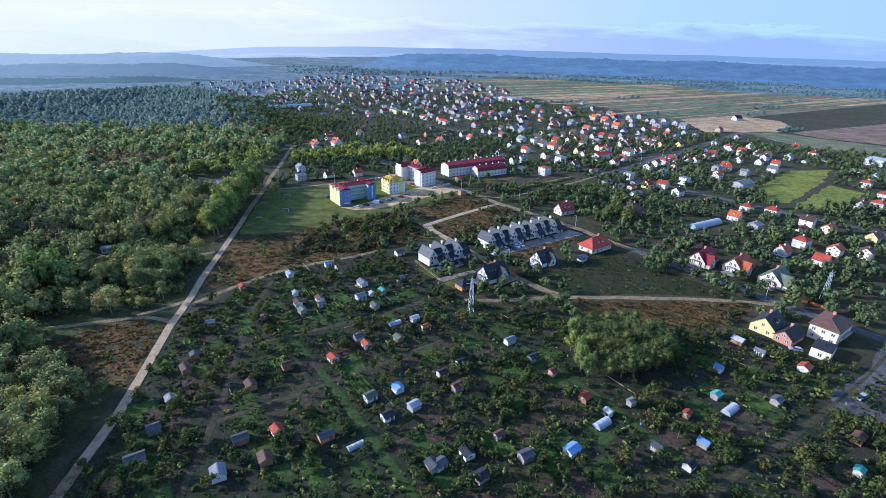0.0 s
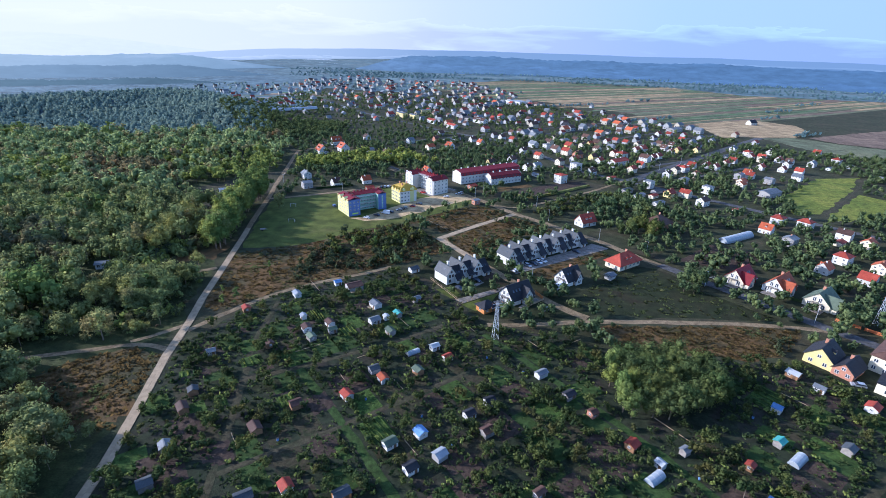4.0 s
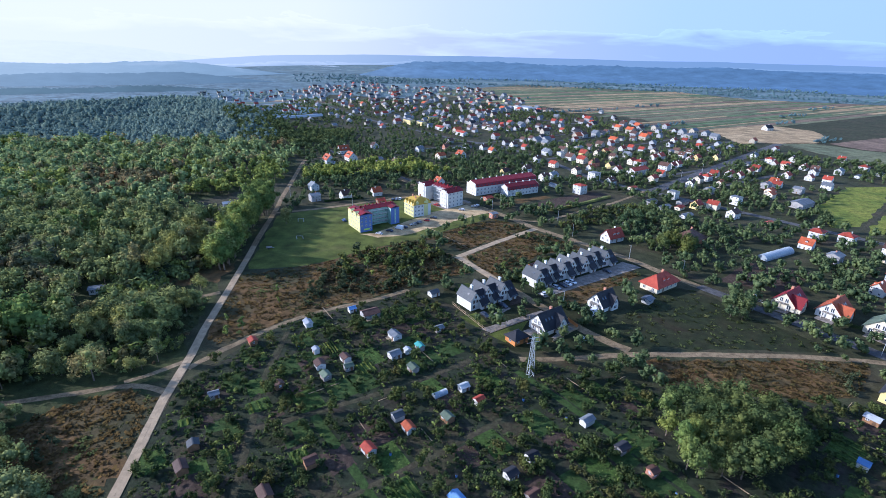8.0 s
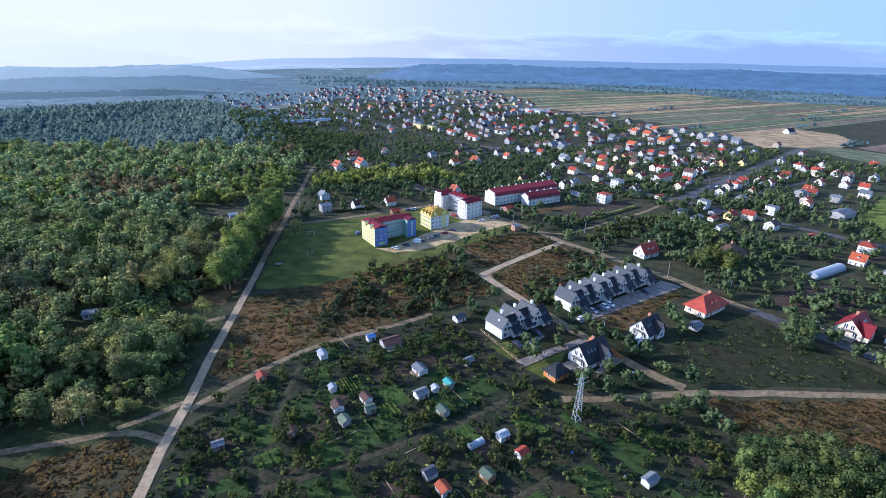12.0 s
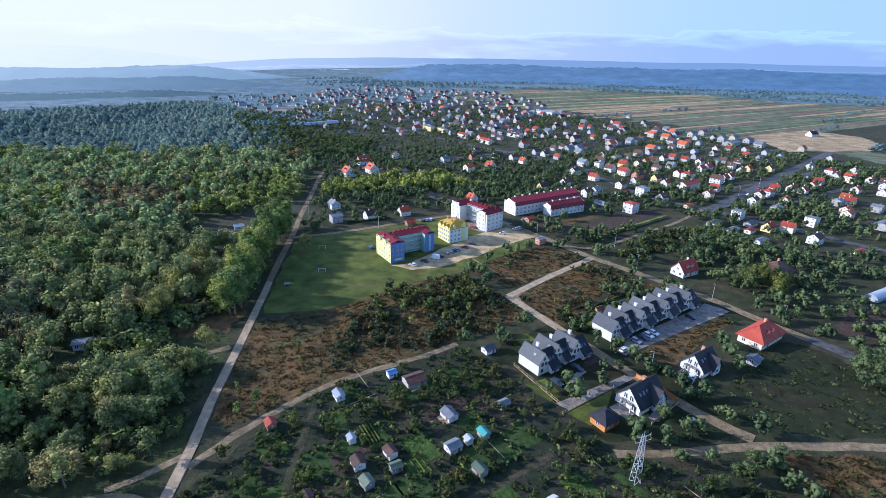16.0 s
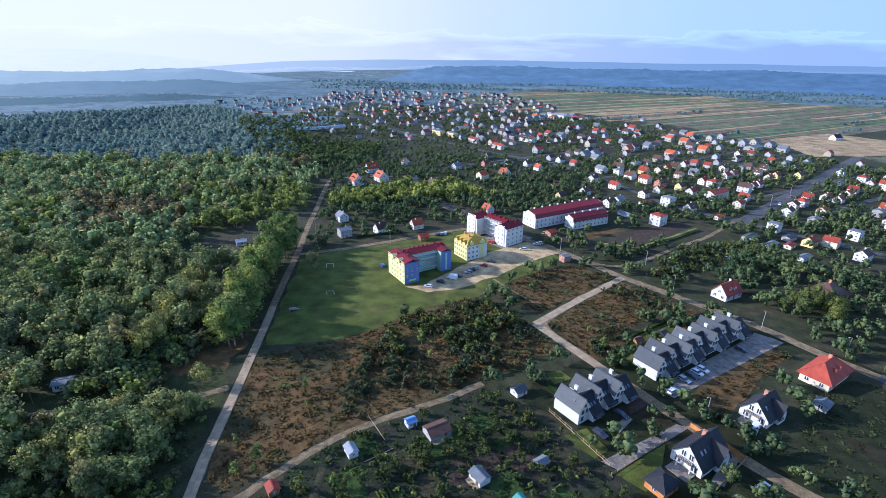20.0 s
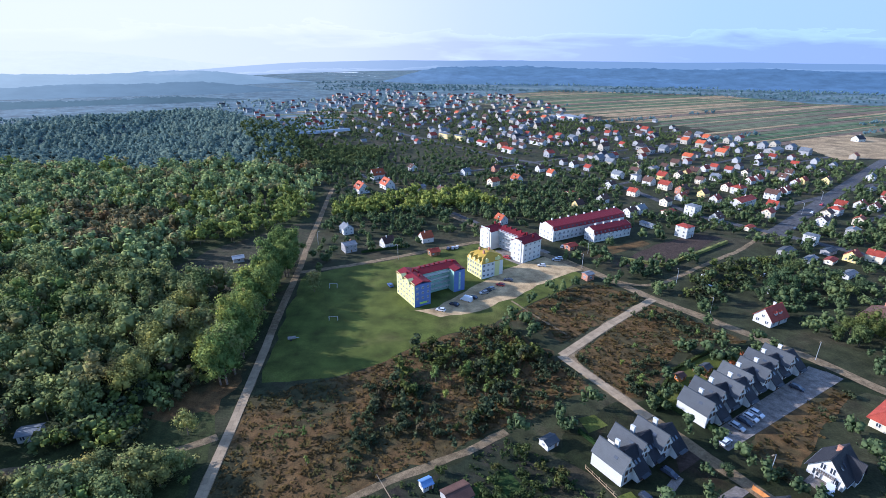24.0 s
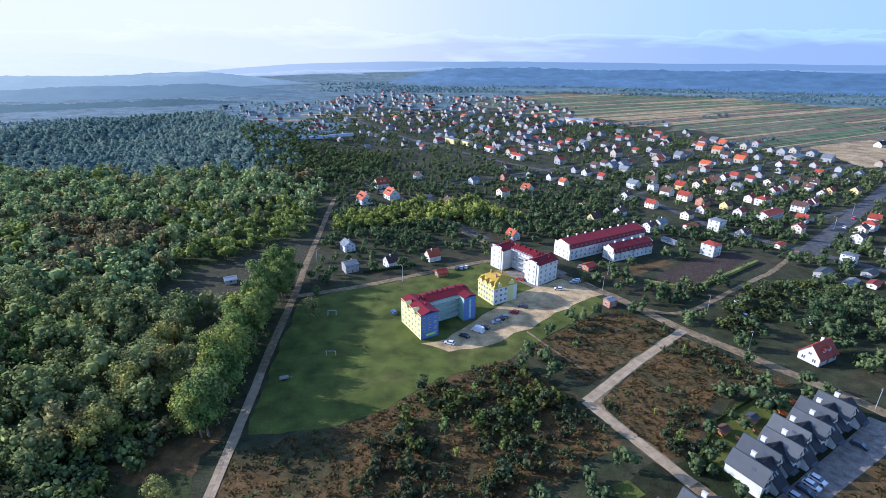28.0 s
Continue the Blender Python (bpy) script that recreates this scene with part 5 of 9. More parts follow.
def distant(kind, x, y, turn):
    wall, roof = FAR_KINDS[kind]
    w, d = 8.5 + (x * 7 + y) % 2.6, 7.6 + (x + y * 3) % 1.8
    h, rise = 4.0 + (x + y) % 1.8, 2.4 + (x * 3 + y) % 1.4
    m = pose(x, y, terrain(x, y), 0, 0, turn)
    HOMES.append((x, y))
    grow(FAR_WALL.setdefault(wall, Shape()), gable_body(w, d, h, rise), m)
    grow(FAR_ROOF.setdefault(roof, Shape()), gable_roof(w, d, h, rise, 0.5), m)
    for s in (-1, 1):
        for i in (-1, 1):
            pane = Shape().box(i * w * 0.25, s * (d / 2 + 0.03), 1.0, 1.3, 0.06, 1.3)
            pane.box(s * (w / 2 + 0.03), i * d * 0.22, 1.0, 0.06, 1.2, 1.3)
            grow(FAR_GLASS, pane, m)


FAR_TOWN = [(-382, 1232), (-405, 1515), (-284, 1738), (-102, 1557), (56, 1621), (142, 1350), (179, 1067), (197, 902), (267, 855), (333, 823), (408, 795), (319, 662), (232, 655), (169, 677), (90, 643), (20, 664), (-24, 726), (-103, 800), (-174, 871), (-282, 1034)]
FAR_VILLAGE = [(-600, 1110), (-560, 1280), (-470, 1340), (-360, 1290), (-330, 1180), (-430, 1060)]
rt = random.Random(5)
plots = []
for i in range(-70, 71):
    for j in range(-45, 46):
        u, v = i * 15 + (8 if j % 2 else 0), j * 23 + (i % 7 == 0) * 4
        x, y = 100 + 0.82 * u - 0.57 * v + rt.uniform(-3, 3), 800 + 0.57 * u + 0.82 * v + rt.uniform(-3, 3)
        if (inside(x, y, FAR_TOWN) and rt.random() < 0.62) or (inside(x, y, FAR_VILLAGE) and rt.random() < 0.3):
            plots.append((x, y))
rt.shuffle(plots)
for x, y in plots[:330]:
    if min((x - a) ** 2 + (y - b) ** 2 for a, b in HOMES) > 196 and not near_line(x, y, STREET, 9) and not near_line(x, y, STREET_B, 9):
        distant(rt.choice(("f1", "f2", "f2", "f3", "f5", "f5", "f6", "f4", "f7")), x, y, 35 + rt.choice((0, 90, 180, 270)) + rt.uniform(-4, 4))
spare = [q for q in plots[330:] if min((q[0] - a) ** 2 + (q[1] - b) ** 2 for a, b in HOMES) > 260]
for key in PROTO:
    if not PROTO[key][1]:
        x, y = spare.pop()
        settle(key, x, y, 35)
far_town = thing("distant_houses", "small white and cream houses at the far end of town", "houses", kind="stuff")
for key, shape in FAR_WALL.items():
    part("walls", shape, M[key], far_town)
for key, shape in FAR_ROOF.items():
    part("roofs", shape, M[key], far_town)
part("windows", FAR_GLASS, M["glass"], far_town)

# ---- twin houses at the end of the slab road ----
for x, y, t in ((-130.5, 516, -54), (-111.5, 531, -54), (-126, 566, 36)):
    h = make_house("white house with steep orange tiled roof, one of a cluster", 11, 9, 4.2, 4.4, "white", "r_orange", dormers=2, group="twin houses")
    put(h, x, y, 0, t)

# ---- apartment blocks ----
def storey_windows(parent, x0, y0, x1, y1, n, floors, z0, step, w=1.2, h=1.4, skip=()):
    """Rows of windows along a wall from one corner to the other; the wall looks to the right of that way."""
    d = math.degrees(math.atan2(y1 - y0, x1 - x0))
    for k in range(floors):
        for i in range(n):
            if (k, i) in skip:
                continue
            f = (i + 0.5) / n
            add_window(parent, x0 + (x1 - x0) * f, y0 + (y1 - y0) * f, z0 + k * step, d, w, h)


def eaves_box(x0, x1, y0, y1, z):
    return Shape().box((x0 + x1) / 2, (y0 + y1) / 2, z, x1 - x0, y1 - y0, 0.18)


def colour_block():
    """Four-storey U-shaped block: pale yellow flank, blue ends, mint court."""
    e = thing("apartment_block", "four-storey yellow, blue and mint apartment block with red roof", "apartment block", "apartment blocks")
    H, L, D = 13.2, 34.0, 16.5
    # local x along the back from the near end, y from the court side to the back
    part("wing", Shape().box(4.7, 8.2, -0.3, 9.4, 16.4, H + 0.3), M["blue"], e, "cornflower blue wing")
    part("wing", Shape().box(30.6, 10.2, -0.3, 6.8, 12.4, H + 0.3), M["blue"], e, "cornflower blue stair wing")
    part("wall", Shape().box(18.3, 12.6, -0.3, 17.8, 7.6, H + 0.3), M["mint"], e, "mint green court wall")
    part("flank_wall", Shape().box(-0.06, 8.2, -0.3, 0.12, 16.5, H + 1.0), M["pale_yellow"], e, "pale yellow flank wall")
    part("back_wall", Shape().box(17, 16.47, -0.3, 34, 0.14, H + 0.3), M["pale_yellow"], e, "pale yellow back wall")
    part("court_panel", Shape().box(27.14, 9.0, -0.3, 0.12, 9.8, H + 0.3), M["mint"], e, "mint green wing flank")
    for k in range(4):
        g = part("gallery", Shape().box(18.3, 8.1, 2.7 + 3.0 * k, 17.6, 1.5, 0.2), M["white"], e, "access gallery")
        r = Shape()
        for i in range(19):
            r.box(9.6 + i * 0.97, 7.4, 2.9 + 3.0 * k, 0.06, 0.06, 1.0)
        r.box(18.3, 7.4, 3.85 + 3.0 * k, 17.6, 0.07, 0.08)
        r.box(18.3, 7.4, 3.3 + 3.0 * k, 17.6, 0.05, 0.06)
        part("railing", r, M["steel"], g)
    roof = Shape()
    roof.slab((-0.4, -0.4, H), (4.7, -0.4, H + 1.6), (4.7, 16.8, H + 1.6), (-0.4, 16.8, H), 0.2)
    roof.slab((4.7, -0.4, H + 1.6), (9.8, -0.4, H), (9.8, 16.8, H), (4.7, 16.8, H + 1.6), 0.2)
    part("roof", roof, M["r_crimson"], e, "red sheet gable roof")
    r2 = Shape()
    r2.slab((9.2, 8.2, H + 0.02), (34.4, 8.2, H + 0.02), (34.4, 12.5, H + 1.5), (9.2, 12.5, H + 1.5), 0.2)
    r2.slab((9.2, 12.5, H + 1.5), (34.4, 12.5, H + 1.5), (34.4, 16.8, H + 0.02), (9.2, 16.8, H + 0.02), 0.2)
    part("roof", r2, M["r_crimson"], e, "red sheet roof over the long wing")
    r3 = Shape()
    r3.slab((26.8, 3.6, H + 0.05), (30.6, 3.6, H + 1.3), (30.6, 9.0, H + 1.3), (26.8, 9.0, H + 0.05), 0.2)
    r3.slab((30.6, 3.6, H + 1.3), (34.3, 3.6, H + 0.05), (34.3, 9.0, H + 0.05), (30.6, 9.0, H + 1.3), 0.2)
    part("roof", r3, M["r_crimson"], e)
    for x, y in ((12, 13.2), (15, 13.2), (18, 13.2), (21, 13.2), (24, 13.2), (29, 13.4), (32, 12), (6.5, 6), (2.6, 11), (7, 12)):
        part("chimney", chimney_shape(x, y, H + 0.6, H + 2.3, 0.7, 0.9), M["r_crimson"], e)
    storey_windows(e, 0, -0.02, 9.4, -0.02, 3, 4, 1.3, 3.0, skip=((0, 1), (0, 0)))
    part("sign_panel", Shape().box(5.0, -0.06, 1.4, 4.4, 0.08, 1.1), M["lime"], e, "lime green name panel")
    storey_windows(e, -0.14, 16.4, -0.14, 0, 6, 4, 1.3, 3.0, 0.8, 1.2)
    storey_windows(e, 27.4, 4.0 - 0.02, 34.0, 4.0 - 0.02, 1, 4, 1.3, 3.0, 0.9, 1.6)
    part("stripe", Shape().box(30.6, 3.93, 1.0, 1.2, 0.08, 10.8), M["mint"], e, "mint vertical stripe")
    storey_windows(e, 9.4, 8.78, 27, 8.78, 7, 4, 0.9, 3.0, 1.0, 1.8)
    storey_windows(e, 34.02, 4, 34.02, 16, 4, 4, 1.3, 3.0)
    for i in (0, 1):
        part("dormer_wall", gable_body(3.2, 3.0, 1.2, 1.0), M["pale_yellow"], e).matrix_basis = pose(0.7, 5.2 + 6.2 * i, H - 0.6, 0, 0, 0)
    return e


colour_block().matrix_basis = pose(-67.4, 320.6, 0, 0, 0, 34) @ Matrix.Diagonal((0.86, 1.06, 0.82, 1))


def yellow_block():
    """Four-storey cream block with a yellow mansard roof."""
    e = thing("apartment_block", "cream four-storey apartment block with bright yellow mansard roof", "apartment block", "apartment blocks")
    w, d, H = 13.4, 17.5, 9.2
    part("wall", Shape().box(w / 2, d / 2, -0.3, w, d, H + 0.3), M["white"], e, "white and cream rendered wall")
    part("corner_wall", Shape().box(9.6, -0.08, -0.3, 3.0, 0.16, H + 2.6), M["pale_yellow"], e, "yellow projecting bay")
    part("flank_wall", Shape().box(-0.07, d / 2, -0.3, 0.14, d, H + 0.3), M["pale_yellow"], e, "pale yellow flank wall")
    s = Shape()
    for (x0, x1, y0, y1, z0, z1, i) in ((-0.5, w + 0.5, -0.5, d + 0.5, H, H + 2.9, 1.5),):
        A = [(x0, y0, z0), (x1, y0, z0), (x1, y1, z0), (x0, y1, z0)]
        B = [(x0 + i, y0 + i, z1), (x1 - i, y0 + i, z1), (x1 - i, y1 - i, z1), (x0 + i, y1 - i, z1)]
        for k in range(4):
            s.poly([A[k], A[(k + 1) % 4], B[(k + 1) % 4], B[k]])
        C = [(w / 2, 5.0, z1 + 2.0), (w / 2, d - 5.0, z1 + 2.0)]
        s.poly([B[0], B[1], C[0]]).poly([B[1], B[2], C[1], C[0]]).poly([B[2], B[3], C[1]]).poly([B[3], B[0], C[0], C[1]])
        s.poly(A[::-1])
    part("roof", s, M["r_yellow"], e, "yellow sheet mansard roof")
    for y in (3.5, 8.7, 13.9):
        g = part("dormer", gable_body(2.6, 2.2, 1.7, 1.0), M["pale_yellow"], e)
        g.matrix_basis = pose(0.9, y, H + 0.4)
        part("dormer_roof", gable_roof(2.8, 2.2, 1.7, 1.0, 0.3, 0.12), M["r_yellow"], g)
    for x in (3.0, 10.4):
        g = part("dormer", gable_body(2.4, 2.0, 1.6, 0.9), M["pale_yellow"], e)
        g.matrix_basis = pose(x, 0.9, H + 0.4, 0, 0, 90)
    for x, y in ((4, 6), (9, 9), (5, 13)):
        part("chimney", chimney_shape(x, y, H + 3.0, H + 5.6, 0.7, 1.2), M["brick"], e)
    storey_windows(e, 0, -0.02, 8, -0.02, 3, 3, 1.2, 2.9)
    storey_windows(e, -0.16, d, -0.16, 0, 6, 3, 1.2, 2.9)
    storey_windows(e, w + 0.02, 0, w + 0.02, d, 6, 3, 1.2, 2.9)
    return e


yellow_block().matrix_basis = pose(-37.0, 352.3, 0, 0, 0, 35) @ Matrix.Diagonal((1.0, 0.70, 0.9, 1))


def gallery_block():
    """Four-storey white block with open galleries in its court."""
    e = thing("apartment_block", "white four-storey block with crimson roof and open galleries", "apartment block", "apartment blocks")
    H = 11.6
    part("wing", Shape().box(7, 6, -0.3, 14, 12, H + 0.3), M["white"], e)
    part("wing", Shape().box(5, 39, -0.3, 10, 12, H + 0.3), M["white"], e)
    part("wall", Shape().box(10.5, 22.5, -0.3, 7, 21, H + 0.3), M["white"], e)
    for k in range(4):
        g = part("gallery", Shape().box(6.2, 22.5, 2.6 + 2.9 * k, 1.6, 20.8, 0.2), M["white"], e)
        r = Shape()
        for i in range(21):
            r.box(5.5, 12.6 + i * 0.98, 2.8 + 2.9 * k, 0.06, 0.06, 1.0)
        r.box(5.5, 22.5, 3.75 + 2.9 * k, 0.07, 20.6, 0.08)
        r.box(5.5, 22.5, 3.2 + 2.9 * k, 0.05, 20.6, 0.06)
        part("railing", r, M["steel"], g)
    part("roof", gable_roof(14.2, 12, H, 2.2, 0.4), M["r_crimson"], e).matrix_basis = pose(7, 6, 0)
    part("roof", gable_roof(10.2, 12, H, 2.2, 0.4), M["r_crimson"], e).matrix_basis = pose(5, 39, 0)
    part("roof", gable_roof(22, 7.6, H, 1.7, 0.3), M["r_crimson"], e).matrix_basis = pose(10.3, 22.5, 0, 0, 0, 90)
    part("gable_wall", Shape().box(-0.1, 39, -0.3, 0.3, 9.0, H + 2.4), M["white"], e, "white raised end wall")
    part("gable_wall", Shape().box(-0.1, 6, -0.3, 0.3, 8.0, H + 1.8), M["white"], e, "white raised end wall")
    for y in (3, 9, 15, 20, 25, 30, 37, 42):
        part("chimney", chimney_shape(9.6, y, H + 0.8, H + 2.9, 0.7, 1.1), M["r_crimson"], e)
    storey_windows(e, 0, -0.02, 14, -0.02, 4, 4, 1.1, 2.85)
    storey_windows(e, -0.28, 10, -0.28, 2, 2, 4, 1.1, 2.85, 0.8, 1.2)
    storey_windows(e, -0.28, 44, -0.28, 34, 2, 4, 1.1, 2.85, 0.8, 1.2)
    storey_windows(e, 6.98, 33, 6.98, 12, 7, 4, 0.8, 2.9, 0.9, 1.8)
    storey_windows(e, 14.02, 0, 14.02, 45, 12, 4, 1.1, 2.85)
    return e


gallery_block().matrix_basis = pose(-14.2, 374.3, 0, 0, 0, 42) @ Matrix.Diagonal((1.02, 0.75, 0.95, 1))


def long_block(L, D, H, label, bays):
    """A long white block with a crimson mansard on the court side."""
    e = thing("apartment_block", label, "apartment block", "apartment blocks")
    part("wall", Shape().box(L / 2, D / 2, -0.3, L, D, H + 0.3), M["white"], e)
    s = Shape()
    s.slab((-0.2, -0.5, H - 0.1), (L + 0.2, -0.5, H - 0.1), (L + 0.2, 0.7, H + 2.2), (-0.2, 0.7, H + 2.2), 0.15)
    s.slab((-0.2, 0.7, H + 2.2), (L + 0.2, 0.7, H + 2.2), (L + 0.2, D * 0.62, H + 3.8), (-0.2, D * 0.62, H + 3.8), 0.15)
    s.slab((-0.2, D * 0.62, H + 3.8), (L + 0.2, D * 0.62, H + 3.8), (L + 0.2, D + 0.4, H), (-0.2, D + 0.4, H), 0.15)
    part("roof", s, M["r_crimson"], e, "crimson sheet mansard roof")
    for x in (-0.1, L + 0.1):
        g = Shape()
        g.poly([(x, 0, H), (x, D, H), (x, D * 0.62, H + 3.9), (x, 0.7, H + 2.4)])
        g.poly([(x + 0.3, 0, H), (x + 0.3, 0.7, H + 2.4), (x + 0.3, D * 0.62, H + 3.9), (x + 0.3, D, H)])
        part("gable_wall", g, M["white"], e)
    part("parapet", Shape().box(-0.2, D / 2, H - 0.2, 0.5, D * 0.9, 2.0), M["white"], e, "white stepped end parapet")
    for i in range(bays):
        x = L * (i + 0.5) / bays
        add_window(e, x, -0.02, 1.0, 0, 1.2, 1.5)
        add_window(e, x, -0.02, 3.9, 0, 1.2, 1.5)
        sk = part("roof_window", Shape().box(0, 0, 0, 1.0, 0.9, 0.12), M["glass"], e)
        sk.matrix_basis = pose(x, 0.0, H + 1.0, 62, 0, 0)
        if i % 2:
            c = part("chimney", chimney_shape(x, D * 0.62, H + 3.2, H + 4.7, 0.7, 0.9), M["white"], e)
        if i % 3 == 1:
            b = part("balcony", Shape().box(x, -0.6, 3.5, 2.6, 1.2, 0.16), M["white"], e)
            part("railing", Shape().box(x, -1.15, 3.66, 2.6, 0.06, 0.95), M["steel"], b)
    storey_windows(e, -0.02, D, -0.02, 0, 4, 2, 1.0, 2.9, 0.8, 1.2)
    return e


put(long_block(61, 12.8, 7.0, "long white apartment block with crimson mansard roof", 18), 7.5, 408.7, 0, 32.5)
put(long_block(30, 8.5, 5.2, "shorter white apartment block with crimson mansard roof", 9), 32, 408.7, 0, 30)
put(make_house("small red-roofed garage hut on the yard", 6, 5, 2.4, 1.0, "brick", "r_red", windows=(2, 1), chimney=False, name="garage"), 16, 398, 0, 36)
put(make_house("small brick transformer hut with a grey roof", 4.6, 4.0, 3.2, 0.5, "brick", "r_grey", windows=(1, 1), chimney=False, name="transformer_hut", over=0.3), 16.5, 356.0, 0, 32)
put(make_house("small red-roofed pavilion by the playground", 5.5, 4.5, 2.5, 1.2, "wood", "r_red", windows=(2, 1), chimney=False, name="pavilion"), -63, 384, 0, 30)

# ---- new terraces with slate roofs ----
def terrace_unit(label, group, porch=True):
    """One terraced house: steep ridge from garden to street, cross roof on one side."""
    e = thing("terraced_house", label, "terraced house", group)
    w, d, h, rise = 5.2, 9.8, 4.7, 3.4
    part("wall", gable_body(d, w, h, rise), M["white"], e).matrix_basis = pose(-1.5, 0, 0, 0, 0, 90)
    part("roof", gable_roof(d, w, h, rise, 0.35, 0.2), M["r_slate"], e, "steep slate-grey gable roof").matrix_basis = pose(-1.5, 0, 0, 0, 0, 90)
    # lower link with its slope towards the street
    part("link_wall", gable_body(3.9, 10.0, 2.6, 4.4), M["white"], e).matrix_basis = pose(2.7, -1.6, 0)
    # black tile paints in the shade of this slope turned from the sun
    part("link_roof", gable_roof(3.9, 10.0, 2.6, 4.4, 0.8, 0.2), M["r_black"], e, "slate slope over the entrance, its shade put in the colour").matrix_basis = pose(2.7, -1.6, 0)
    part("chimney", chimney_shape(0.7, 0.9, h + 1.2, h + rise + 0.7, 0.7, 1.2), M["white"], e, "white rendered chimney")
    for z in (0.9, 3.3):
        add_window(e, -2.4, -d / 2 - 0.01, z, 0, 1.1, 1.5, "frame_b")
        add_window(e, -1.5, d / 2 + 0.01, z, 180, 1.8, 1.6, "frame_b")
    add_window(e, -0.7, -d / 2 - 0.01, 3.3, 0, 1.0, 1.4, "frame_b")
    add_window(e, -1.5, -d / 2 - 0.01, 5.5, 0, 0.9, 1.1, "frame_b")
    add_window(e, -1.5, d / 2 + 0.01, 5.5, 180, 1.0, 1.2, "frame_b")
    part("door", Shape().box(2.6, -6.64, 0.1, 1.0, 0.1, 2.1), M["frame_b"], e)
    ang = math.degrees(math.atan2(4.4, 5.0))
    for x in (1.9, 3.3):
        s = part("roof_window", Shape().box(0, 0, 0, 0.8, 1.1, 0.1), M["glass"], e)
        s.matrix_basis = pose(x, -4.4, 2.6 + 4.4 * (1 - 2.8 / 5.0) + 0.26, ang, 0, 0)
    slope = math.degrees(math.atan2(rise, w / 2))
    s = part("roof_window", Shape().box(0, 0, 0, 0.8, 1.1, 0.1), M["glass"], e)
    s.matrix_basis = pose(-2.8, -1.5, h + rise * 0.5 + 0.25, 0, -slope, 0)
    if porch:
        part("canopy", Shape().box(2.7, -7.4, 2.3, 3.2, 1.3, 0.15), M["r_slate"], e)
    return e


TERRACE = terrace_unit("white terraced house with steep slate-grey roofs, one of a row", "long terrace")
UX, UY = math.cos(radians(34.5)), math.sin(radians(34.5))
for i in range(7):
    back = 1.6 if i % 2 else 0.0
    x = 29.2 + UX * (8.0 * i + 2.4) - UY * (5.4 + back)
    y = 253.2 + UY * (8.0 * i + 2.4) + UX * (5.4 + back) - 3.2
    m = pose(x, y, 0, 0, 0, 34.5)
    if i == 0:
        TERRACE.matrix_basis = m
    else:
        copy_thing(TERRACE, m)
for i in range(3):
    back = 1.4 if i % 2 else 0.0
    x = -3.2 + UX * (8.0 * i + 2.6) - UY * (5.2 + back)
    y = 226.6 + UY * (8.0 * i + 2.6) + UX * (5.2 + back)
    u = copy_thing(TERRACE, pose(x, y, 0, 0, 0, 37))
    u["group"] = "short terrace"
    u["label"] = "white terraced house with slate roofs beside the gardens"

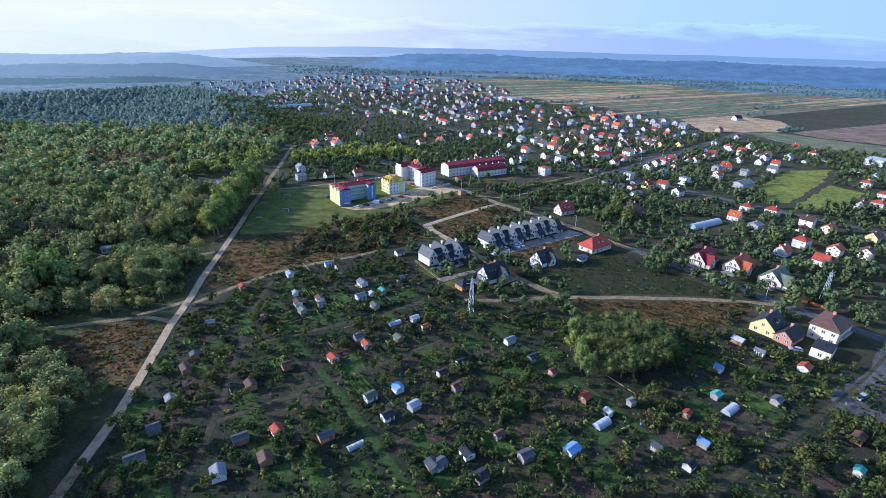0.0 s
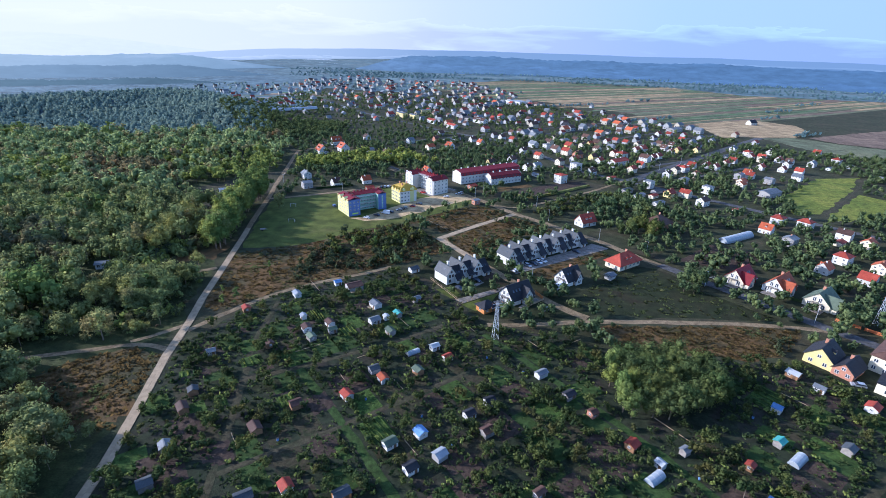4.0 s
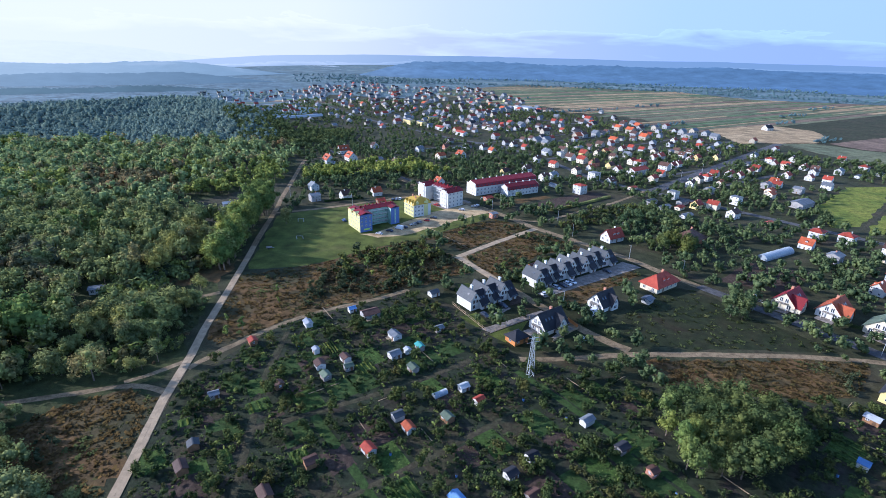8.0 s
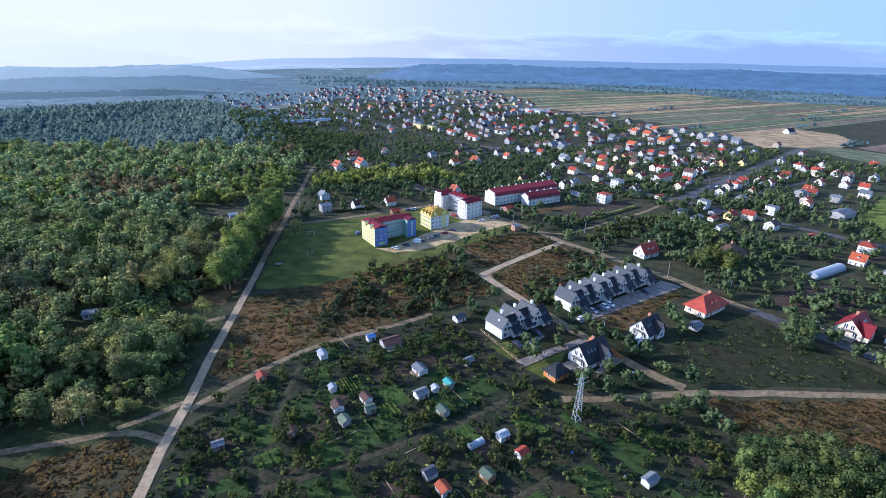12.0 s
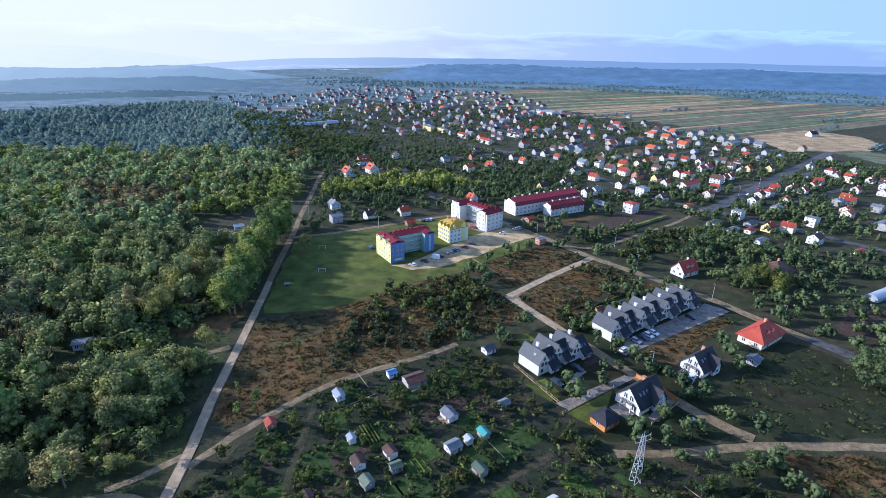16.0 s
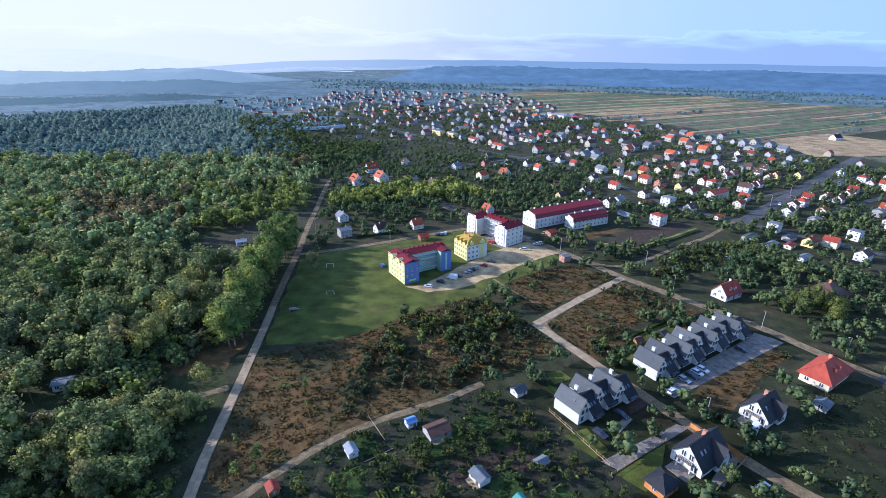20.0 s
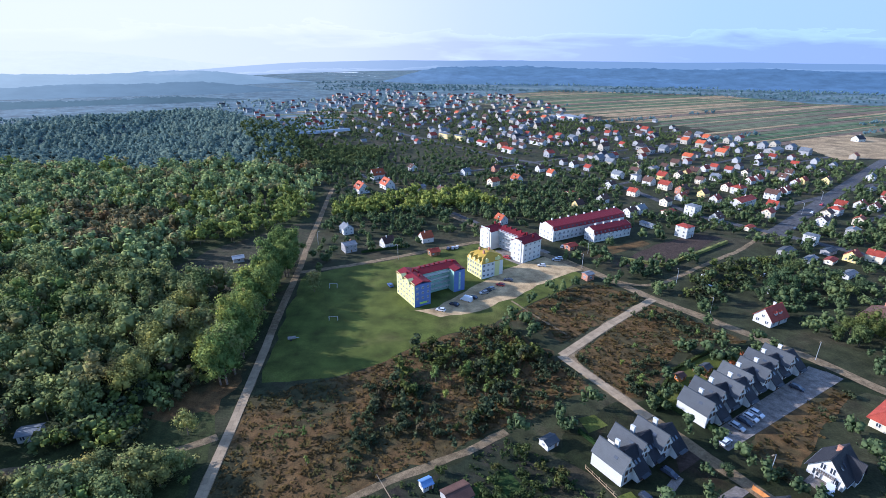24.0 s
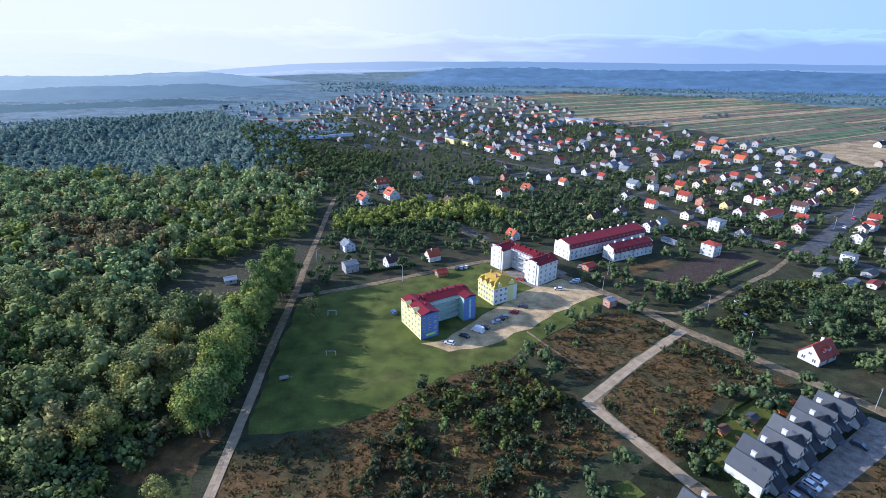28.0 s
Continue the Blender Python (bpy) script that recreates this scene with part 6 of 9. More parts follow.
# ---- detached houses close by ----
def villa(label, w, d, h, rise, wall, roof, x, y, turn, lights=3, front="end"):
    """A one-and-a-half storey house under a steep roof. front: which side its tall gable looks to."""
    e = thing("house", label, "house", "new detached houses")
    part("wall", gable_body(w, d, h, rise), M[wall], e)
    s = gable_roof(w, d, h, rise, 0.7, 0.22)
    part("roof", s, M[roof], e)
    # cross wing with a lower ridge
    if front == "end":
        wing = pose(w * 0.18, -d * 0.24, 0, 0, 0, 90)
        ww, wd = d * 0.78, w * 0.42
    else:
        wing = pose(-w * 0.22, -d * 0.30, 0, 0, 0, 90)
        ww, wd = d * 0.86, w * 0.44
    part("wing_wall", gable_body(ww, wd, h, rise * 0.78), M[wall], e).matrix_basis = wing
    part("wing_roof", gable_roof(ww, wd, h, rise * 0.78, 0.6, 0.2), M[roof], e).matrix_basis = wing
    wx, wy = wing.translation.x, wing.translation.y - ww / 2
    add_window(e, wx, wy - 0.01, 0.7, 0, 1.8, 1.7)
    add_window(e, wx, wy - 0.01, h + 0.3, 0, 1.2, 1.3)
    for k in (-1, 1):
        add_window(e, -w / 2 - 0.01, k * d * 0.26, 0.6, -90, 1.6, 2.0)
        add_window(e, w / 2 + 0.01, k * d * 0.26, 0.9, 90, 1.4, 1.4)
        add_window(e, -w / 2 - 0.01, k * 1.1, h + 0.5, -90, 1.3, 1.9)
    for i in range(3):
        add_window(e, w * (-0.36 + 0.22 * i), d / 2 + 0.01, 0.9, 180, 1.4, 1.4)
    add_window(e, w * 0.42, -d / 2 - 0.01, 0.9, 0, 1.2, 1.4)
    part("door", Shape().box(-w * 0.06, -d / 2 - 0.04, 0.1, 1.0, 0.08, 2.1), M["frame_b"], e)
    part("chimney", chimney_shape(w * 0.1, d * 0.06, h + rise * 0.7, h + rise + 1.0, 0.7, 1.0), M["brick"], e, "brick chimney")
    bal = part("balcony", Shape().box(-w / 2 - 0.7, 0, h - 0.1, 1.4, 4.2, 0.2), M["paving"], e)
    rail = Shape()
    for i in range(9):
        rail.box(-w / 2 - 1.35, -2.05 + 0.51 * i, h + 0.1, 0.05, 0.05, 0.9)
    rail.box(-w / 2 - 1.35, 0, h + 0.98, 0.07, 4.2, 0.06)
    part("railing", rail, M["steel"], bal)
    for sgn in (-1, 1):
        part("pillar", Shape().box(-w / 2 - 1.2, sgn * 1.9, 0, 0.3, 0.3, h - 0.1), M["white"], e)
    part("terrace_slab", Shape().box(-w / 2 - 2.2, 0, -0.1, 4.4, d * 0.7, 0.3), M["paving"], e)
    slope = math.degrees(math.atan2(rise, d / 2))
    for i in range(lights):
        s = part("roof_window", Shape().box(0, 0, 0, 0.8, 1.2, 0.1), M["glass"], e)
        s.matrix_basis = pose(w * (0.44 if front == "end" else 0.08) - (0 if front == "end" else -1.6 * i) - (1.5 * i if front == "end" and i == 0 else 0), d * 0.25 * (1 if front == "end" else -1), h + rise * 0.5 + 0.25, -slope if front == "end" else slope, 0, 0)
        if front == "end":
            s.matrix_basis = pose(-w * 0.32 + 1.7 * i, -d * 0.25, h + rise * 0.5 + 0.25, slope, 0, 0)
    for sgn in (-1, 1):
        part("gutter", Shape().bar((-w / 2 - 0.4, sgn * (d / 2 + 0.72), h - rise * 0.7 / (d / 2) + 0.05), (w / 2 + 0.4, sgn * (d / 2 + 0.72), h - rise * 0.7 / (d / 2) + 0.05), 0.07, 6), M["steel"], e)
    put(e, x, y, 0, turn)
    return e


villa("white house with steep graphite roof, balcony and stone terrace", 12.5, 9.0, 3.0, 4.9, "white", "r_black", 26.5, 214.2, 35)
villa("white house with graphite roof and small garden terrace", 10.0, 8.4, 2.9, 4.6, "white", "r_black", 54.3, 233.6, 35, 2)
put(make_house("broad cream house with red hipped roof and dormers", 16.5, 9.0, 3.0, 4.4, "cream", "r_red", hip=True, dormers=2, windows=(5, 2), over=0.9), 87.6, 254.6, 0, 35)
villa("cream house with crimson tile roof and white gable", 12.5, 9.4, 3.0, 4.8, "cream", "r_crimson", 140, 238.5, 35, 2, "side")
villa("white house with red-orange tiled roof and wide gable", 13, 9.4, 3.0, 4.8, "white", "r_orange", 154.5, 230.5, 35, 2, "side")
villa("pale house with mossy green roof", 12, 10.5, 3.0, 4.6, "cream", "r_green", 164.5, 216, 35, 0, "side")
put(make_house("white gabled house with dark red roof beside the lane", 11.5, 7.5, 3.2, 4.2, "white", "r_red", dormers=2, garage=False), 84.5, 317.5, 0, 30)
put(make_house("yellow house with dark brown roof beside the road", 11, 9, 3.4, 4.0, "yellow", "r_black", dormers=1), 134, 172, 0, 37)
put(make_house("low brick house with dark roof by the road", 10.5, 6.5, 2.8, 2.8, "brick", "r_black"), 138, 164.8, 0, 33)
put(make_house("large cream two-storey house with brown hipped roof and balcony", 16, 9.6, 6.0, 2.6, "cream", "r_brown", hip=True, storeys=2, windows=(5, 3), balcony=True), 156.6, 168.6, 0, 36)
put(make_house("large house with brown hipped roof among willows", 15, 12, 3.2, 4.6, "brick", "r_brown", hip=True, over=0.8), 131, 318, 0, 36)
put(make_house("flat-roofed cream garage building with black felt roof", 8.8, 6.2, 3.7, 0.25, "cream", "r_black", hip=True, windows=(2, 1), chimney=False, over=0.15, name="garage"), 144.5, 155, 0, 41)
put(make_house("dark gazebo with orange timber walls", 6.5, 5.5, 2.4, 2.2, "wood_orange", "r_black", hip=True, windows=(2, 1), chimney=False, name="gazebo"), 12.3, 203.5, 0, 35)
put(make_house("small grey lean-to shed on the rough field", 4.2, 3.6, 2.2, 0.7, "greywall", "r_grey", windows=(1, 1), chimney=False, name="shed"), 76, 238, 0, 40)
put(make_house("small pale hut in the woodland", 5.5, 4, 2.6, 0.6, "white", "r_grey", windows=(2, 1), chimney=False, name="hut"), -171, 235.4, 0, 20)
put(make_house("small blue-white hut at the edge of the wood", 5.5, 4, 2.4, 0.9, "white", "r_white", windows=(1, 1), chimney=False, name="hut"), -168, 368, 0, 30)
put(make_house("lone white house with dark roof in the stubble field", 13, 10, 4.0, 4.0, "white", "r_black"), 483, 824, 0, 20)
put(make_house("large white flat-roofed depot", 32, 20, 7.0, 0.8, "white", "r_white", hip=True, chimney=False, windows=(6, 2), over=0.1, name="hall"), 131, 1038, 0, 30)

# ---- allotment sheds and tunnels ----
OBST = []


def shed(x, y, turn, w, d, wall, roof, label):
    e = thing("garden_shed", label, "shed", "allotment sheds")
    w, d = w * 0.86, d * 0.88
    h, rise = 1.85, min(1.1, d * 0.24)
    part("wall", gable_body(w, d, h, rise), M[wall], e)
    part("roof", gable_roof(w, d, h, rise, 0.3, 0.1), M[roof], e)
    part("door", Shape().box(w * 0.22, -d / 2 - 0.03, 0.05, 0.85, 0.06, 1.9), M["frame_b"], e)
    add_window(e, -w * 0.2, -d / 2 - 0.01, 0.9, 0, 1.0, 0.9)
    add_window(e, -w / 2 - 0.01, 0, 0.9, -90, 0.8, 0.8)
    if w > 4.5:
        add_window(e, w / 2 + 0.01, 0, 0.9, 90, 0.8, 0.8)
        part("porch_slab", Shape().box(0, -d / 2 - 0.8, -0.05, w * 0.9, 1.5, 0.16), M["slab"], e)
    put(e, x, y, 0, turn)
    OBST.append((x, y, max(w, d) * 0.6))
    return e


def tunnel(x, y, turn, w, l, label):
    """An arched film greenhouse with its hoops."""
    e = thing("greenhouse", label, "greenhouse", "greenhouses")
    s, n = Shape(), 10
    arc = [(math.cos(math.pi * i / n) * w / 2, math.sin(math.pi * i / n) * w * 0.5) for i in range(n + 1)]
    for (a, za), (b, zb) in zip(arc, arc[1:]):
        s.poly([(a, -l / 2, za), (a, l / 2, za), (b, l / 2, zb), (b, -l / 2, zb)])
    for y0 in (-l / 2, l / 2):
        s.poly([(a, y0, z) for a, z in arc])
    part("film", s, M["film"], e)
    k = max(3, int(l / 2))
    for i in range(k + 1):
        hoop = Shape()
        yy = -l / 2 + l * i / k
        for (a, za), (b, zb) in zip(arc, arc[1:]):
            hoop.bar((a * 1.01, yy, za * 1.01), (b * 1.01, yy, zb * 1.01), 0.03, 4)
        part("hoop", hoop, M["steel"], e)
    put(e, x, y, 0, turn)
    OBST.append((x, y, max(w, l) * 0.6))
    return e

# ---- allotment sheds ----
shed(-87.5, 197.4, 126, 3.9, 3.1, "wood", "r_red", "garden shed with red roof and brown board walls")
shed(-70.4, 211.3, 123, 4.7, 3.1, "white", "r_white", "garden shed with pale sheet roof and white walls")
shed(-34.8, 203.9, -53, 5.5, 3.9, "white", "r_grey", "garden shed with grey sheet roof and white walls")
shed(-33.5, 190.7, 36, 4.7, 3.9, "white", "r_grey", "garden shed with grey sheet roof and white walls")
shed(-24.7, 196.3, -58, 3.9, 2.7, "wood_grey", "r_teal", "garden shed with teal sheet roof and weathered board walls")
shed(-29.1, 193.5, 121, 2.3, 2.3, "white", "r_white", "garden shed with pale sheet roof and white walls")
shed(-26.3, 182.8, -55, 4.3, 3.1, "wood_grey", "r_green", "garden shed with mossy roof and weathered board walls")
shed(-62.5, 192.4, -56, 2.7, 2.3, "white", "r_white", "garden shed with pale sheet roof and white walls")
shed(-59.0, 183.7, 122, 4.3, 3.5, "white", "r_brown", "garden shed with brown roof and white walls")
shed(-55.5, 177.4, 129, 3.9, 3.1, "wood_grey", "r_green", "garden shed with mossy roof and weathered board walls")
shed(-50.8, 187.9, -52, 4.3, 3.1, "white", "r_brown", "garden shed with brown roof and white walls")
shed(-48.7, 182.7, 31, 3.5, 2.7, "wood_grey", "r_green", "garden shed with mossy roof and weathered board walls")
shed(-9.0, 172.9, 33, 3.6, 2.8, "white", "r_white", "garden shed with pale sheet roof and white walls")
shed(-4.3, 166.5, 39, 3.6, 2.8, "white", "r_red", "garden shed with red roof and white walls")
shed(-29.3, 158.6, 215, 3.9, 3.1, "greywall", "r_slate", "garden shed with dark felt roof and grey walls")
shed(-14.3, 158.4, -52, 3.9, 3.1, "wood", "r_green", "garden shed with mossy roof and brown board walls")
shed(-25.7, 153.7, -56, 4.1, 3.1, "white", "r_orange", "garden shed with orange roof and white walls")
shed(-36.1, 144.9, -49, 4.2, 3.3, "white", "r_red", "garden shed with red roof and white walls")
shed(-69.6, 172.0, 130, 3.1, 3.1, "wood", "r_brown", "garden shed with brown roof and brown board walls")
shed(-88.3, 166.2, 29, 3.5, 2.7, "wood_grey", "r_grey", "garden shed with grey sheet roof and weathered board walls")
shed(-84.6, 145.0, -58, 3.1, 3.1, "wood", "r_slate", "garden shed with dark felt roof and brown board walls")
shed(-84.0, 137.0, -52, 4.7, 3.1, "wood", "r_brown", "garden shed with brown roof and brown board walls")
shed(-50.8, 140.0, 214, 3.9, 3.5, "wood", "r_brown", "garden shed with brown roof and brown board walls")
shed(-59.5, 129.4, -54, 4.7, 3.4, "wood", "r_brown", "garden shed with brown roof and brown board walls")
shed(-81.2, 121.7, -54, 3.5, 3.1, "wood_grey", "r_grey", "garden shed with grey sheet roof and weathered board walls")
shed(-79.7, 109.3, 217, 3.9, 3.5, "wood_grey", "r_slate", "garden shed with dark felt roof and weathered board walls")
shed(-20.4, 124.9, 39, 4.2, 3.3, "white", "r_green", "garden shed with mossy roof and white walls")
shed(-12.1, 129.3, 127, 3.7, 3.3, "white", "r_blue", "garden shed with blue sheet roof and white walls")
shed(-6.4, 121.1, 221, 3.9, 3.3, "greywall", "r_white", "garden shed with pale sheet roof and grey walls")
shed(-14.1, 116.4, 38, 3.9, 3.4, "white", "r_black", "garden shed with black roof and white walls")
shed(-44.8, 109.6, 127, 3.9, 3.3, "white", "r_red", "garden shed with red roof and white walls")
shed(-54.0, 106.1, 212, 4.7, 3.4, "wood", "r_slate", "garden shed with dark felt roof and brown board walls")
shed(-30.5, 107.8, 35, 4.7, 3.1, "wood_orange", "r_slate", "garden shed with dark felt roof and orange board walls")
shed(-44.8, 99.3, -60, 4.2, 3.6, "wood", "r_brown", "garden shed with brown roof and brown board walls")
shed(-78.6, 98.1, 34, 5.5, 3.9, "white", "r_slate", "garden shed with dark felt roof and white walls")
shed(-55.1, 94.2, 119, 4.7, 3.9, "white", "r_grey", "garden shed with grey sheet roof and white walls")
shed(-0.2, 98.1, -52, 3.9, 3.3, "wood_grey", "r_slate", "garden shed with dark felt roof and weathered board walls")
shed(8.9, 143.4, 30, 3.6, 3.4, "white", "r_black", "garden shed with black roof and white walls")
shed(2.3, 137.4, 34, 3.7, 3.1, "white", "r_black", "garden shed with black roof and white walls")
shed(7.1, 130.5, 216, 3.9, 3.4, "wood_grey", "r_brown", "garden shed with brown roof and weathered board walls")
shed(27.8, 158.3, 215, 4.7, 2.8, "white", "r_grey", "garden shed with grey sheet roof and white walls")
shed(34.8, 147.5, 33, 4.2, 3.1, "wood_grey", "r_black", "garden shed with black roof and weathered board walls")
shed(40.2, 139.3, 30, 2.8, 2.8, "brick", "r_brown", "garden shed with brown roof and brick walls")
shed(47.8, 126.5, 40, 3.9, 3.4, "wood", "r_red", "garden shed with red roof and brown board walls")
shed(53.1, 119.8, -58, 2.7, 2.3, "white", "r_white", "garden shed with pale sheet roof and white walls")
shed(62.0, 124.7, 211, 2.8, 2.3, "wood_grey", "r_grey", "garden shed with grey sheet roof and weathered board walls")
shed(77.4, 119.8, 41, 2.5, 2.2, "wood", "r_red", "garden shed with red roof and brown board walls")
shed(91.1, 128.9, 213, 3.4, 2.7, "wood_grey", "r_teal", "garden shed with teal sheet roof and weathered board walls")
shed(99.5, 143.5, 130, 3.1, 3.0, "white", "r_blue", "garden shed with blue sheet roof and white walls")
shed(116.6, 161.8, -56, 4.7, 3.6, "wood", "r_white", "garden shed with pale sheet roof and brown board walls")
shed(120.3, 154.0, -53, 3.9, 2.8, "white", "r_grey", "garden shed with grey sheet roof and white walls")
shed(130.9, 144.9, 36, 4.7, 3.9, "white", "r_red", "garden shed with red roof and white walls")
shed(109.5, 126.7, 214, 3.9, 3.1, "wood_grey", "r_slate", "garden shed with dark felt roof and weathered board walls")
shed(76.6, 107.8, 130, 3.4, 2.5, "wood_grey", "r_blue", "garden shed with blue sheet roof and weathered board walls")
shed(62.6, 105.9, -49, 3.1, 2.8, "greywall", "r_slate", "garden shed with dark felt roof and grey walls")
shed(68.8, 99.7, 216, 3.3, 2.8, "white", "r_black", "garden shed with black roof and white walls")
shed(38.2, 104.3, 38, 4.7, 3.4, "white", "r_blue", "garden shed with blue sheet roof and white walls")
shed(25.1, 101.9, 209, 4.2, 3.4, "wood_grey", "r_slate", "garden shed with dark felt roof and weathered board walls")
shed(9.1, 102.6, 120, 4.2, 3.4, "white", "r_black", "garden shed with black roof and white walls")
shed(12.4, 94.8, 215, 3.9, 3.4, "wood_grey", "r_black", "garden shed with black roof and weathered board walls")
shed(123.4, 110.9, 216, 4.7, 3.1, "brick", "r_brown", "garden shed with brown roof and brick walls")
shed(113.9, 98.6, 218, 3.1, 2.3, "white", "r_teal", "garden shed with teal sheet roof and white walls")
shed(18.6, 109.5, 36, 3.4, 2.0, "wood_grey", "r_brown", "garden shed with brown roof and weathered board walls")
shed(1.6, 98.5, 41, 3.9, 3.1, "white", "r_slate", "garden shed with dark felt roof and white walls")
shed(-46.8, 220.5, 32, 8, 6, "greywall", "r_brown", "garden house with brown gable roof by the path")
shed(-54.9, 223.5, 32, 3.4, 3, "white", "r_blue", "small blue-roofed tool shed")
shed(-20.7, 240.3, 36, 5, 4, "white", "r_slate", "small white garden studio with dark roof")
shed(-17.8, 209.4, 36, 4, 3, "wood_grey", "r_grey", "small grey shed beside the lane gardens")
shed(40.9, 279.7, 34, 4, 3.4, "wood_orange", "r_slate", "timber garden hut with dark roof")
shed(29.6, 274.0, 34, 3.6, 3, "wood_orange", "r_brown", "red-brown play house in a terrace garden")
tunnel(-16.8, 170.3, 125, 2.4, 5, "white film greenhouse in an allotment")
tunnel(-21.8, 105.2, 125, 2.0, 4.6, "long pale film greenhouse in an allotment")
tunnel(92.6, 122.9, 125, 3.0, 6, "blue-white arched greenhouse among allotments")
tunnel(50.1, 115.6, 125, 3, 5.5, "glazed greenhouse in an allotment garden")
tunnel(171.4, 298.6, 119, 6, 27, "large arched film polytunnel beside a field")

# ---- trees ----
BUILT = OBST + [(x, y, 7.5) for x, y in HOMES]
BUILT += [(-62, 334, 20), (-36, 361, 12), (-20, 387, 20), (14, 420, 12), (28, 430, 12), (42, 438, 12), (54, 446, 10), (44, 420, 16), (4, 238, 15), (54, 266, 14), (38, 256, 14), (68, 276, 14), (27, 213, 13), (54, 233, 11), (90, 253, 12), (140, 238.5, 11), (154.5, 230.5, 11), (164.5, 216, 10), (84.5, 317.5, 9), (131, 318, 10), (134, 172, 9), (138, 165, 8), (156.6, 168.6, 11), (144.5, 155, 7), (12, 203, 6), (16.5, 356, 5), (-130.5, 516, 10), (-111.5, 531, 10), (-126, 566, 10), (-63, 384, 6)]
CELLS = {}
for bx, by, br in BUILT:
    for i in range(int((bx - br - 5) // 20), int((bx + br + 5) // 20) + 1):
        for j in range(int((by - br - 5) // 20), int((by + br + 5) // 20) + 1):
            CELLS.setdefault((i, j), []).append((bx, by, br))


def free_of_houses(x, y, pad=1.5):
    return all((x - a) ** 2 + (y - b) ** 2 > (r + pad) ** 2 for a, b, r in CELLS.get((int(x // 20), int(y // 20)), ()))


LANE_CELLS = {}
for line in LANES:
    extra = 3.0 if line is STREET or line is STREET_B else 0.0
    for (ax, ay), (bx, by) in zip(line, line[1:]):
        n = max(1, int(math.hypot(bx - ax, by - ay) / 1.5))
        for i in range(n + 1):
            px, py = ax + (bx - ax) * i / n, ay + (by - ay) * i / n
            LANE_CELLS.setdefault((int(px // 8), int(py // 8)), []).append((px, py, extra))


def free_of_lanes(x, y, pad=3.0):
    ci, cj = int(x // 8), int(y // 8)
    for i in (ci - 1, ci, ci + 1):
        for j in (cj - 1, cj, cj + 1):
            for px, py, e in LANE_CELLS.get((i, j), ()):
                if (x - px) ** 2 + (y - py) ** 2 < (pad + e) ** 2:
                    return False
    return True


WOOD = [crown(20 + i, h, s, lo, 92, 1.3, 5, n=1, core=0.74) for i, (h, s, lo) in enumerate(((13, 8.5, 2.5), (15, 9.5, 3), (11, 8, 1.5), (16, 8, 3), (12, 10, 2), (9, 7, 1)))]
WOOD_NEAR = [crown(30 + i, h, s, lo, 330, 0.68, 8, n=1) for i, (h, s, lo) in enumerate(((13, 8.5, 1.5), (15, 10, 2), (10, 8, 1), (16, 8, 2), (12, 11, 1.5), (8, 7, 0.5)))]
TOWN = [crown(40 + i, h, s, lo, 78, 0.95, 5, n=1, core=0.74) for i, (h, s, lo) in enumerate(((8, 6.5, 0.8), (10, 8, 1.0), (6, 6.5, 0.4), (12, 6.5, 1.2)))] + [spruce(7, 9, 4.5, 90, 1.15)]
FRUIT = [crown(60 + i, h, s, lo, 230, 0.36, 5, n=1) for i, (h, s, lo) in enumerate(((4.5, 4.2, 0.8), (3.6, 3.8, 0.5), (5.4, 4.6, 1.0), (3.0, 3.0, 0.3)))]
BUSH = [crown(70 + i, h, s, 0.0, 60, 0.42, 3, n=1) for i, (h, s) in enumerate(((2.0, 2.4), (1.5, 2.2), (2.8, 2.6), (3.6, 2.4)))]
FARW = [crown(80 + i, h, s, 0, 36, 1.8, 3, n=1, core=0.82) for i, (h, s) in enumerate(((13, 10), (15, 11), (11, 10)))]
HILLW = [crown(86 + i, h, s, 0, 14, 1.9, 1, n=1, core=0.9, flat=0.62) for i, (h, s) in enumerate(((9, 12), (10.5, 13), (8, 11)))]
TALL = [crown(90 + i, h, s, lo, 1300, 0.46, 12, top=1.0, n=1) for i, (h, s, lo) in enumerate(((17, 7.5, 2.0), (14, 7, 1.5), (15.5, 8.5, 2.0)))]
BROAD = [crown(100 + i, h, s, lo, 1300, 0.48, 12, n=1) for i, (h, s, lo) in enumerate(((13, 10, 2), (11, 9, 1.5), (15, 11, 2.5)))]

rp = random.Random(21)


def tree_model(name, crowns, height, leaf, label, group):
    e = thing(name, label, "tree", group)
    part("trunk", trunk_shape(height * 0.62, 0.022 * height, len(label), 5, height * 0.14), M["bark"], e)
    part("crown", quad_mesh("crown", crowns[0], crowns[1], M[leaf], normals=crowns[2]), None, e)
    return e


class Grove:
    """Plants single trees that share their meshes."""

    def __init__(self, *models):
        self.models = [[m, False] for m in models]

    def plant(self, x, y, scale, k=None):
        row = self.models[rp.randrange(len(self.models)) if k is None else k]
        m = pose(x, y, terrain(x, y), 0, 0, rp.uniform(0, 360)) @ Matrix.Diagonal((scale, scale, scale * rp.uniform(0.9, 1.12), 1))
        if row[1]:
            ob = copy_thing(row[0], pose(x, y, 0))
        else:
            ob, row[1] = row[0], True
        ob.matrix_basis = m


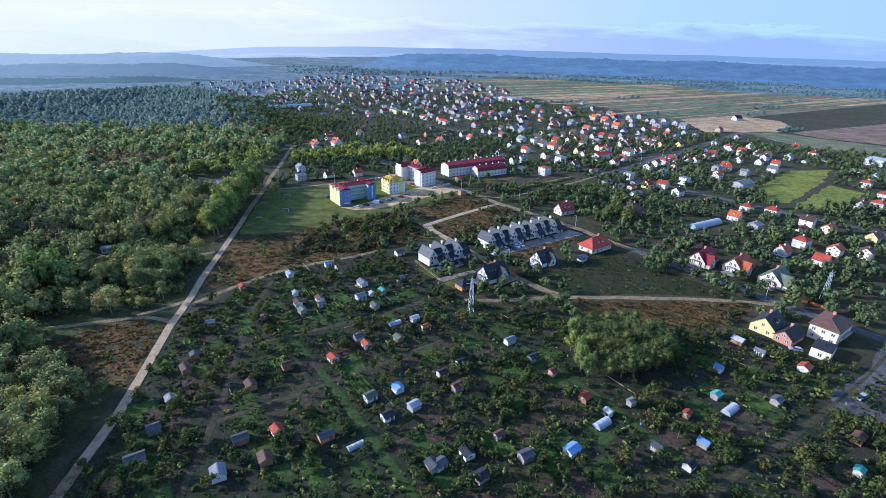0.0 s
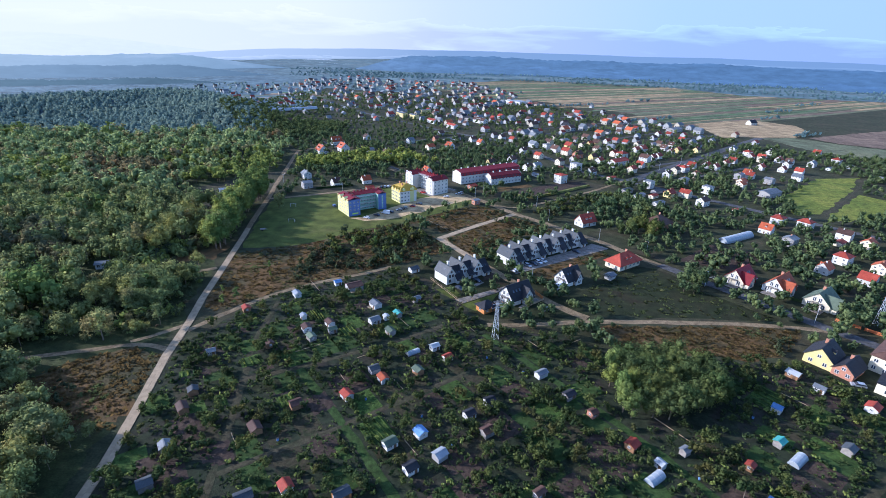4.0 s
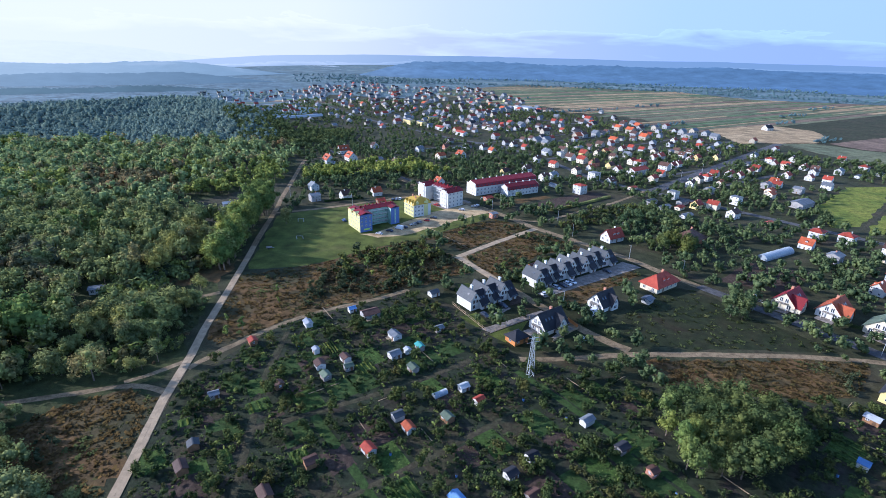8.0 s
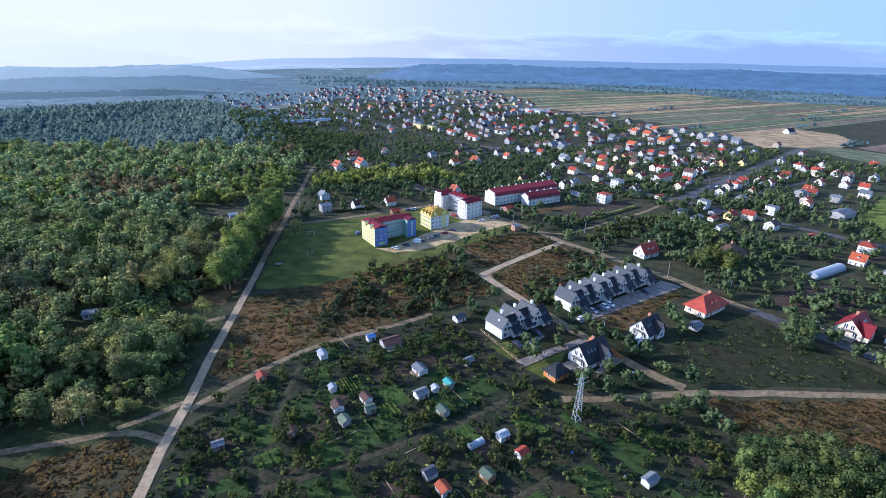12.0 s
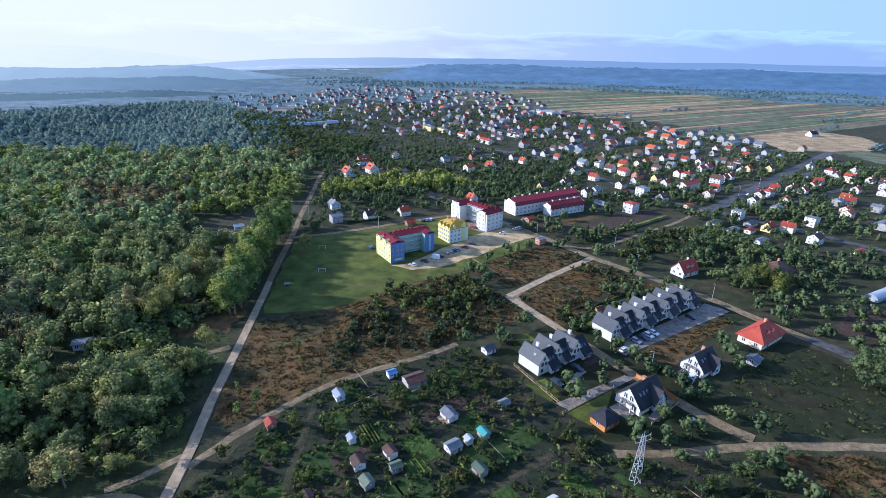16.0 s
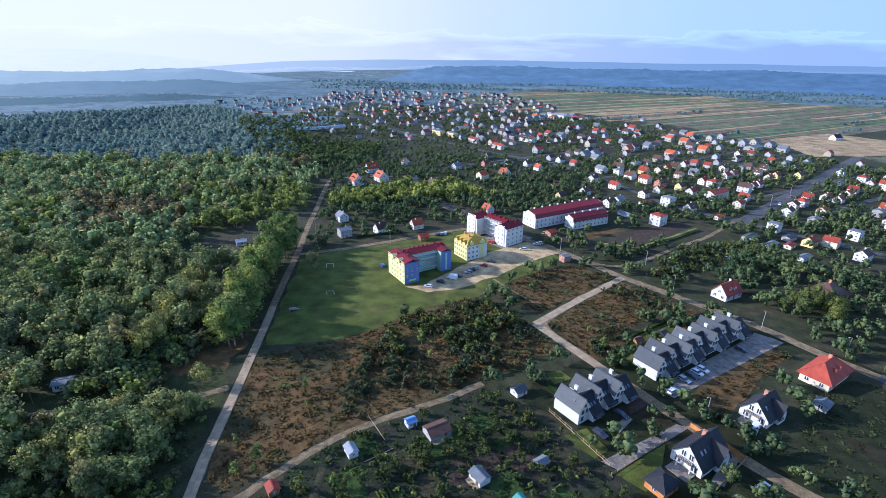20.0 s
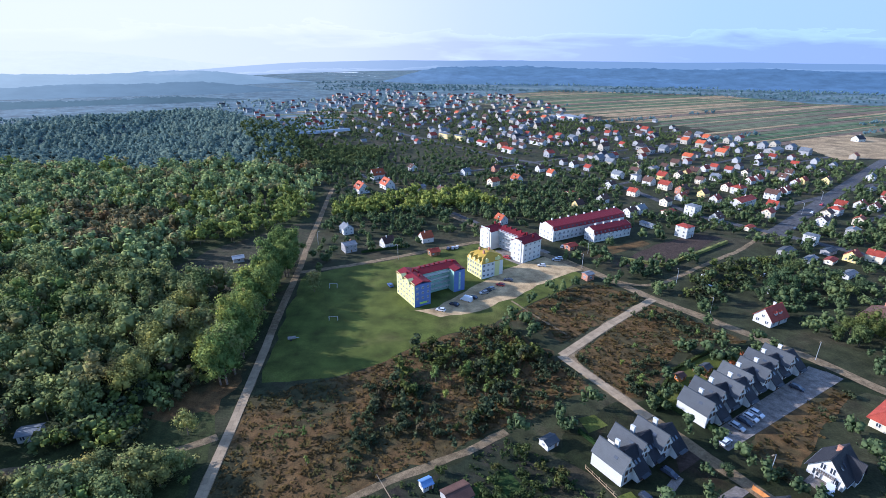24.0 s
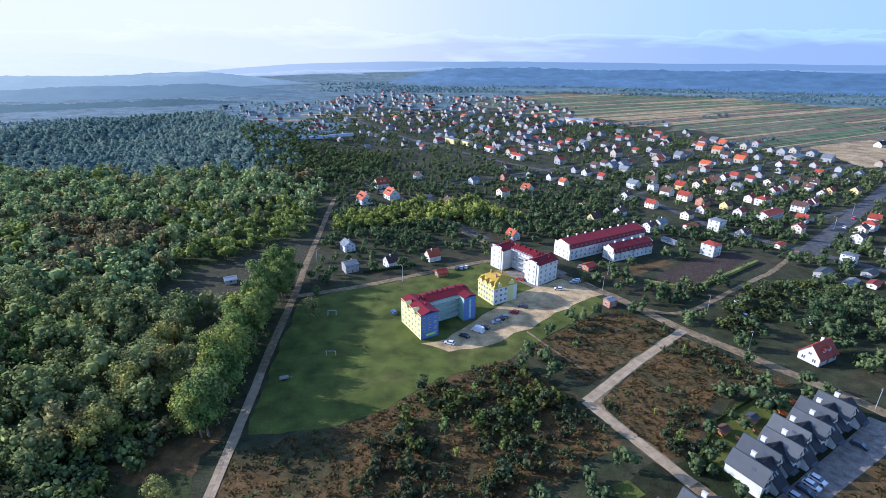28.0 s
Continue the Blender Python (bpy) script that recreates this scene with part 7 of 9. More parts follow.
edge_trees = Grove(*[tree_model("tree", TALL[i], (17, 14, 15.5)[i], "leaf_light", "tall light-green tree along the slab road", "roadside trees") for i in range(3)])
wood_trees = Grove(*[tree_model("tree", BROAD[i], (13, 11, 15)[i], "leaf", "broad green woodland tree near the road", "woodland trees") for i in range(3)])
willows = Grove(*[tree_model("tree", BROAD[i], (13, 11, 15)[i], "leaf_willow", "grey-green willow in a dense grove", "willow grove") for i in (0, 2)])
fruit_trees = Grove(*[tree_model("fruit_tree", FRUIT[i], (4.5, 3.6, 5.4, 3.0)[i], "leaf_fruit", "small leafy fruit tree in an allotment", "allotment fruit trees") for i in range(4)])
yard_trees = Grove(*[tree_model("tree", crown(120 + i, 9, 7, 1.2, 800, 0.42, 9, n=1), 9, "leaf_town", "garden tree among the houses", "yard trees") for i in range(3)])

# trees along the road's woodland side
y = 262.0
while y < 372:
    for k in range(3):
        x = -124.0 - (y - 262) * 0.115 - rp.uniform(0, 10)
        edge_trees.plant(x, y + rp.uniform(-2, 2), rp.uniform(0.95, 1.3))
    y += rp.uniform(4.5, 6.0)
for x, y, s in ((-116.5, 334, 0.85), (-136, 203, 1.0), (-146, 210, 0.9), (-128, 197, 0.7)):
    wood_trees.plant(x, y, s)
# willow grove
GROVE = [(50, 158), (62, 171), (74, 168), (88, 154), (78, 138), (53, 133), (47, 145)]
gx = 46.0
while gx < 90:
    gy = 132.0
    while gy < 172:
        x, y = gx + rp.uniform(-2, 2), gy + rp.uniform(-2, 2)
        if inside(x, y, GROVE):
            if x < 57:
                edge_trees.plant(x, y, rp.uniform(0.55, 0.7))
            else:
                willows.plant(x, y, rp.uniform(0.6, 0.85))
        gy += 5.6
    gx += 5.6
for x, y, s in ((36, 180, 0.55), (42, 184, 0.5), (48, 188, 0.6), (30, 178, 0.4), (56, 190, 0.6), (63, 192, 0.3), (31, 206.5, 0.6), (20, 202, 0.55), (25, 231, 0.5), (109, 232, 0.9), (114, 236, 1.0), (113, 229, 0.9), (118, 233, 0.85), (107, 226, 0.7), (111, 224, 0.6), (132, 194, 0.35), (152, 190, 0.6), (170, 186, 0.7), (178, 176, 0.8), (183, 184, 0.7), (168, 152, 0.8), (174, 158, 0.9)):
    yard_trees.plant(x, y, s)

# clumps of broad trees and willows by the lane and behind the lane house
for x, y, s in ((92, 338, 0.7), (99, 345, 0.8), (106, 352, 0.85), (113, 358, 0.8), (120, 364, 0.9), (104, 341, 0.65), (112, 348, 0.75), (121, 354, 0.8), (128, 371, 0.8), (97, 330, 0.5), (126, 344, 0.6), (135, 352, 0.8), (140, 360, 0.75), (134, 342, 0.7), (144, 349, 0.7)):
    yard_trees.plant(x, y, s * 1.1)
for x, y, s in ((108, 299, 0.75), (114, 304, 0.85), (120, 299, 0.8), (117, 293, 0.7), (125, 305, 0.7), (111, 308, 0.6), (103, 304, 0.5)):
    willows.plant(x, y, s)

# woodland close to the road as single trees, the rest joined
GLADES = [(-130, 253, 13, 9), (-122, 262, 8, 9), (-152, 321, 11, 8), (-160, 232, 12, 7), (-146, 246, 12, 6), (-172, 236, 7, 5), (-175, 382, 32, 12), (-118, 206, 4, 10), (-150, 398, 9, 22), (-155, 300, 10, 5), (-141, 264, 11, 8), (-140, 234, 15, 9), (-137, 277, 8, 7)]
CLEARING = [(-200, 338), (-192, 376), (-160, 430), (-140, 440), (-132, 356), (-150, 334)]
YOUNG = [(-274, 489), (-157, 487), (-142, 436), (-181, 419), (-240, 429)]
POPLARS = [(-210, 386), (-186, 380), (-162, 400), (-150, 430), (-152, 440), (-176, 426), (-204, 412)]
TURNING = [(-324, 438), (-284, 450), (-232, 385), (-250, 368), (-287, 392)]
rows_near, rows_light, rows_brown, trunks = [], [], [], []
singles = 0
gy = 66.0
while gy < 610:
    gx = -118.0 - gy * 0.9
    step = 6.0 if gy < 400 else 7.0
    while gx < -90:
        x, y = gx + rp.uniform(-2.6, 2.6), gy + rp.uniform(-2.6, 2.6)
        gx += step
        road_x = np.interp(y, [p[1] for p in ROAD_W], [p[0] for p in ROAD_W])
        if y < 530 and x > road_x - 8:
            continue
        if y >= 530 and x > -168 - (y - 530) * 0.35:
            continue
        if y > np.interp(x, [-481, -400, -334, -292, -245], [575, 566, 571, 599, 587]) or inside(x, y, CLEARING):
            continue
        if x < -70 - 1.05 * y or near_line(x, y, SIDE, 5) or near_line(x, y, SIDE_B, 4) or near_line(x, y, SIDE_C, 5):
            continue
        if inside(x, y, DRY_E) and rp.random() < 0.93:
            continue
        if any(((x - a) / p) ** 2 + ((y - b) / q) ** 2 < 1 for a, b, p, q in GLADES):
            continue
        thin = noise.noise((x * 0.03, y * 0.03, 4))
        if thin < -0.42 and rp.random() < 0.7:
            continue
        s = rp.choice((0.5, 0.7, 0.9, 1.0, 1.2)) * rp.uniform(0.85, 1.1) * (0.95 + 0.3 * noise.noise((x * 0.02, y * 0.02, 8)))
        if y < 190 and x > -150:
            s *= 0.8
        if singles < 150 and x > road_x - 42 and y < 330 and rp.random() < 0.75:
            wood_trees.plant(x, y, s)
            singles += 1
        else:
            young = inside(x, y, POPLARS) or (inside(x, y, YOUNG) and rp.random() < 0.7)
            drift = noise.noise((x * 0.018, y * 0.018, 17)) + rp.uniform(-0.22, 0.22)
            if young:
                s = rp.uniform(0.62, 0.85)
            kept = rows_light if young or drift > 0.4 else rows_brown if drift < -0.42 or (inside(x, y, TURNING) and rp.random() < 0.7) else rows_near
            kept.append((rp.randrange(6), x, y, terrain(x, y), s, rp.uniform(0, 6.28)))
            trunks.append((x, y, terrain(x, y), s))
    gy += step
woods = thing("woodland", "dense mixed woodland with first autumn colour", "woodland", kind="stuff")
for tree_rows, leaf_kind in ((rows_near, "leaf"), (rows_light, "leaf_light"), (rows_brown, "leaf_brown")):
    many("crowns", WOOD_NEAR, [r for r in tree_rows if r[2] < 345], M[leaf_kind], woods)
    # beyond 345 m the crowns get the leaf lightened for haze
    many("crowns", WOOD, [r for r in tree_rows if r[2] >= 345], M["leaf_hazed" if leaf_kind == "leaf" else leaf_kind], woods)
tr = Shape()
for x, y, z, s in trunks[:1500]:
    tr.bar((x, y, z - 0.2), (x, y, z + 7 * s), 0.2 * s, 4, 0.1 * s)
part("trunks", tr, M["bark"], woods)

# wooded hills behind
hill_rows = []
gy = 566.0
while gy < 1010:
    step = 5.8
    gx = -1650.0
    while gx < -150:
        x, y = gx + rp.uniform(-4, 4), gy + rp.uniform(-4, 4)
        gx += step
        lim = np.interp(y, [560, 600, 632, 800, 1000], [-245, -232, -215, -302, -432])
        crest = np.interp(x / y, [-1.05, -0.9, -0.82, -0.7, -0.62, -0.54, -0.465, -0.4], [660, 700, 740, 830, 890, 965, 930, 800])
        if x > lim or x < -70 - 1.05 * y or y > crest:
            continue
        if y < np.interp(x, [-481, -400, -334, -292, -245], [575, 566, 571, 599, 587]):
            continue
        hill_rows.append((rp.randrange(3), x, y, terrain(x, y), rp.uniform(0.5, 0.9), rp.uniform(0, 6.28)))
    gy += step
hill = thing("hill_wood", "haze-tinted wooded hill above the village", "woodland", kind="stuff")
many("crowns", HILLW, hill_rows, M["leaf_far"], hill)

# low dark wood between the hill and the village
VALLEY = [(-247, 572), (-196, 556), (-180, 592), (-138, 640), (-136, 698), (-193, 698), (-239, 716), (-284, 768), (-345, 840), (-330, 740), (-262, 640)]
valley_rows = []
gy = 556.0
while gy < 842:
    gx = -345.0
    while gx < -134:
        x, y = gx + rp.uniform(-2.5, 2.5), gy + rp.uniform(-2.5, 2.5)
        gx += 5.8
        if inside(x, y, VALLEY) and free_of_houses(x, y, 1) and noise.noise((x * 0.02, y * 0.02, 23)) > -0.45:
            valley_rows.append((rp.randrange(6), x, y, terrain(x, y), rp.uniform(0.4, 0.75), rp.uniform(0, 6.28)))
    gy += 5.8
valley = thing("valley_wood", "dark green low wood between hill and village", "woodland", kind="stuff")
many("crowns", WOOD, valley_rows, M["leaf_town"], valley)

# misty woods between the hill and the ridges
misty_rows = []
gy = 760.0
while gy < 1620:
    gx = -1250.0
    while gx < 60:
        x, y = gx + rp.uniform(-6, 6), gy + rp.uniform(-6, 6)
        gx += 12.5
        crest = np.interp(x / y, [-1.05, -0.9, -0.82, -0.7, -0.62, -0.54, -0.465, -0.4, -0.3, 0.1], [660, 700, 740, 830, 890, 965, 930, 1010, 1180, 1210])
        limit = np.interp(x / y, [-1.2, -0.52, -0.46, -0.3, -0.1], [1215, 1215, 1440, 1460, 1600])
        if (x / y > -0.5 and rp.random() < 0.7) or y < crest + 45 or x < -70 - 1.05 * y or math.hypot(x, y) > limit or not free_of_houses(x, y, 0):
            continue
        if noise.noise((x * 0.007, y * 0.011, 14)) + rp.uniform(-0.15, 0.15) < -0.2:
            continue
        misty_rows.append((rp.randrange(3), x, y, terrain(x, y), rp.uniform(0.5, 0.95), rp.uniform(0, 6.28)))
    gy += 12.5
# woods beyond the fields and on the plain
far_rows = []
gy = 1260.0
while gy < 2290:
    gx = -0.3 * gy
    while gx < 1.05 * gy:
        x, y = gx + rp.uniform(-8, 8), gy + rp.uniform(-10, 10)
        gx += 12.0 + (gy - 1260) * 0.006
        front = np.interp(x, [-900, -300, 70, 410, 700, 940, 1500, 2500], [1500, 1720, 1760, 1700, 1600, 1370, 1250, 1500])
        if y < front or math.hypot(x, y) > 2290 or noise.noise((x * 0.0022, y * 0.0085, 2)) + 0.5 * noise.noise((x * 0.009, y * 0.02, 6)) < -0.02:
            continue
        far_rows.append((rp.randrange(3), x, y, -1, rp.uniform(0.35, 0.85), rp.uniform(0, 6.28)))
    gy += 22.0
# hedgerows and copses in the fields
for cx, cy, along, n in ((330, 840, 150, 34), (560, 900, 60, 12), (250, 1020, 180, 36), (420, 1150, 80, 16), (640, 1010, 90, 18), (720, 760, 70, 22), (150, 1250, 90, 14), (820, 1180, 120, 18), (90, 1090, 110, 26), (500, 720, 60, 16), (640, 640, 80, 26)):
    for _ in range(n):
        u, v = rp.uniform(-along / 2, along / 2), rp.gauss(0, 4)
        x, y = cx + 0.848 * u - 0.53 * v, cy + 0.53 * u + 0.848 * v
        far_rows.append((rp.randrange(3), x, y, 0, rp.uniform(0.3, 0.62), rp.uniform(0, 6.28)))
plain_wood = thing("far_wood", "hazy riverside woods on the plain", "woodland", kind="stuff")
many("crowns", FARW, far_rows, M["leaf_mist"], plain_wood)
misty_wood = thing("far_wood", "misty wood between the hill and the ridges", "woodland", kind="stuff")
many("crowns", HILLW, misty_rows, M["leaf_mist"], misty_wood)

# trees among the houses
BELT = [(-141, 442), (-98, 456), (-21, 480), (-11, 469), (-30, 500), (-45, 520), (-80, 512), (-103, 495), (-128, 480)]
OPEN = [LAWN, DRY_B, DRY_C, FIELD_G, DRY_D, GARDEN, DRY_A, DRY_F, [(36, 376), (52, 371), (92, 402), (114, 424), (66, 409), (30, 398)], [(240, 345), (266, 400), (336, 463), (387, 474), (340, 417), (347, 388), (300, 346), (252, 334)], [(27, 245), (30, 240), (88, 277), (84, 282)], [(-68, 319), (-39, 316), (19, 368), (0, 390), (-57, 330)]]
town_rows, town_far = [], []
gy = 176.0
while gy < 1180:
    step = 5.6 if gy < 640 else 8.0
    gx = -330.0
    while gx < 620:
        x, y = gx + rp.uniform(-3, 3), gy + rp.uniform(-3, 3)
        gx += step
        if x > 40 + 1.02 * y or (y < 530 and x < np.interp(y, [p[1] for p in ROAD_W], [p[0] for p in ROAD_W]) + 6):
            continue
        if y >= 530 and x < -160 - (y - 530) * 0.55:
            continue
        edge = np.interp(x, [-330, 0, 130, 250, 330, 400, 620], [1180, 1120, 1040, 900, 720, 580, 500])
        if y > edge:
            continue
        n = noise.noise((x * 0.016, y * 0.016, 5))
        p = 0.58 + (1.4 if y < 520 else 0.8) * n
        if inside(x, y, BELT):
            continue
        if 90 < x < 250 and 240 < y < 345:
            p = max(p, 0.55)
        if x > 230 and y < 420:
            p = max(p, 0.45)
        if rp.random() > p or not free_of_houses(x, y) or not free_of_lanes(x, y):
            continue
        if any(inside(x, y, q) for q in OPEN):
            continue
        s = rp.uniform(0.55, 1.1) * (1.15 if inside(x, y, BELT) else 1.0)
        (town_rows if y < 640 else town_far).append((rp.choice((0, 0, 1, 1, 2, 2, 3, 3, 4 if y > 330 else 0)) if y < 640 else rp.randrange(3), x, y, terrain(x, y), s * 0.82 if y < 640 else s * 0.5, rp.uniform(0, 6.28)))
    gy += step
belt_rows = []
for _ in range(900):
    x, y = rp.uniform(-142, -10), rp.uniform(440, 522)
    if inside(x, y, BELT) and all((x - q[1]) ** 2 + (y - q[2]) ** 2 > 12 for q in belt_rows) and free_of_houses(x, y, 0):
        belt_rows.append((rp.randrange(4), x, y, 0, rp.uniform(0.7, 1.15), rp.uniform(0, 6.28)))
belt = thing("tree_belt", "light green belt of young trees between houses", "trees", kind="stuff")
many("crowns", TOWN, belt_rows, M["leaf_light"], belt)
town_trees = thing("town_trees", "trees and tall shrubs between the houses", "trees", kind="stuff")
many("crowns", TOWN, town_rows, M["leaf_town"], town_trees)
many("crowns", FARW, town_far, M["leaf_town"], town_trees)

# allotments: fruit trees, then bushes
bush_rows, tree_rows_small = [], []
singles = 0
gy = 64.0
while gy < 244:
    gx = -104.0
    while gx < 156:
        x, y = gx + rp.uniform(-2, 2), gy + rp.uniform(-2, 2)
        gx += 3.3
        if not inside(x, y, GARDEN) or inside(x, y, GROVE) or not free_of_houses(x, y, 0.8) or not free_of_lanes(x, y, 2.0):
            continue
        n = noise.noise((x * 0.06, y * 0.06, 12))
        r = rp.random()
        if r < 0.24 + 0.4 * n:
            if singles < 200 and y < 215:
                fruit_trees.plant(x, y, rp.uniform(0.7, 1.25))
                singles += 1
            else:
                tree_rows_small.append((rp.randrange(4), x, y, 0, rp.uniform(0.6, 1.2), rp.uniform(0, 6.28)))
        elif r < 0.58 + 0.4 * n:
            bush_rows.append((rp.randrange(4), x, y, 0, rp.uniform(0.5, 1.1), rp.uniform(0, 6.28)))
    gy += 3.3
# plots on a slanting grid, with low shrubs along their edges and rows of crops
PLOT_KINDS = (("soil", "bare dug soil plot"), ("plot_grass", "mown grass plot"), ("plot_weeds", "weedy brown plot"), ("plot_grass", "green grass plot"), ("plot_weeds", "overgrown plot"), ("bedgreen", "green crop plot"))
SHRUB = [crown(140 + i, h, s, 0.0, 18, 0.5, 2, n=1) for i, (h, s) in enumerate(((1.0, 1.5), (1.5, 1.5), (0.7, 1.2), (2.1, 1.7)))]
shrub_rows, crop_rows, light_rows = [], [], []
for i in range(-17, 18):
    for j in range(-13, 17):
        u, v = i * 9.0, j * 11.5
        cu, cv = u + rp.uniform(-1, 1), v + rp.uniform(-1, 1)
        ht, hu = rp.uniform(3.0, 4.3), rp.uniform(3.6, 5.4)
        corners = [(20 + a * 0.819 - b * 0.574, 150 + a * 0.574 + b * 0.819) for a, b in ((cu - ht, cv - hu), (cu + ht, cv - hu), (cu + ht, cv + hu), (cu - ht, cv + hu))]
        if not all(inside(x, y, GARDEN) and not inside(x, y, GROVE) for x, y in corners):
            continue
        mx, my = 20 + cu * 0.819 - cv * 0.574, 150 + cu * 0.574 + cv * 0.819
        if free_of_lanes(mx, my, 4.8) and free_of_houses(mx, my, 0.5) and rp.random() < 0.8:
            mat, lab = rp.choice(PLOT_KINDS)
            patch("garden_plot", corners, M[mat], 0.03, lab + " in the allotments", "plot", 0.25)
            if mat in ("soil", "bedgreen"):
                rows_n = rp.choice((0, 4, 5))
                for r in range(rows_n):
                    for q in range(10):
                        a, b = cu - ht + 0.8 + (2 * ht - 1.6) * r / 4, cv - hu + 0.6 + (2 * hu - 1.2) * q / 9
                        crop_rows.append((rp.randrange(4), 20 + a * 0.819 - b * 0.574, 150 + a * 0.574 + b * 0.819, 0, rp.uniform(0.5, 0.9), rp.uniform(0, 6.28)))
        for k in range(4):
            (ax, ay), (bx, by) = corners[k], corners[(k + 1) % 4]
            if rp.random() < 0.35:
                continue
            for q in range(7):
                f = (q + rp.uniform(-0.4, 0.4)) / 7
                x, y = ax + (bx - ax) * f + rp.uniform(-0.7, 0.7), ay + (by - ay) * f + rp.uniform(-0.7, 0.7)
                if rp.random() < 0.75 and free_of_lanes(x, y, 1.6) and free_of_houses(x, y, 0.2):
                    (light_rows if rp.random() < 0.3 else shrub_rows).append((rp.randrange(4), x, y, 0, rp.uniform(0.5, 1.1), rp.uniform(0, 6.28)))
plot_shrubs = thing("garden_shrubs", "low shrubs, flowers and hedges along the plot edges", "bushes", kind="stuff")
many("leaves", SHRUB, shrub_rows, M["leaf_fruit"], plot_shrubs)
many("leaves", SHRUB, light_rows, M["leaf_light"], plot_shrubs)
bushes = thing("garden_bushes", "berry bushes and hedges in the allotments", "bushes", kind="stuff")
many("leaves", BUSH, bush_rows, M["leaf_fruit"], bushes)
many("crowns", FRUIT, tree_rows_small, M["leaf_fruit"], bushes)

# scrub on the dry meadows
scrub, weeds = [], []
for poly, count, dense in ((DRY_A, 560, 0.06), (DRY_B, 150, 0.1), (DRY_C, 300, 0.0), (DRY_D, 90, 0.1), (DRY_E, 50, 0.1), (DRY_F, 60, 0.0)):
    xs, ys = [p[0] for p in poly], [p[1] for p in poly]
    for _ in range(count * 2):
        x, y = rp.uniform(min(xs), max(xs)), rp.uniform(min(ys), max(ys))
        if not inside(x, y, poly) or not free_of_lanes(x, y, 2.4) or not free_of_houses(x, y, 0.5):
            continue
        n = noise.noise((x * 0.035, y * 0.035, 30))
        if poly is DRY_A and x > -80 and y > 240:
            n += 0.32
        if poly is DRY_A and x < -78:
            n -= 0.42
        if n > dense + 0.06:
            scrub.append((rp.randrange(4), x, y, 0, rp.uniform(0.5, 1.35), rp.uniform(0, 6.28)))
        elif rp.random() < 0.12:
            weeds.append((rp.randrange(2), x, y, -0.3, rp.uniform(0.22, 0.42), rp.uniform(0, 6.28)))
scrub_ob = thing("scrub", "young trees and dark bushes on the fallow meadow", "bushes", kind="stuff")
many("leaves", BUSH, scrub, M["leaf_scrub"], scrub_ob)
weed_ob = thing("weeds", "dry brown weed tussocks", "weeds", kind="stuff")
many("stalks", BUSH, weeds, M["leaf_dry"], weed_ob)

# thicket on the eastern half of the fallow meadow
THICKET = [(-76, 250), (-45, 244), (-18, 262), (-12, 284), (-33, 306), (-50, 298), (-66, 286)]
thick_rows = []
for _ in range(900):
    x, y = rp.uniform(-78, -10), rp.uniform(240, 308)
    if inside(x, y, THICKET) and free_of_lanes(x, y, 2.5) and noise.noise((x * 0.05, y * 0.05, 3)) > -0.12:
        thick_rows.append((rp.randrange(4), x, y, 0, rp.choice((0.5, 0.7, 0.9, 1.2, 1.9)) * rp.uniform(0.8, 1.2), rp.uniform(0, 6.28)))
thicket = thing("thicket", "dark green thicket of young trees on the fallow meadow", "bushes", kind="stuff")
many("leaves", BUSH, thick_rows[::2], M["leaf_fruit"], thicket)
many("leaves", BUSH, thick_rows[1::2], M["leaf_scrub"], thicket)

UNDERGROWTH = [(-108, 190), (-124, 177), (-148, 169), (-190, 157), (-192, 206), (-168, 218), (-140, 224), (-118, 230), (-113, 214)]
under_rows = []
for _ in range(620):
    x, y = rp.uniform(-192, -108), rp.uniform(157, 232)
    if inside(x, y, UNDERGROWTH) and not near_line(x, y, SIDE, 3) and not near_line(x, y, SIDE_B, 3) and not near_line(x, y, SIDE_C, 3.5) and not near_line(x, y, ROAD_W, 5) and free_of_houses(x, y, 2.0):
        under_rows.append((rp.randrange(4), x, y, 0, rp.choice((0.6, 0.9, 1.2, 1.6)) * rp.uniform(0.8, 1.2), rp.uniform(0, 6.28)))
SAPLINGS = [(-137, 232), (-164, 230), (-168, 246), (-158, 262), (-141, 272), (-133, 268), (-139, 250)]
for _ in range(190):
    x, y = rp.uniform(-168, -133), rp.uniform(230, 272)
    if inside(x, y, SAPLINGS) and free_of_houses(x, y, 2.5):
        under_rows.append((rp.randrange(4), x, y, 0, rp.choice((1.0, 1.5, 2.1, 2.6)) * rp.uniform(0.8, 1.1), rp.uniform(0, 6.28)))
undergrowth = thing("undergrowth", "green shrubs and saplings at the edge of the wood", "bushes", kind="stuff")
many("leaves", BUSH, under_rows[::3], M["leaf"], undergrowth)
many("leaves", BUSH, under_rows[1::3], M["leaf_scrub"], undergrowth)
many("leaves", BUSH, under_rows[2::3], M["leaf_light"], undergrowth)

ROADSIDE = [(52, 341), (64, 330), (80, 343), (119, 367), (122, 390), (88, 375), (62, 349)]
roadside_rows = []
for _ in range(520):
    x, y = rp.uniform(50, 124), rp.uniform(326, 392)
    if inside(x, y, ROADSIDE) and free_of_lanes(x, y, 3.0) and free_of_houses(x, y, 2.5):
        roadside_rows.append((rp.randrange(4), x, y, 0, rp.choice((0.7, 1.0, 1.4, 1.9)) * rp.uniform(0.8, 1.2), rp.uniform(0, 6.28)))
roadside = thing("thicket", "dense green shrub belt beside the dirt road", "bushes", kind="stuff")
many("leaves", BUSH, roadside_rows[::2], M["leaf_scrub"], roadside)
many("leaves", BUSH, roadside_rows[1::2], M["leaf_willow"], roadside)

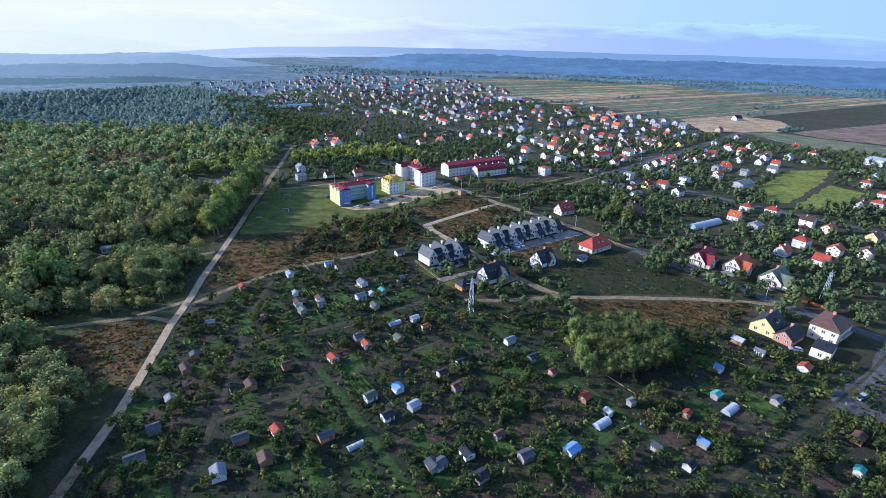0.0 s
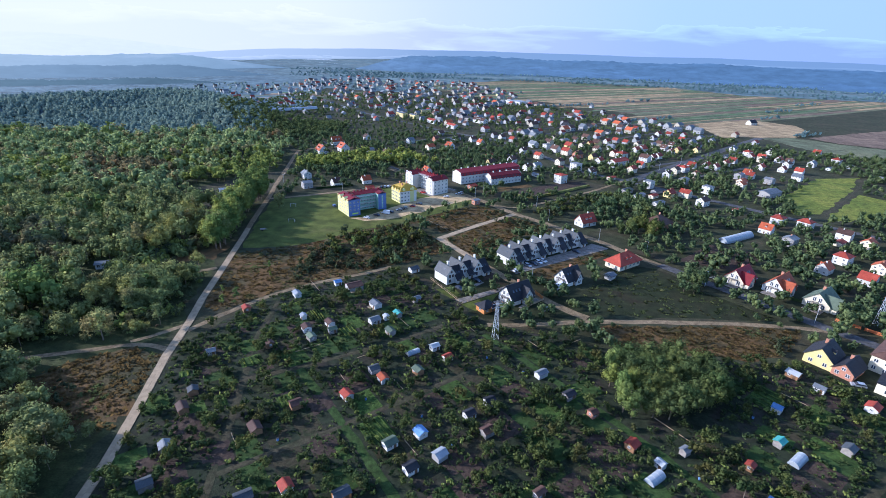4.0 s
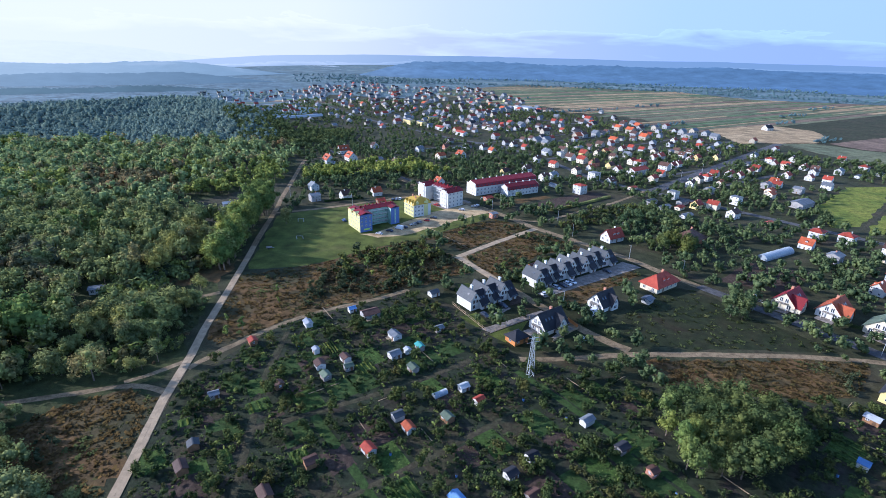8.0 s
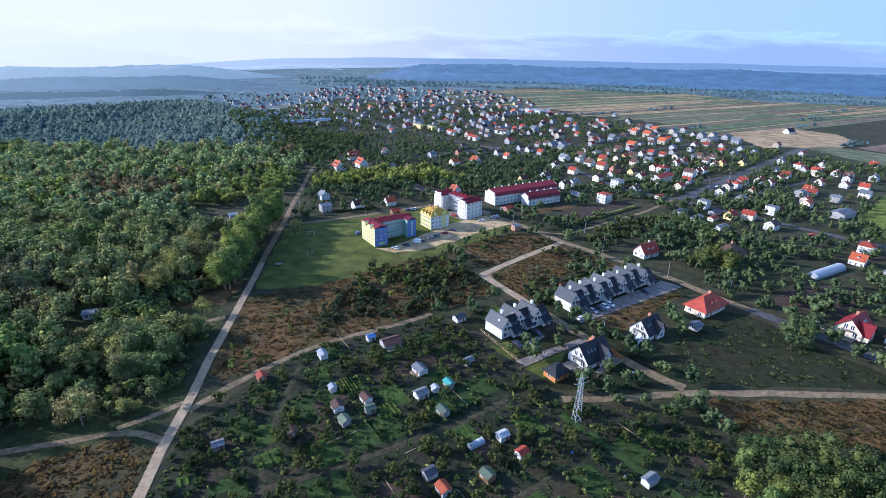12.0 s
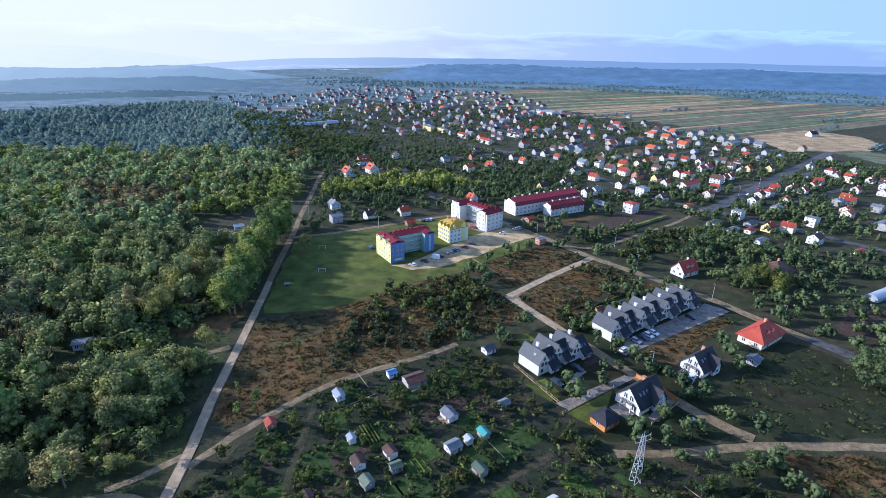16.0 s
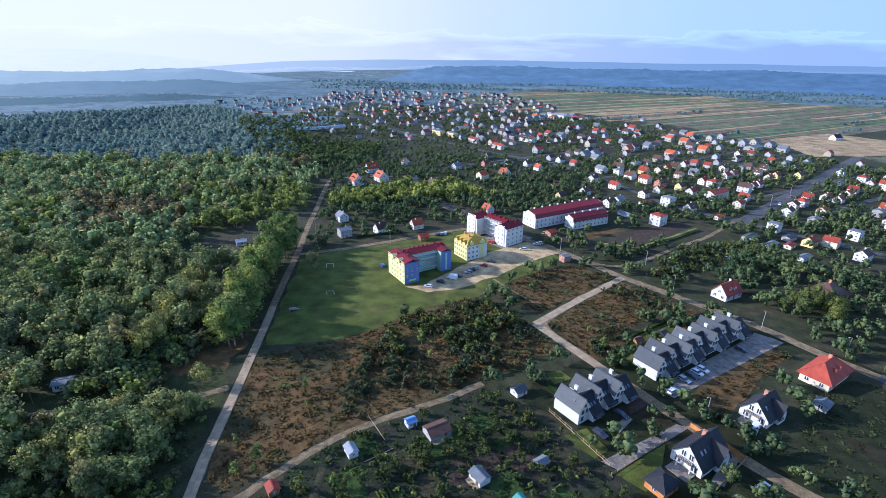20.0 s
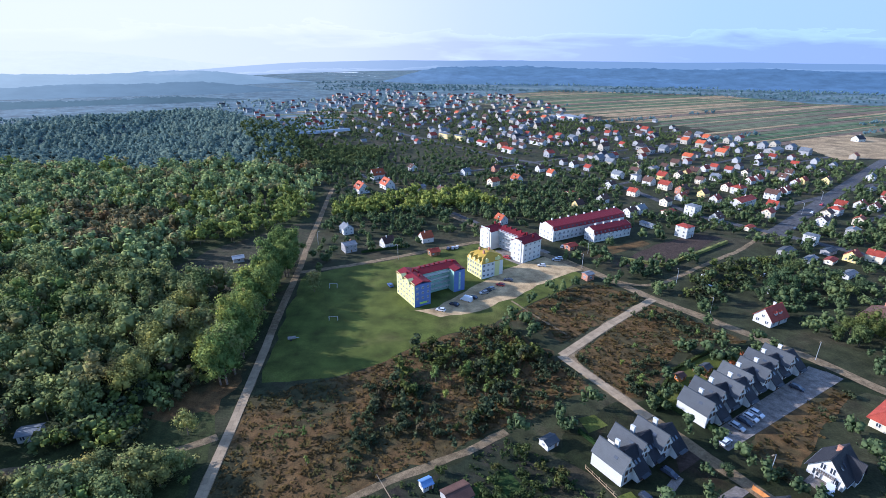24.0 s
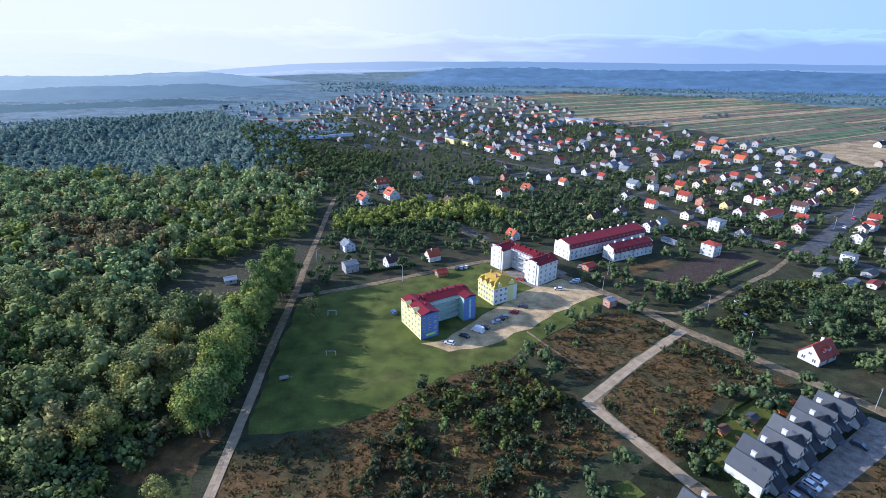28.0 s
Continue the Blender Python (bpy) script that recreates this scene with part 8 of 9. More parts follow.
birches = Grove(*[tree_model("birch_tree", crown(150 + i, h, w, 0.5, 260, 0.3, 6, n=1), h, "leaf_light", "slender light-green young birch on fallow land", "young birches") for i, (h, w) in enumerate(((6.5, 3.0), (5.0, 2.6)))])
for x, y, s in ((-62, 262, 0.9), (-55, 268, 1.1), (-51, 259, 0.8), (-44, 272, 1.0), (-38, 262, 0.7), (-33, 279, 1.1), (-27, 270, 0.9), (-22, 286, 0.8), (-46, 288, 0.9), (-58, 280, 0.7), (-70, 262, 0.6), (-92, 240, 0.6), (-88, 229, 0.5), (-104, 213, 0.6), (-7, 318, 0.9), (20, 292, 0.7), (34, 316, 0.8), (12, 281, 0.6), (48, 303, 0.7), (14, 268, 0.9), (-95, 207, 1.0), (-99, 202, 0.9)):
    birches.plant(x, y, s)

# tussocks over the fallow ground and rough grass
def tuft(seed, blades, r, h):
    rng = np.random.RandomState(seed)
    V = []
    for _ in range(blades):
        a, d = rng.uniform(0, 6.283), rng.uniform(0, r)
        x, y, t = d * math.cos(a), d * math.sin(a), rng.uniform(0, 6.283)
        w, hh = rng.uniform(0.18, 0.4), h * rng.uniform(0.6, 1.2)
        c, s = math.cos(t) * w, math.sin(t) * w
        lean = hh * rng.uniform(0.7, 1.6) / w
        lx, ly = -s * lean, c * lean
        V += [(x - c, y - s, -0.05), (x + c, y + s, -0.05), (x + c * 1.2 + lx, y + s * 1.2 + ly, hh), (x - c * 0.6 + lx, y - s * 0.6 + ly, hh * 0.8)]
    soft = rng.normal(size=(blades, 3)) * 0.3 + (0, 0, 1)
    return np.array(V), np.arange(len(V)).reshape(-1, 4), np.repeat(soft / np.linalg.norm(soft, axis=1)[:, None], 4, axis=0)


TUFT = [tuft(i, 7, 0.8, 0.16 + 0.08 * i) for i in range(4)]
brown_rows, green_rows = [], []
for poly, count in ((DRY_A, 4500), (DRY_B, 1300), (DRY_C, 1700), (DRY_D, 1200), (DRY_E, 900), (DRY_F, 600), (FIELD_G, 420)):
    xs, ys = [p[0] for p in poly], [p[1] for p in poly]
    for _ in range(int(count * 1.25)):
        x, y = rp.uniform(min(xs), max(xs)), rp.uniform(min(ys), max(ys))
        if not inside(x, y, poly) or not free_of_lanes(x, y, 2.2) or not free_of_houses(x, y, -2):
            continue
        row = (rp.randrange(4), x, y, 0, rp.uniform(0.6, 1.5), rp.uniform(0, 6.28))
        (brown_rows if noise.noise((x * 0.06, y * 0.06, 41)) + rp.uniform(-0.35, 0.35) > (-0.42 if poly is not FIELD_G else 0.6) else green_rows).append(row)
dry = thing("tussocks", "reddish-brown dry grass tussocks", "grass", kind="stuff")
many("blades", TUFT, brown_rows, M["leaf_dry"], dry)
lush = thing("tussocks", "green weed tussocks among dry grass", "grass", kind="stuff")
many("blades", TUFT, green_rows, M["grass_blade"], lush)

garden_rows = []
for _ in range(9000):
    x, y = rp.uniform(-102, 150), rp.uniform(62, 244)
    if inside(x, y, GARDEN) and not inside(x, y, GROVE) and free_of_lanes(x, y, 1.3) and free_of_houses(x, y, -0.8) and noise.noise((x * 0.09, y * 0.09, 51)) > -0.25:
        garden_rows.append((rp.randrange(4), x, y, 0, rp.uniform(0.5, 1.3), rp.uniform(0, 6.28)))
herbs = thing("garden_herbage", "rank green grass and herbs between the allotment beds", "grass", kind="stuff")
many("blades", TUFT, garden_rows, M["grass_blade"], herbs)

crops = thing("vegetable_rows", "rows of green vegetables in the allotments", "vegetables", kind="stuff")
many("leaves", [(v * np.array([0.45, 0.45, 0.7]), f, soft) for v, f, soft in TUFT], crop_rows, M["leaf_light"], crops)

# ---- terrace gardens, drives and lawns ----
def hedge(pts, w, h, label, leaf="leaf_fruit"):
    """A clipped hedge along a line, with leaf clumps over its body."""
    e = thing("hedge", label, "hedge", "hedges")
    rng = np.random.RandomState(int(abs(pts[0][0] * 7 + pts[0][1])) % 9999)
    V, F, n = [], [], 0
    body = Shape()
    for (ax, ay), (bx, by) in zip(pts, pts[1:]):
        d = math.hypot(bx - ax, by - ay)
        body.box((ax + bx) / 2, (ay + by) / 2, -0.1, d, w * 0.8, h * 0.92, 0, math.atan2(by - ay, bx - ax))
        k = int(d * 14)
        u = np.array([(bx - ax) / d, (by - ay) / d, 0])
        side = np.array([-u[1], u[0], 0])
        c = np.array([ax, ay, 0]) + u * rng.uniform(0, d, (k, 1)) + side * rng.uniform(-w / 2, w / 2, (k, 1)) + np.array([0, 0, 1]) * h * rng.uniform(0.2, 1.02, (k, 1)) ** 0.6
        e1 = rng.normal(size=(k, 3))
        e2 = np.cross(e1, rng.normal(size=(k, 3)))
        e1 *= 0.24 / np.linalg.norm(e1, axis=1)[:, None]
        e2 *= 0.24 / np.linalg.norm(e2, axis=1)[:, None]
        V.append(np.stack([c - e1, c - e2, c + e1, c + e2], 1).reshape(-1, 3))
        F.append(np.arange(4 * k).reshape(-1, 4) + n)
        n += 4 * k
    part("body", body, M[leaf], e)
    part("leaves", quad_mesh("leaves", np.concatenate(V), np.concatenate(F), M[leaf]), None, e)
    return e


def fence(a, b, h, mat, label, step=2.4, boards=True):
    """Posts with boards between them."""
    e = thing("fence", label, "fence", "garden fences")
    d = math.hypot(b[0] - a[0], b[1] - a[1])
    turn = math.atan2(b[1] - a[1], b[0] - a[0])
    n = max(1, round(d / step))
    for i in range(n + 1):
        x, y = a[0] + (b[0] - a[0]) * i / n, a[1] + (b[1] - a[1]) * i / n
        part("post", Shape().box(x, y, -0.1, 0.14, 0.14, h + 0.2, 0, turn), M[mat], e)
    for i in range(n):
        x, y = a[0] + (b[0] - a[0]) * (i + 0.5) / n, a[1] + (b[1] - a[1]) * (i + 0.5) / n
        if boards:
            part("panel", Shape().box(x, y, 0.1, d / n - 0.16, 0.06, h - 0.1, 0, turn), M[mat], e)
        else:
            part("rail", Shape().box(x, y, h - 0.25, d / n - 0.14, 0.05, 0.08, 0, turn), M[mat], e)
            part("mesh_panel", Shape().box(x, y, 0.05, d / n - 0.14, 0.015, 0.25, 0, turn), M[mat], e)
    return e


patch("lawn", [(19, 262.5), (29, 277.5), (48.5, 291.5), (61, 287), (66, 292), (60, 282), (40, 266), (26, 254.5)], M["lawn"], 0.05, "green terrace back gardens", "lawn", 0.3)
patch("lawn", [(1.5, 207.6), (19.6, 219.6), (13.5, 207), (8, 202)], M["lawn"], 0.052, "bright clipped lawn of the black-roofed house", "lawn", 0)
patch("lawn", [(-9.6, 221.3), (-1.9, 224.8), (2.2, 216.2), (-2.3, 212.7)], M["lawn"], 0.05, "small green front lawn", "lawn", 0.2)
patch("lawn", [(-9.9, 252.1), (-4.4, 254.1), (-1.3, 249.2), (-8, 245.6)], M["lawn"], 0.05, "small green back lawn by the lane", "lawn", 0.2)
patch("drive", [(-1, 211.7), (26.2, 228.1), (29, 226.4), (3, 208.8)], M["paving"], 0.055, "grey paved drive of the short terrace", "drive", 0)
patch("drive", [(14.4, 238.4), (19.7, 243.2), (21.5, 237.3), (13.1, 231.4)], M["soil"], 0.05, "reddish brick-paved forecourt", "drive", 0.2)
patch("drive", [(29, 204.5), (37.6, 214), (35.6, 216), (26.5, 206.5)], M["paving"], 0.055, "pale paved terrace beside the black-roofed house", "drive", 0)
patch("drive", [(6.8, 222.6), (13.4, 229.6), (11.8, 231.2), (5.2, 224.2)], M["paving"], 0.058, "narrow paved car drive", "drive", 0)
hedge([(17.6, 262.2), (26.4, 252.4), (31.5, 247)], 1.4, 1.7, "dark clipped conifer hedge beside the terrace", "conifer")
hedge([(17.6, 262.2), (28.8, 278.4), (48.6, 292.4)], 1.0, 1.3, "low hedge behind the terrace gardens", "leaf_fruit")
hedge([(-11, 246), (-6.5, 240)], 1.0, 1.4, "clipped hedge by the short terrace", "conifer")
hedge([(40.5, 382.6), (61, 374.6), (86, 393), (112.8, 413.5)], 2.0, 1.8, "overgrown hedge along vegetable plots", "leaf")
hedge([(-104, 384), (-78, 396)], 1.2, 1.3, "hedge rows in a house garden", "conifer")
hedge([(152, 222), (163, 214)], 1.0, 1.4, "hedge beside the red-roofed house", "leaf_fruit")
fence((48, 290.1), (55.2, 280.1), 1.8, "fence_o", "orange-stained board fence in a terrace garden")
fence((58.8, 291.3), (61.5, 285.5), 1.8, "fence_o", "short orange-stained board fence by the lane")
fence((36.4, 279.4), (41.8, 272.3), 1.5, "wood", "brown board fence between terrace gardens")
fence((32.1, 271.7), (34.6, 266.4), 1.5, "wood", "brown trellis fence between terrace gardens")
fence((29.7, 227.0), (33.5, 221.2), 1.6, "wood_orange", "orange timber gate fence on the lane")
fence((36.1, 219.6), (38.6, 214.2), 1.6, "wood_orange", "orange timber fence of the black-roofed house")
fence((160.9, 201.7), (166.7, 195.3), 1.4, "fence_o", "orange board fence by the asphalt road")
fence((167.5, 194.4), (172, 189.6), 1.4, "fence_o", "orange board fence by the asphalt road")
fence((127, 243), (138.1, 230.6), 1.2, "white", "pale low fence before the crimson-roofed house", 2.6, False)
fence((0.4, 206.8), (20, 220.6), 1.2, "slab", "grey mesh fence of the black-roofed house", 2.6, False)
fence((-12, 232), (1, 210.5), 1.2, "slab", "grey mesh fence beside the short terrace", 2.6, False)
fence((26.5, 203.4), (38.8, 213.6), 1.0, "slab", "low pale garden wall", 2.6)

# ---- pylons ----
def pylon(x, y, h, turn):
    e = thing("pylon", "slim galvanised lattice power pylon", "pylon", "power pylons")
    b, t = 1.0, 0.32
    n = 11
    for sx in (-1, 1):
        for sy in (-1, 1):
            part("leg", Shape().bar((sx * b, sy * b, -0.2), (sx * t, sy * t, h), 0.10, 4), M["steel"], e)
    for i in range(n):
        z0, z1 = h * i / n, h * (i + 1) / n
        r0, r1 = b + (t - b) * i / n, b + (t - b) * (i + 1) / n
        c = ((-1, -1), (1, -1), (1, 1), (-1, 1))
        for k in range(4):
            p, q = c[k], c[(k + 1) % 4]
            if i % 2:
                p, q = q, p
            part("brace", Shape().bar((p[0] * r0, p[1] * r0, z0), (q[0] * r1, q[1] * r1, z1), 0.055, 4), M["steel"], e)
    for z, w in ((h - 0.4, 2.0), (h - 2.0, 2.4)):
        part("crossarm", Shape().bar((-w, 0, z), (w, 0, z), 0.09, 4), M["steel"], e)
        for s in (-1, 1):
            part("insulator", Shape().bar((s * w, 0, z), (s * w, 0, z + 0.6), 0.09, 6), M["brick"], e)
    part("peak", Shape().bar((0, 0, h - 0.2), (0, 0, h + 1.2), 0.07, 4), M["steel"], e)
    put(e, x, y, 0, turn)


pylon(14.2, 181.5, 15.5, 20)
pylon(177.1, 199.9, 13.5, 20)

# ---- lamp posts ----
def lamp_post(x, y, turn, h=8.0):
    e = thing("street_lamp", "grey street lamp post with a bent arm", "street lamp", "street lamps")
    part("pole", Shape().bar((0, 0, -0.2), (0, 0, h), 0.11, 6, 0.07), M["steel"], e)
    part("arm", Shape().bar((0, 0, h - 0.1), (1.3, 0, h + 0.5), 0.06, 5), M["steel"], e)
    part("lamp_head", Shape().box(1.6, 0, h + 0.42, 0.8, 0.3, 0.16), M["slab"], e)
    put(e, x, y, 0, turn)


for x, y, a in ((105.4, 268.9, 200), (-82.1, 375.5, 120), (16.8, 370.5, 220), (59.5, 353.5, 220), (62, 322.5, 220), (85, 288.5, 220), (36.3, 231.2, 210), (120, 232, 200), (150, 199, 210), (-6, 395, 220), (24.5, 391, 40), (196, 477, 130), (232, 512, 130), (-132, 395, 20)):
    lamp_post(x, y, a)

# ---- parked cars ----
def car_model(key, paint, label, L=4.3, W=1.75, H=1.45, van=False):
    e = thing("car" if not van else "van", label, "car" if not van else "van", "parked cars")
    s = Shape()
    prof = [(-L / 2, 0.35), (-L / 2, 0.85), (-L * 0.44, 0.92), (-L * 0.28, 0.95), (L * 0.24, 0.95), (L * 0.47, 0.78), (L / 2, 0.6), (L / 2, 0.3)]
    cab = [(-L * 0.45, 0.93), (-L * 0.36, H), (L * 0.08, H), (L * 0.26, 0.93)] if not van else [(-L * 0.49, 0.93), (-L * 0.48, H), (L * 0.2, H), (L * 0.36, 0.93)]
    n = len(prof)
    s.v = [(x, -W / 2, z) for x, z in prof] + [(x, W / 2, z) for x, z in prof]
    s.f = [tuple(range(n))[::-1], tuple(range(n, 2 * n))] + [(i, (i + 1) % n, n + (i + 1) % n, n + i) for i in range(n)]
    s.k = [0] * len(s.f)
    part("body", s, M[paint], e)
    g = Shape()
    i = 0.14
    g.v = [(cab[0][0], -W / 2 + 0.04, cab[0][1]), (cab[3][0], -W / 2 + 0.04, cab[3][1]), (cab[2][0], -W / 2 + i, cab[2][1]), (cab[1][0], -W / 2 + i, cab[1][1])]
    g.v += [(x, -y, z) for x, y, z in g.v]
    g.f = [(0, 1, 2, 3), (7, 6, 5, 4), (1, 5, 6, 2), (4, 0, 3, 7)]
    g.k = [0] * 4
    part("cabin_glass", g, M["glass"] if not van else M[paint], e)
    part("roof_panel", Shape().box((cab[1][0] + cab[2][0]) / 2, 0, H - 0.02, cab[2][0] - cab[1][0], W - 2 * i + 0.02, 0.05), M[paint], e)
    if van:
        part("windscreen", Shape().poly([(cab[3][0] + 0.02, -W / 2 + 0.1, 0.98), (cab[3][0] + 0.02, W / 2 - 0.1, 0.98), (cab[2][0] + 0.03, W / 2 - 0.2, H - 0.12), (cab[2][0] + 0.03, -W / 2 + 0.2, H - 0.12)]), M["glass"], e)
    for sx in (-0.3, 0.31):
        for sy in (-1, 1):
            part("wheel", Shape().bar((sx * L, sy * (W / 2 - 0.16), 0.31), (sx * L, sy * (W / 2 + 0.02), 0.31), 0.31, 10), M["rubber"], e)
    for sy in (-1, 1):
        part("headlight", Shape().box(L / 2 - 0.06, sy * W * 0.34, 0.58, 0.12, 0.3, 0.14), M["frame_w"], e)
    CARS[key] = [e, False]


CARS = {}
car_model("white", "c_white", "white parked hatchback car")
car_model("silver", "c_silver", "silver parked saloon car", 4.5)
car_model("dark", "c_dark", "dark parked estate car", 4.6)
car_model("red", "c_red", "red parked car on gravel")
car_model("blue", "c_blue", "blue parked hatchback car")
car_model("van", "c_white", "white parked van with tall body", 5.6, 2.05, 2.5, True)


def park(key, x, y, turn):
    e, used = CARS[key]
    m = pose(x, y, 0.07, 0, 0, turn)
    CARS[key][1] = True
    if used:
        copy_thing(e, m)
    else:
        e.matrix_basis = m


for key, x, y, a in (("white", 30.9, 243.6, 35), ("silver", 37.4, 250.2, -55), ("dark", 41, 252.6, -55), ("white", 43.8, 254.6, -55), ("white", 46.6, 256.6, -55), ("dark", 67.4, 270.6, -50), ("dark", 10.1, 231, -50), ("dark", 1.4, 222.2, -50), ("van", 47.8, 225.6, 230), ("silver", 38.8, 204.6, 30), ("white", -55.8, 318.6, 160), ("dark", -50, 324, 150), ("van", -44.6, 328.8, 150), ("dark", -41.6, 331.4, 150), ("silver", -36.3, 336.4, 200), ("dark", -35, 338.6, 200), ("silver", -33, 340.8, 200), ("red", -28, 345.6, 160), ("dark", -23.7, 351.2, 160), ("white", -4.5, 370.8, 170), ("silver", 4.6, 379, 170), ("white", 6.4, 381.4, 170), ("red", -22.4, 381, 150), ("dark", -55, 392.6, 80), ("silver", -52.4, 393.6, 80), ("white", -50, 395, 80), ("white", -91, 392.4, 120), ("blue", -81.5, 342, 120), ("white", 73.3, 349.6, 120), ("van", 100, 345.5, 70), ("silver", 139.6, 130, 205), ("silver", 136, 157.2, 160), ("blue", 160, 214, -40), ("dark", 170, 442, 44), ("white", 205, 480, 44), ("red", 226, 502, 224), ("silver", 12, 400, 60), ("dark", 18, 404, 60), ("white", 78, 363, 20), ("silver", 108, 365, 40)):
    park(key, x, y, a)

# ---- playing field ----
def goal(x, y, turn):
    e = thing("football_goal", "small white metal football goal on grass", "goal", "football goals")
    for s in (-1, 1):
        part("post", Shape().bar((s * 1.8, 0, 0), (s * 1.8, 0, 2.1), 0.06, 6), M["frame_w"], e)
        part("stay", Shape().bar((s * 1.8, 0, 2.1), (s * 1.8, 1.1, 0), 0.05, 6), M["frame_w"], e)
    part("crossbar", Shape().bar((-1.86, 0, 2.1), (1.86, 0, 2.1), 0.06, 6), M["frame_w"], e)
    put(e, x, y, 0.03, turn)


goal(-100.6, 307.3, 3)
goal(-108.6, 339.0, 183)
trailer = thing("trailer", "dark old farm trailer parked on the grass", "trailer")
part("bed", Shape().box(0, 0, 0.7, 3.0, 1.6, 0.5), M["wood_grey"], trailer)
part("drawbar", Shape().bar((1.5, 0, 0.75), (2.8, 0, 0.55), 0.06, 4), M["steel"], trailer)
for s in (-1, 1):
    part("wheel", Shape().bar((-0.3, s * 0.7, 0.38), (-0.3, s * 0.95, 0.38), 0.38, 10), M["rubber"], trailer)
put(trailer, -113.1, 291.6, 0.03, 20)

# ---- allotment beds, paths and water butts ----
rb = random.Random(77)
CA, SA_ = math.cos(radians(35)), math.sin(radians(35))
BED_KINDS = [("soil", "bare tilled vegetable bed in an allotment"), ("soil", "freshly dug vegetable bed"), ("bedgreen", "green leafy vegetable bed"), ("bedgreen", "green bean and cabbage rows"), ("rough", "weedy fallow garden bed")]


def bed(x, y, w, l, kind, rows):
    mat, label = BED_KINDS[kind]
    e = thing("garden_bed", label, "garden bed", "allotment beds")
    s = Shape()
    nx, ny = max(1, int(w / 1.2)), max(1, int(l / 1.2))
    for j in range(ny + 1):
        for i in range(nx + 1):
            edge = i in (0, nx) or j in (0, ny)
            s.v.append((-w / 2 + w * i / nx + rb.uniform(-0.15, 0.15), -l / 2 + l * j / ny + rb.uniform(-0.15, 0.15), 0.02 if edge else 0.12 + rb.uniform(-0.05, 0.05)))
    for j in range(ny):
        for i in range(nx):
            a = j * (nx + 1) + i
            s.f.append((a, a + 1, a + nx + 2, a + nx + 1))
            s.k.append(0)
    part("soil", s, M[mat], e)
    if rows:
        for r in range(rows):
            xx = -w / 2 + w * (r + 0.5) / rows
            m = int(l / 0.55)
            V, F = [], []
            for q in range(m):
                yy = -l / 2 + 0.3 + (l - 0.6) * q / m
                hgt = rb.uniform(0.25, 0.5)
                n = len(V)
                for a0 in (0.3, 1.87):
                    c, t = math.cos(a0) * 0.26, math.sin(a0) * 0.26
                    V += [(xx - c, yy - t, 0.1), (xx + c, yy + t, 0.1), (xx + c * 1.2, yy + t * 1.2, 0.1 + hgt), (xx - c * 1.2, yy - t * 1.2, 0.1 + hgt)]
                F += [(n, n + 1, n + 2, n + 3), (n + 4, n + 5, n + 6, n + 7)]
            part("crop_row", quad_mesh("crop_row", np.array(V), np.array(F), M["leaf_light"]), None, e)
    put(e, x, y, 0.02, 35 + rb.choice((0, 0, 90)) + rb.uniform(-4, 4))


# beds whose places stand out
for x, y, w, l, k, r in ((-36, 152, 10, 13, 0, 0), (-44, 142, 7, 9, 0, 0), (-25, 131, 8, 10, 3, 5), (-21, 124, 8, 9, 4, 0), (-64, 150, 7, 7, 4, 0), (-73, 163, 7, 6, 2, 3), (-77, 172, 9, 6, 2, 0), (-66, 121, 6, 9, 0, 0), (-79, 130, 8, 12, 0, 0), (-81, 116, 8, 9, 0, 0), (-43, 184, 6, 7, 2, 4), (-19, 174, 6, 9, 2, 0), (-58, 196, 4, 9, 4, 4), (-24, 212, 8, 9, 0, 0), (-40, 206, 7, 8, 1, 0), (18, 150, 8, 8, 1, 0), (12, 134, 9, 10, 0, 0), (40, 128, 8, 7, 1, 0), (36, 150, 7, 6, 2, 4), (100, 150, 12, 8, 2, 5), (112, 142, 10, 7, 2, 0), (92, 132, 9, 6, 2, 0), (104, 128, 8, 6, 2, 0), (70, 110, 8, 7, 0, 0), (28, 112, 8, 8, 0, 0), (2, 118, 7, 8, 0, 0)):
    bed(x, y, w, l, k, r)
made = 0
for i in range(-14, 16):
    for j in range(-10, 14):
        u, v = i * 8.2 + rb.uniform(-2, 2), j * 9.5 + rb.uniform(-2, 2)
        x, y = 20 + u * CA - v * SA_, 150 + u * SA_ + v * CA
        if made > 50 or rb.random() > 0.55 or not inside(x, y, GARDEN) or inside(x, y, GROVE) or not free_of_houses(x, y, 2.4) or not free_of_lanes(x, y, 3.4):
            continue
        k = rb.choice((0, 0, 1, 2, 3, 4, 4))
        bed(x, y, rb.uniform(2.2, 5.0), rb.uniform(3.5, 7.0), k, rb.choice((0, 2, 3)) if k in (2, 3) else 0)
        made += 1
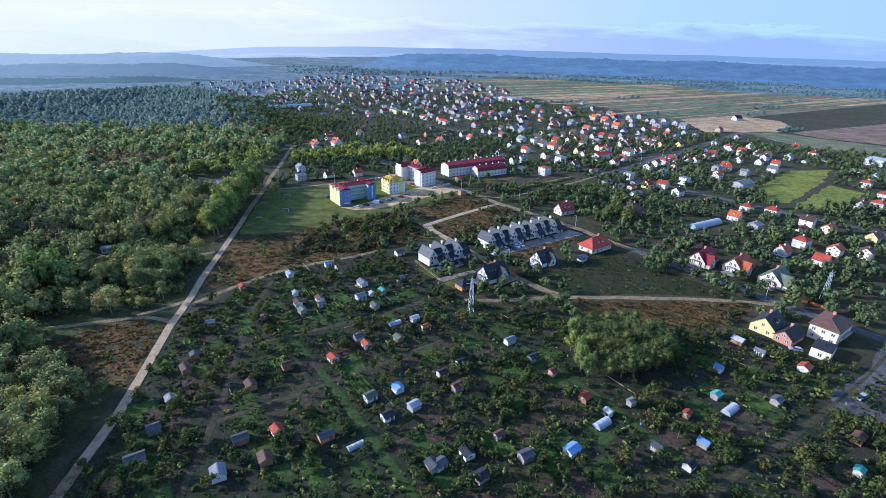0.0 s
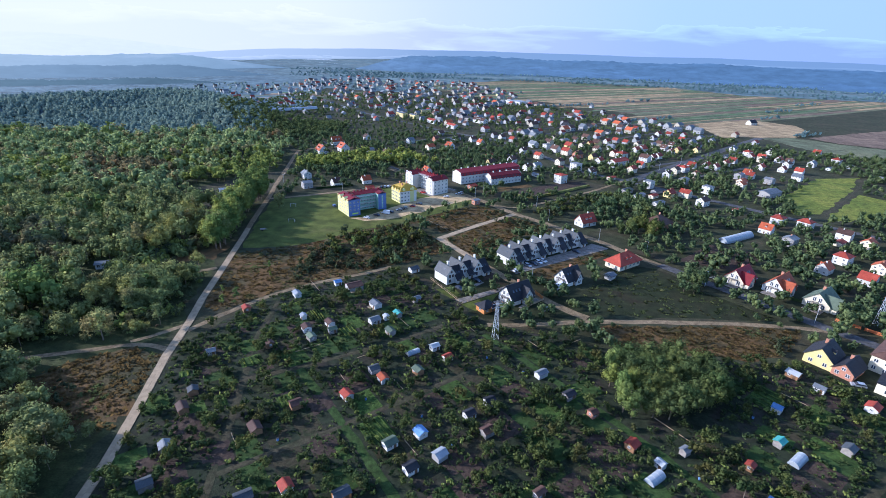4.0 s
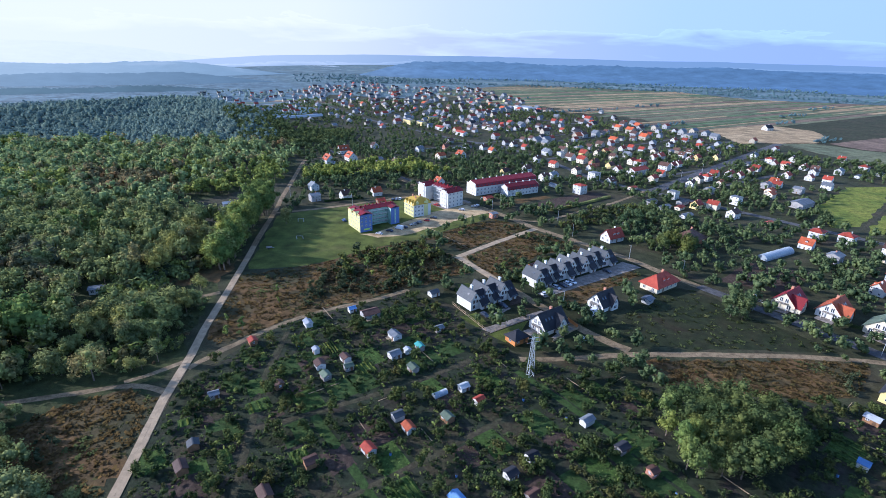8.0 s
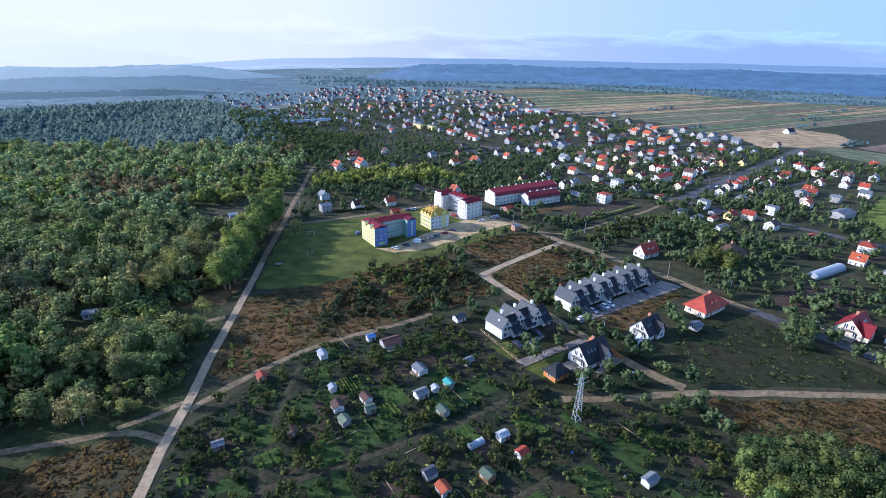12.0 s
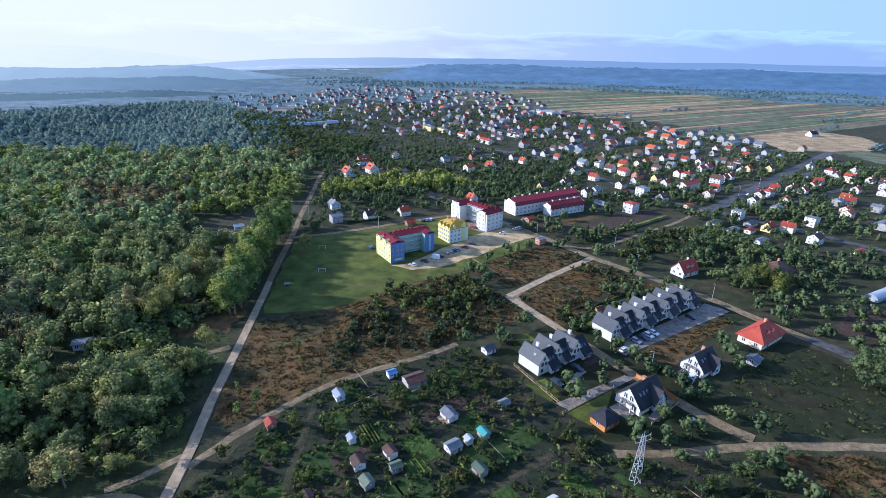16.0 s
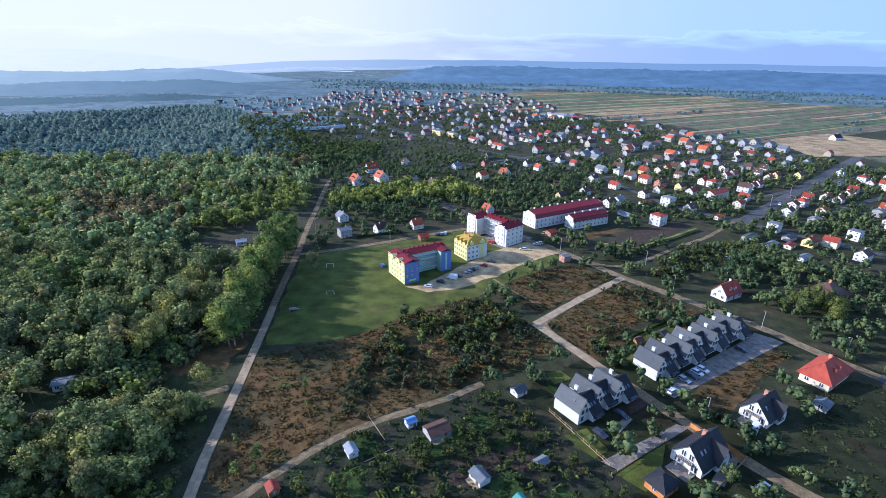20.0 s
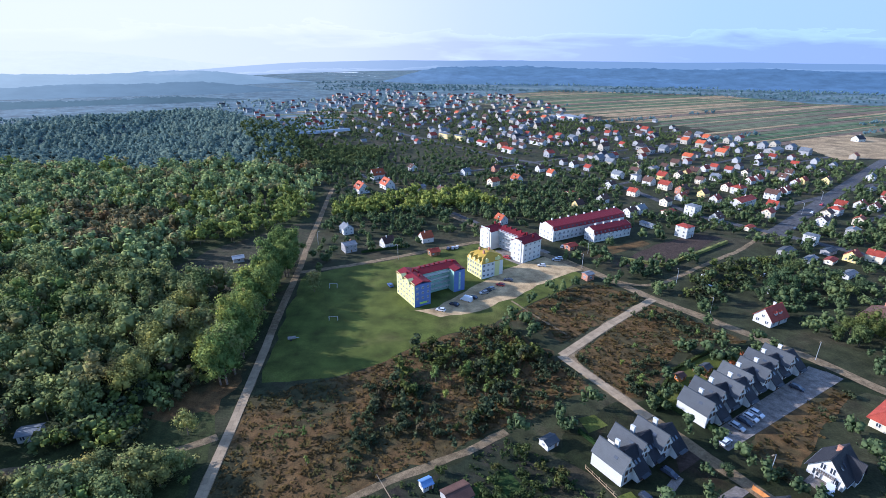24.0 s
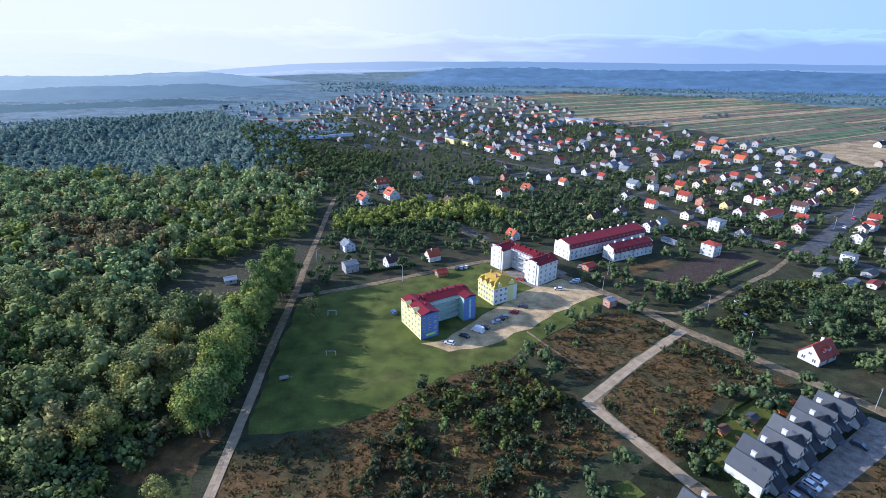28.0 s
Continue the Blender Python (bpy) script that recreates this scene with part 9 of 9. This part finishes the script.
# kerbs and edgings between plots
for k in range(17):
    for _ in range(20):
        x, y = rb.uniform(-90, 130), rb.uniform(80, 230)
        if inside(x, y, GARDEN) and not inside(x, y, GROVE) and free_of_houses(x, y, 1):
            break
    a = radians(35 + rb.choice((0, 90)) + rb.uniform(-3, 3))
    l = rb.uniform(5, 13)
    e = thing("garden_edging", "thin pale concrete edging of a garden plot", "edging", "plot edgings")
    n = int(l / 1.0)
    for i in range(n):
        part("kerb", Shape().box(x + math.cos(a) * i, y + math.sin(a) * i, -0.02, 0.94, 0.22, 0.16, 0, a), M["slab"], e)
butt = None
for x, y in ((-30, 144), (-12, 137), (-3, 126), (22, 160), (44, 133), (-52, 126), (-60, 208), (-33, 190), (10, 168), (62, 116), (-70, 196), (90, 140)):
    if butt is None:
        butt = thing("water_butt", "blue plastic rainwater barrel in a garden", "barrel", "water butts")
        part("barrel", Shape().bar((0, 0, 0), (0, 0, 0.95), 0.32, 10, 0.3), M["r_blue"], butt)
        part("lid", Shape().bar((0, 0, 0.95), (0, 0, 1.0), 0.33, 10), M["rubber"], butt)
        put(butt, x, y)
    else:
        copy_thing(butt, pose(x, y, 0))

# ---- concrete slabs of the woodland road ----
def slabs(line, parent_name, w, step, limit):
    host = bpy.data.objects[parent_name]
    me = Shape().box(0, 0, 0, step - 0.03, w / 2 - 0.03, 0.1).mesh("slab", M["slab"])
    count, rest = 0, 0.0
    for (ax, ay), (bx, by) in zip(line, line[1:]):
        d = math.hypot(bx - ax, by - ay)
        turn = math.degrees(math.atan2(by - ay, bx - ax))
        ux, uy = (bx - ax) / d, (by - ay) / d
        t = rest
        while t < d and count < limit:
            for side in (-1, 1):
                o = new("slab", me)
                o.parent = host
                x, y = ax + ux * t - uy * side * w / 4, ay + uy * t + ux * side * w / 4
                o.matrix_basis = pose(x + rb.uniform(-0.03, 0.03), y, 0.07 + rb.uniform(0, 0.012), rb.uniform(-0.5, 0.5), rb.uniform(-0.5, 0.5), turn + rb.uniform(-1.2, 1.2))
                count += 1
            t += step
        rest = t - d


slabs(ROAD_W[1:11], "road", 3.0, 2.0, 200)
slabs(LANE[:9], "road.002", 3.6, 2.2, 100)

# ---- long greenhouse of a nursery at the foot of the hill ----
def glasshouse(ax, ay, bx, by, w):
    d, turn = math.hypot(bx - ax, by - ay), math.degrees(math.atan2(by - ay, bx - ax))
    e = thing("greenhouse", "long pale film greenhouse at the foot of the hill", "greenhouse")
    s = Shape()
    ring = [(w / 2 * math.cos(math.pi * k / 8), 3.4 * math.sin(math.pi * k / 8)) for k in range(9)]
    n = int(d / 8)
    s.v = [(-d / 2 + d * i / n, y, z) for i in range(n + 1) for y, z in ring]
    s.f = [(9 * i + k, 9 * i + k + 1, 9 * i + k + 10, 9 * i + k + 9) for i in range(n) for k in range(8)] + [tuple(range(8, -1, -1)), tuple(range(9 * n, 9 * n + 9))]
    s.k = [0] * len(s.f)
    part("cover", s, M["film"], e)
    put(e, (ax + bx) / 2, (ay + by) / 2, terrain((ax + bx) / 2, (ay + by) / 2), turn)


glasshouse(-288, 724, -203, 795, 7.5)
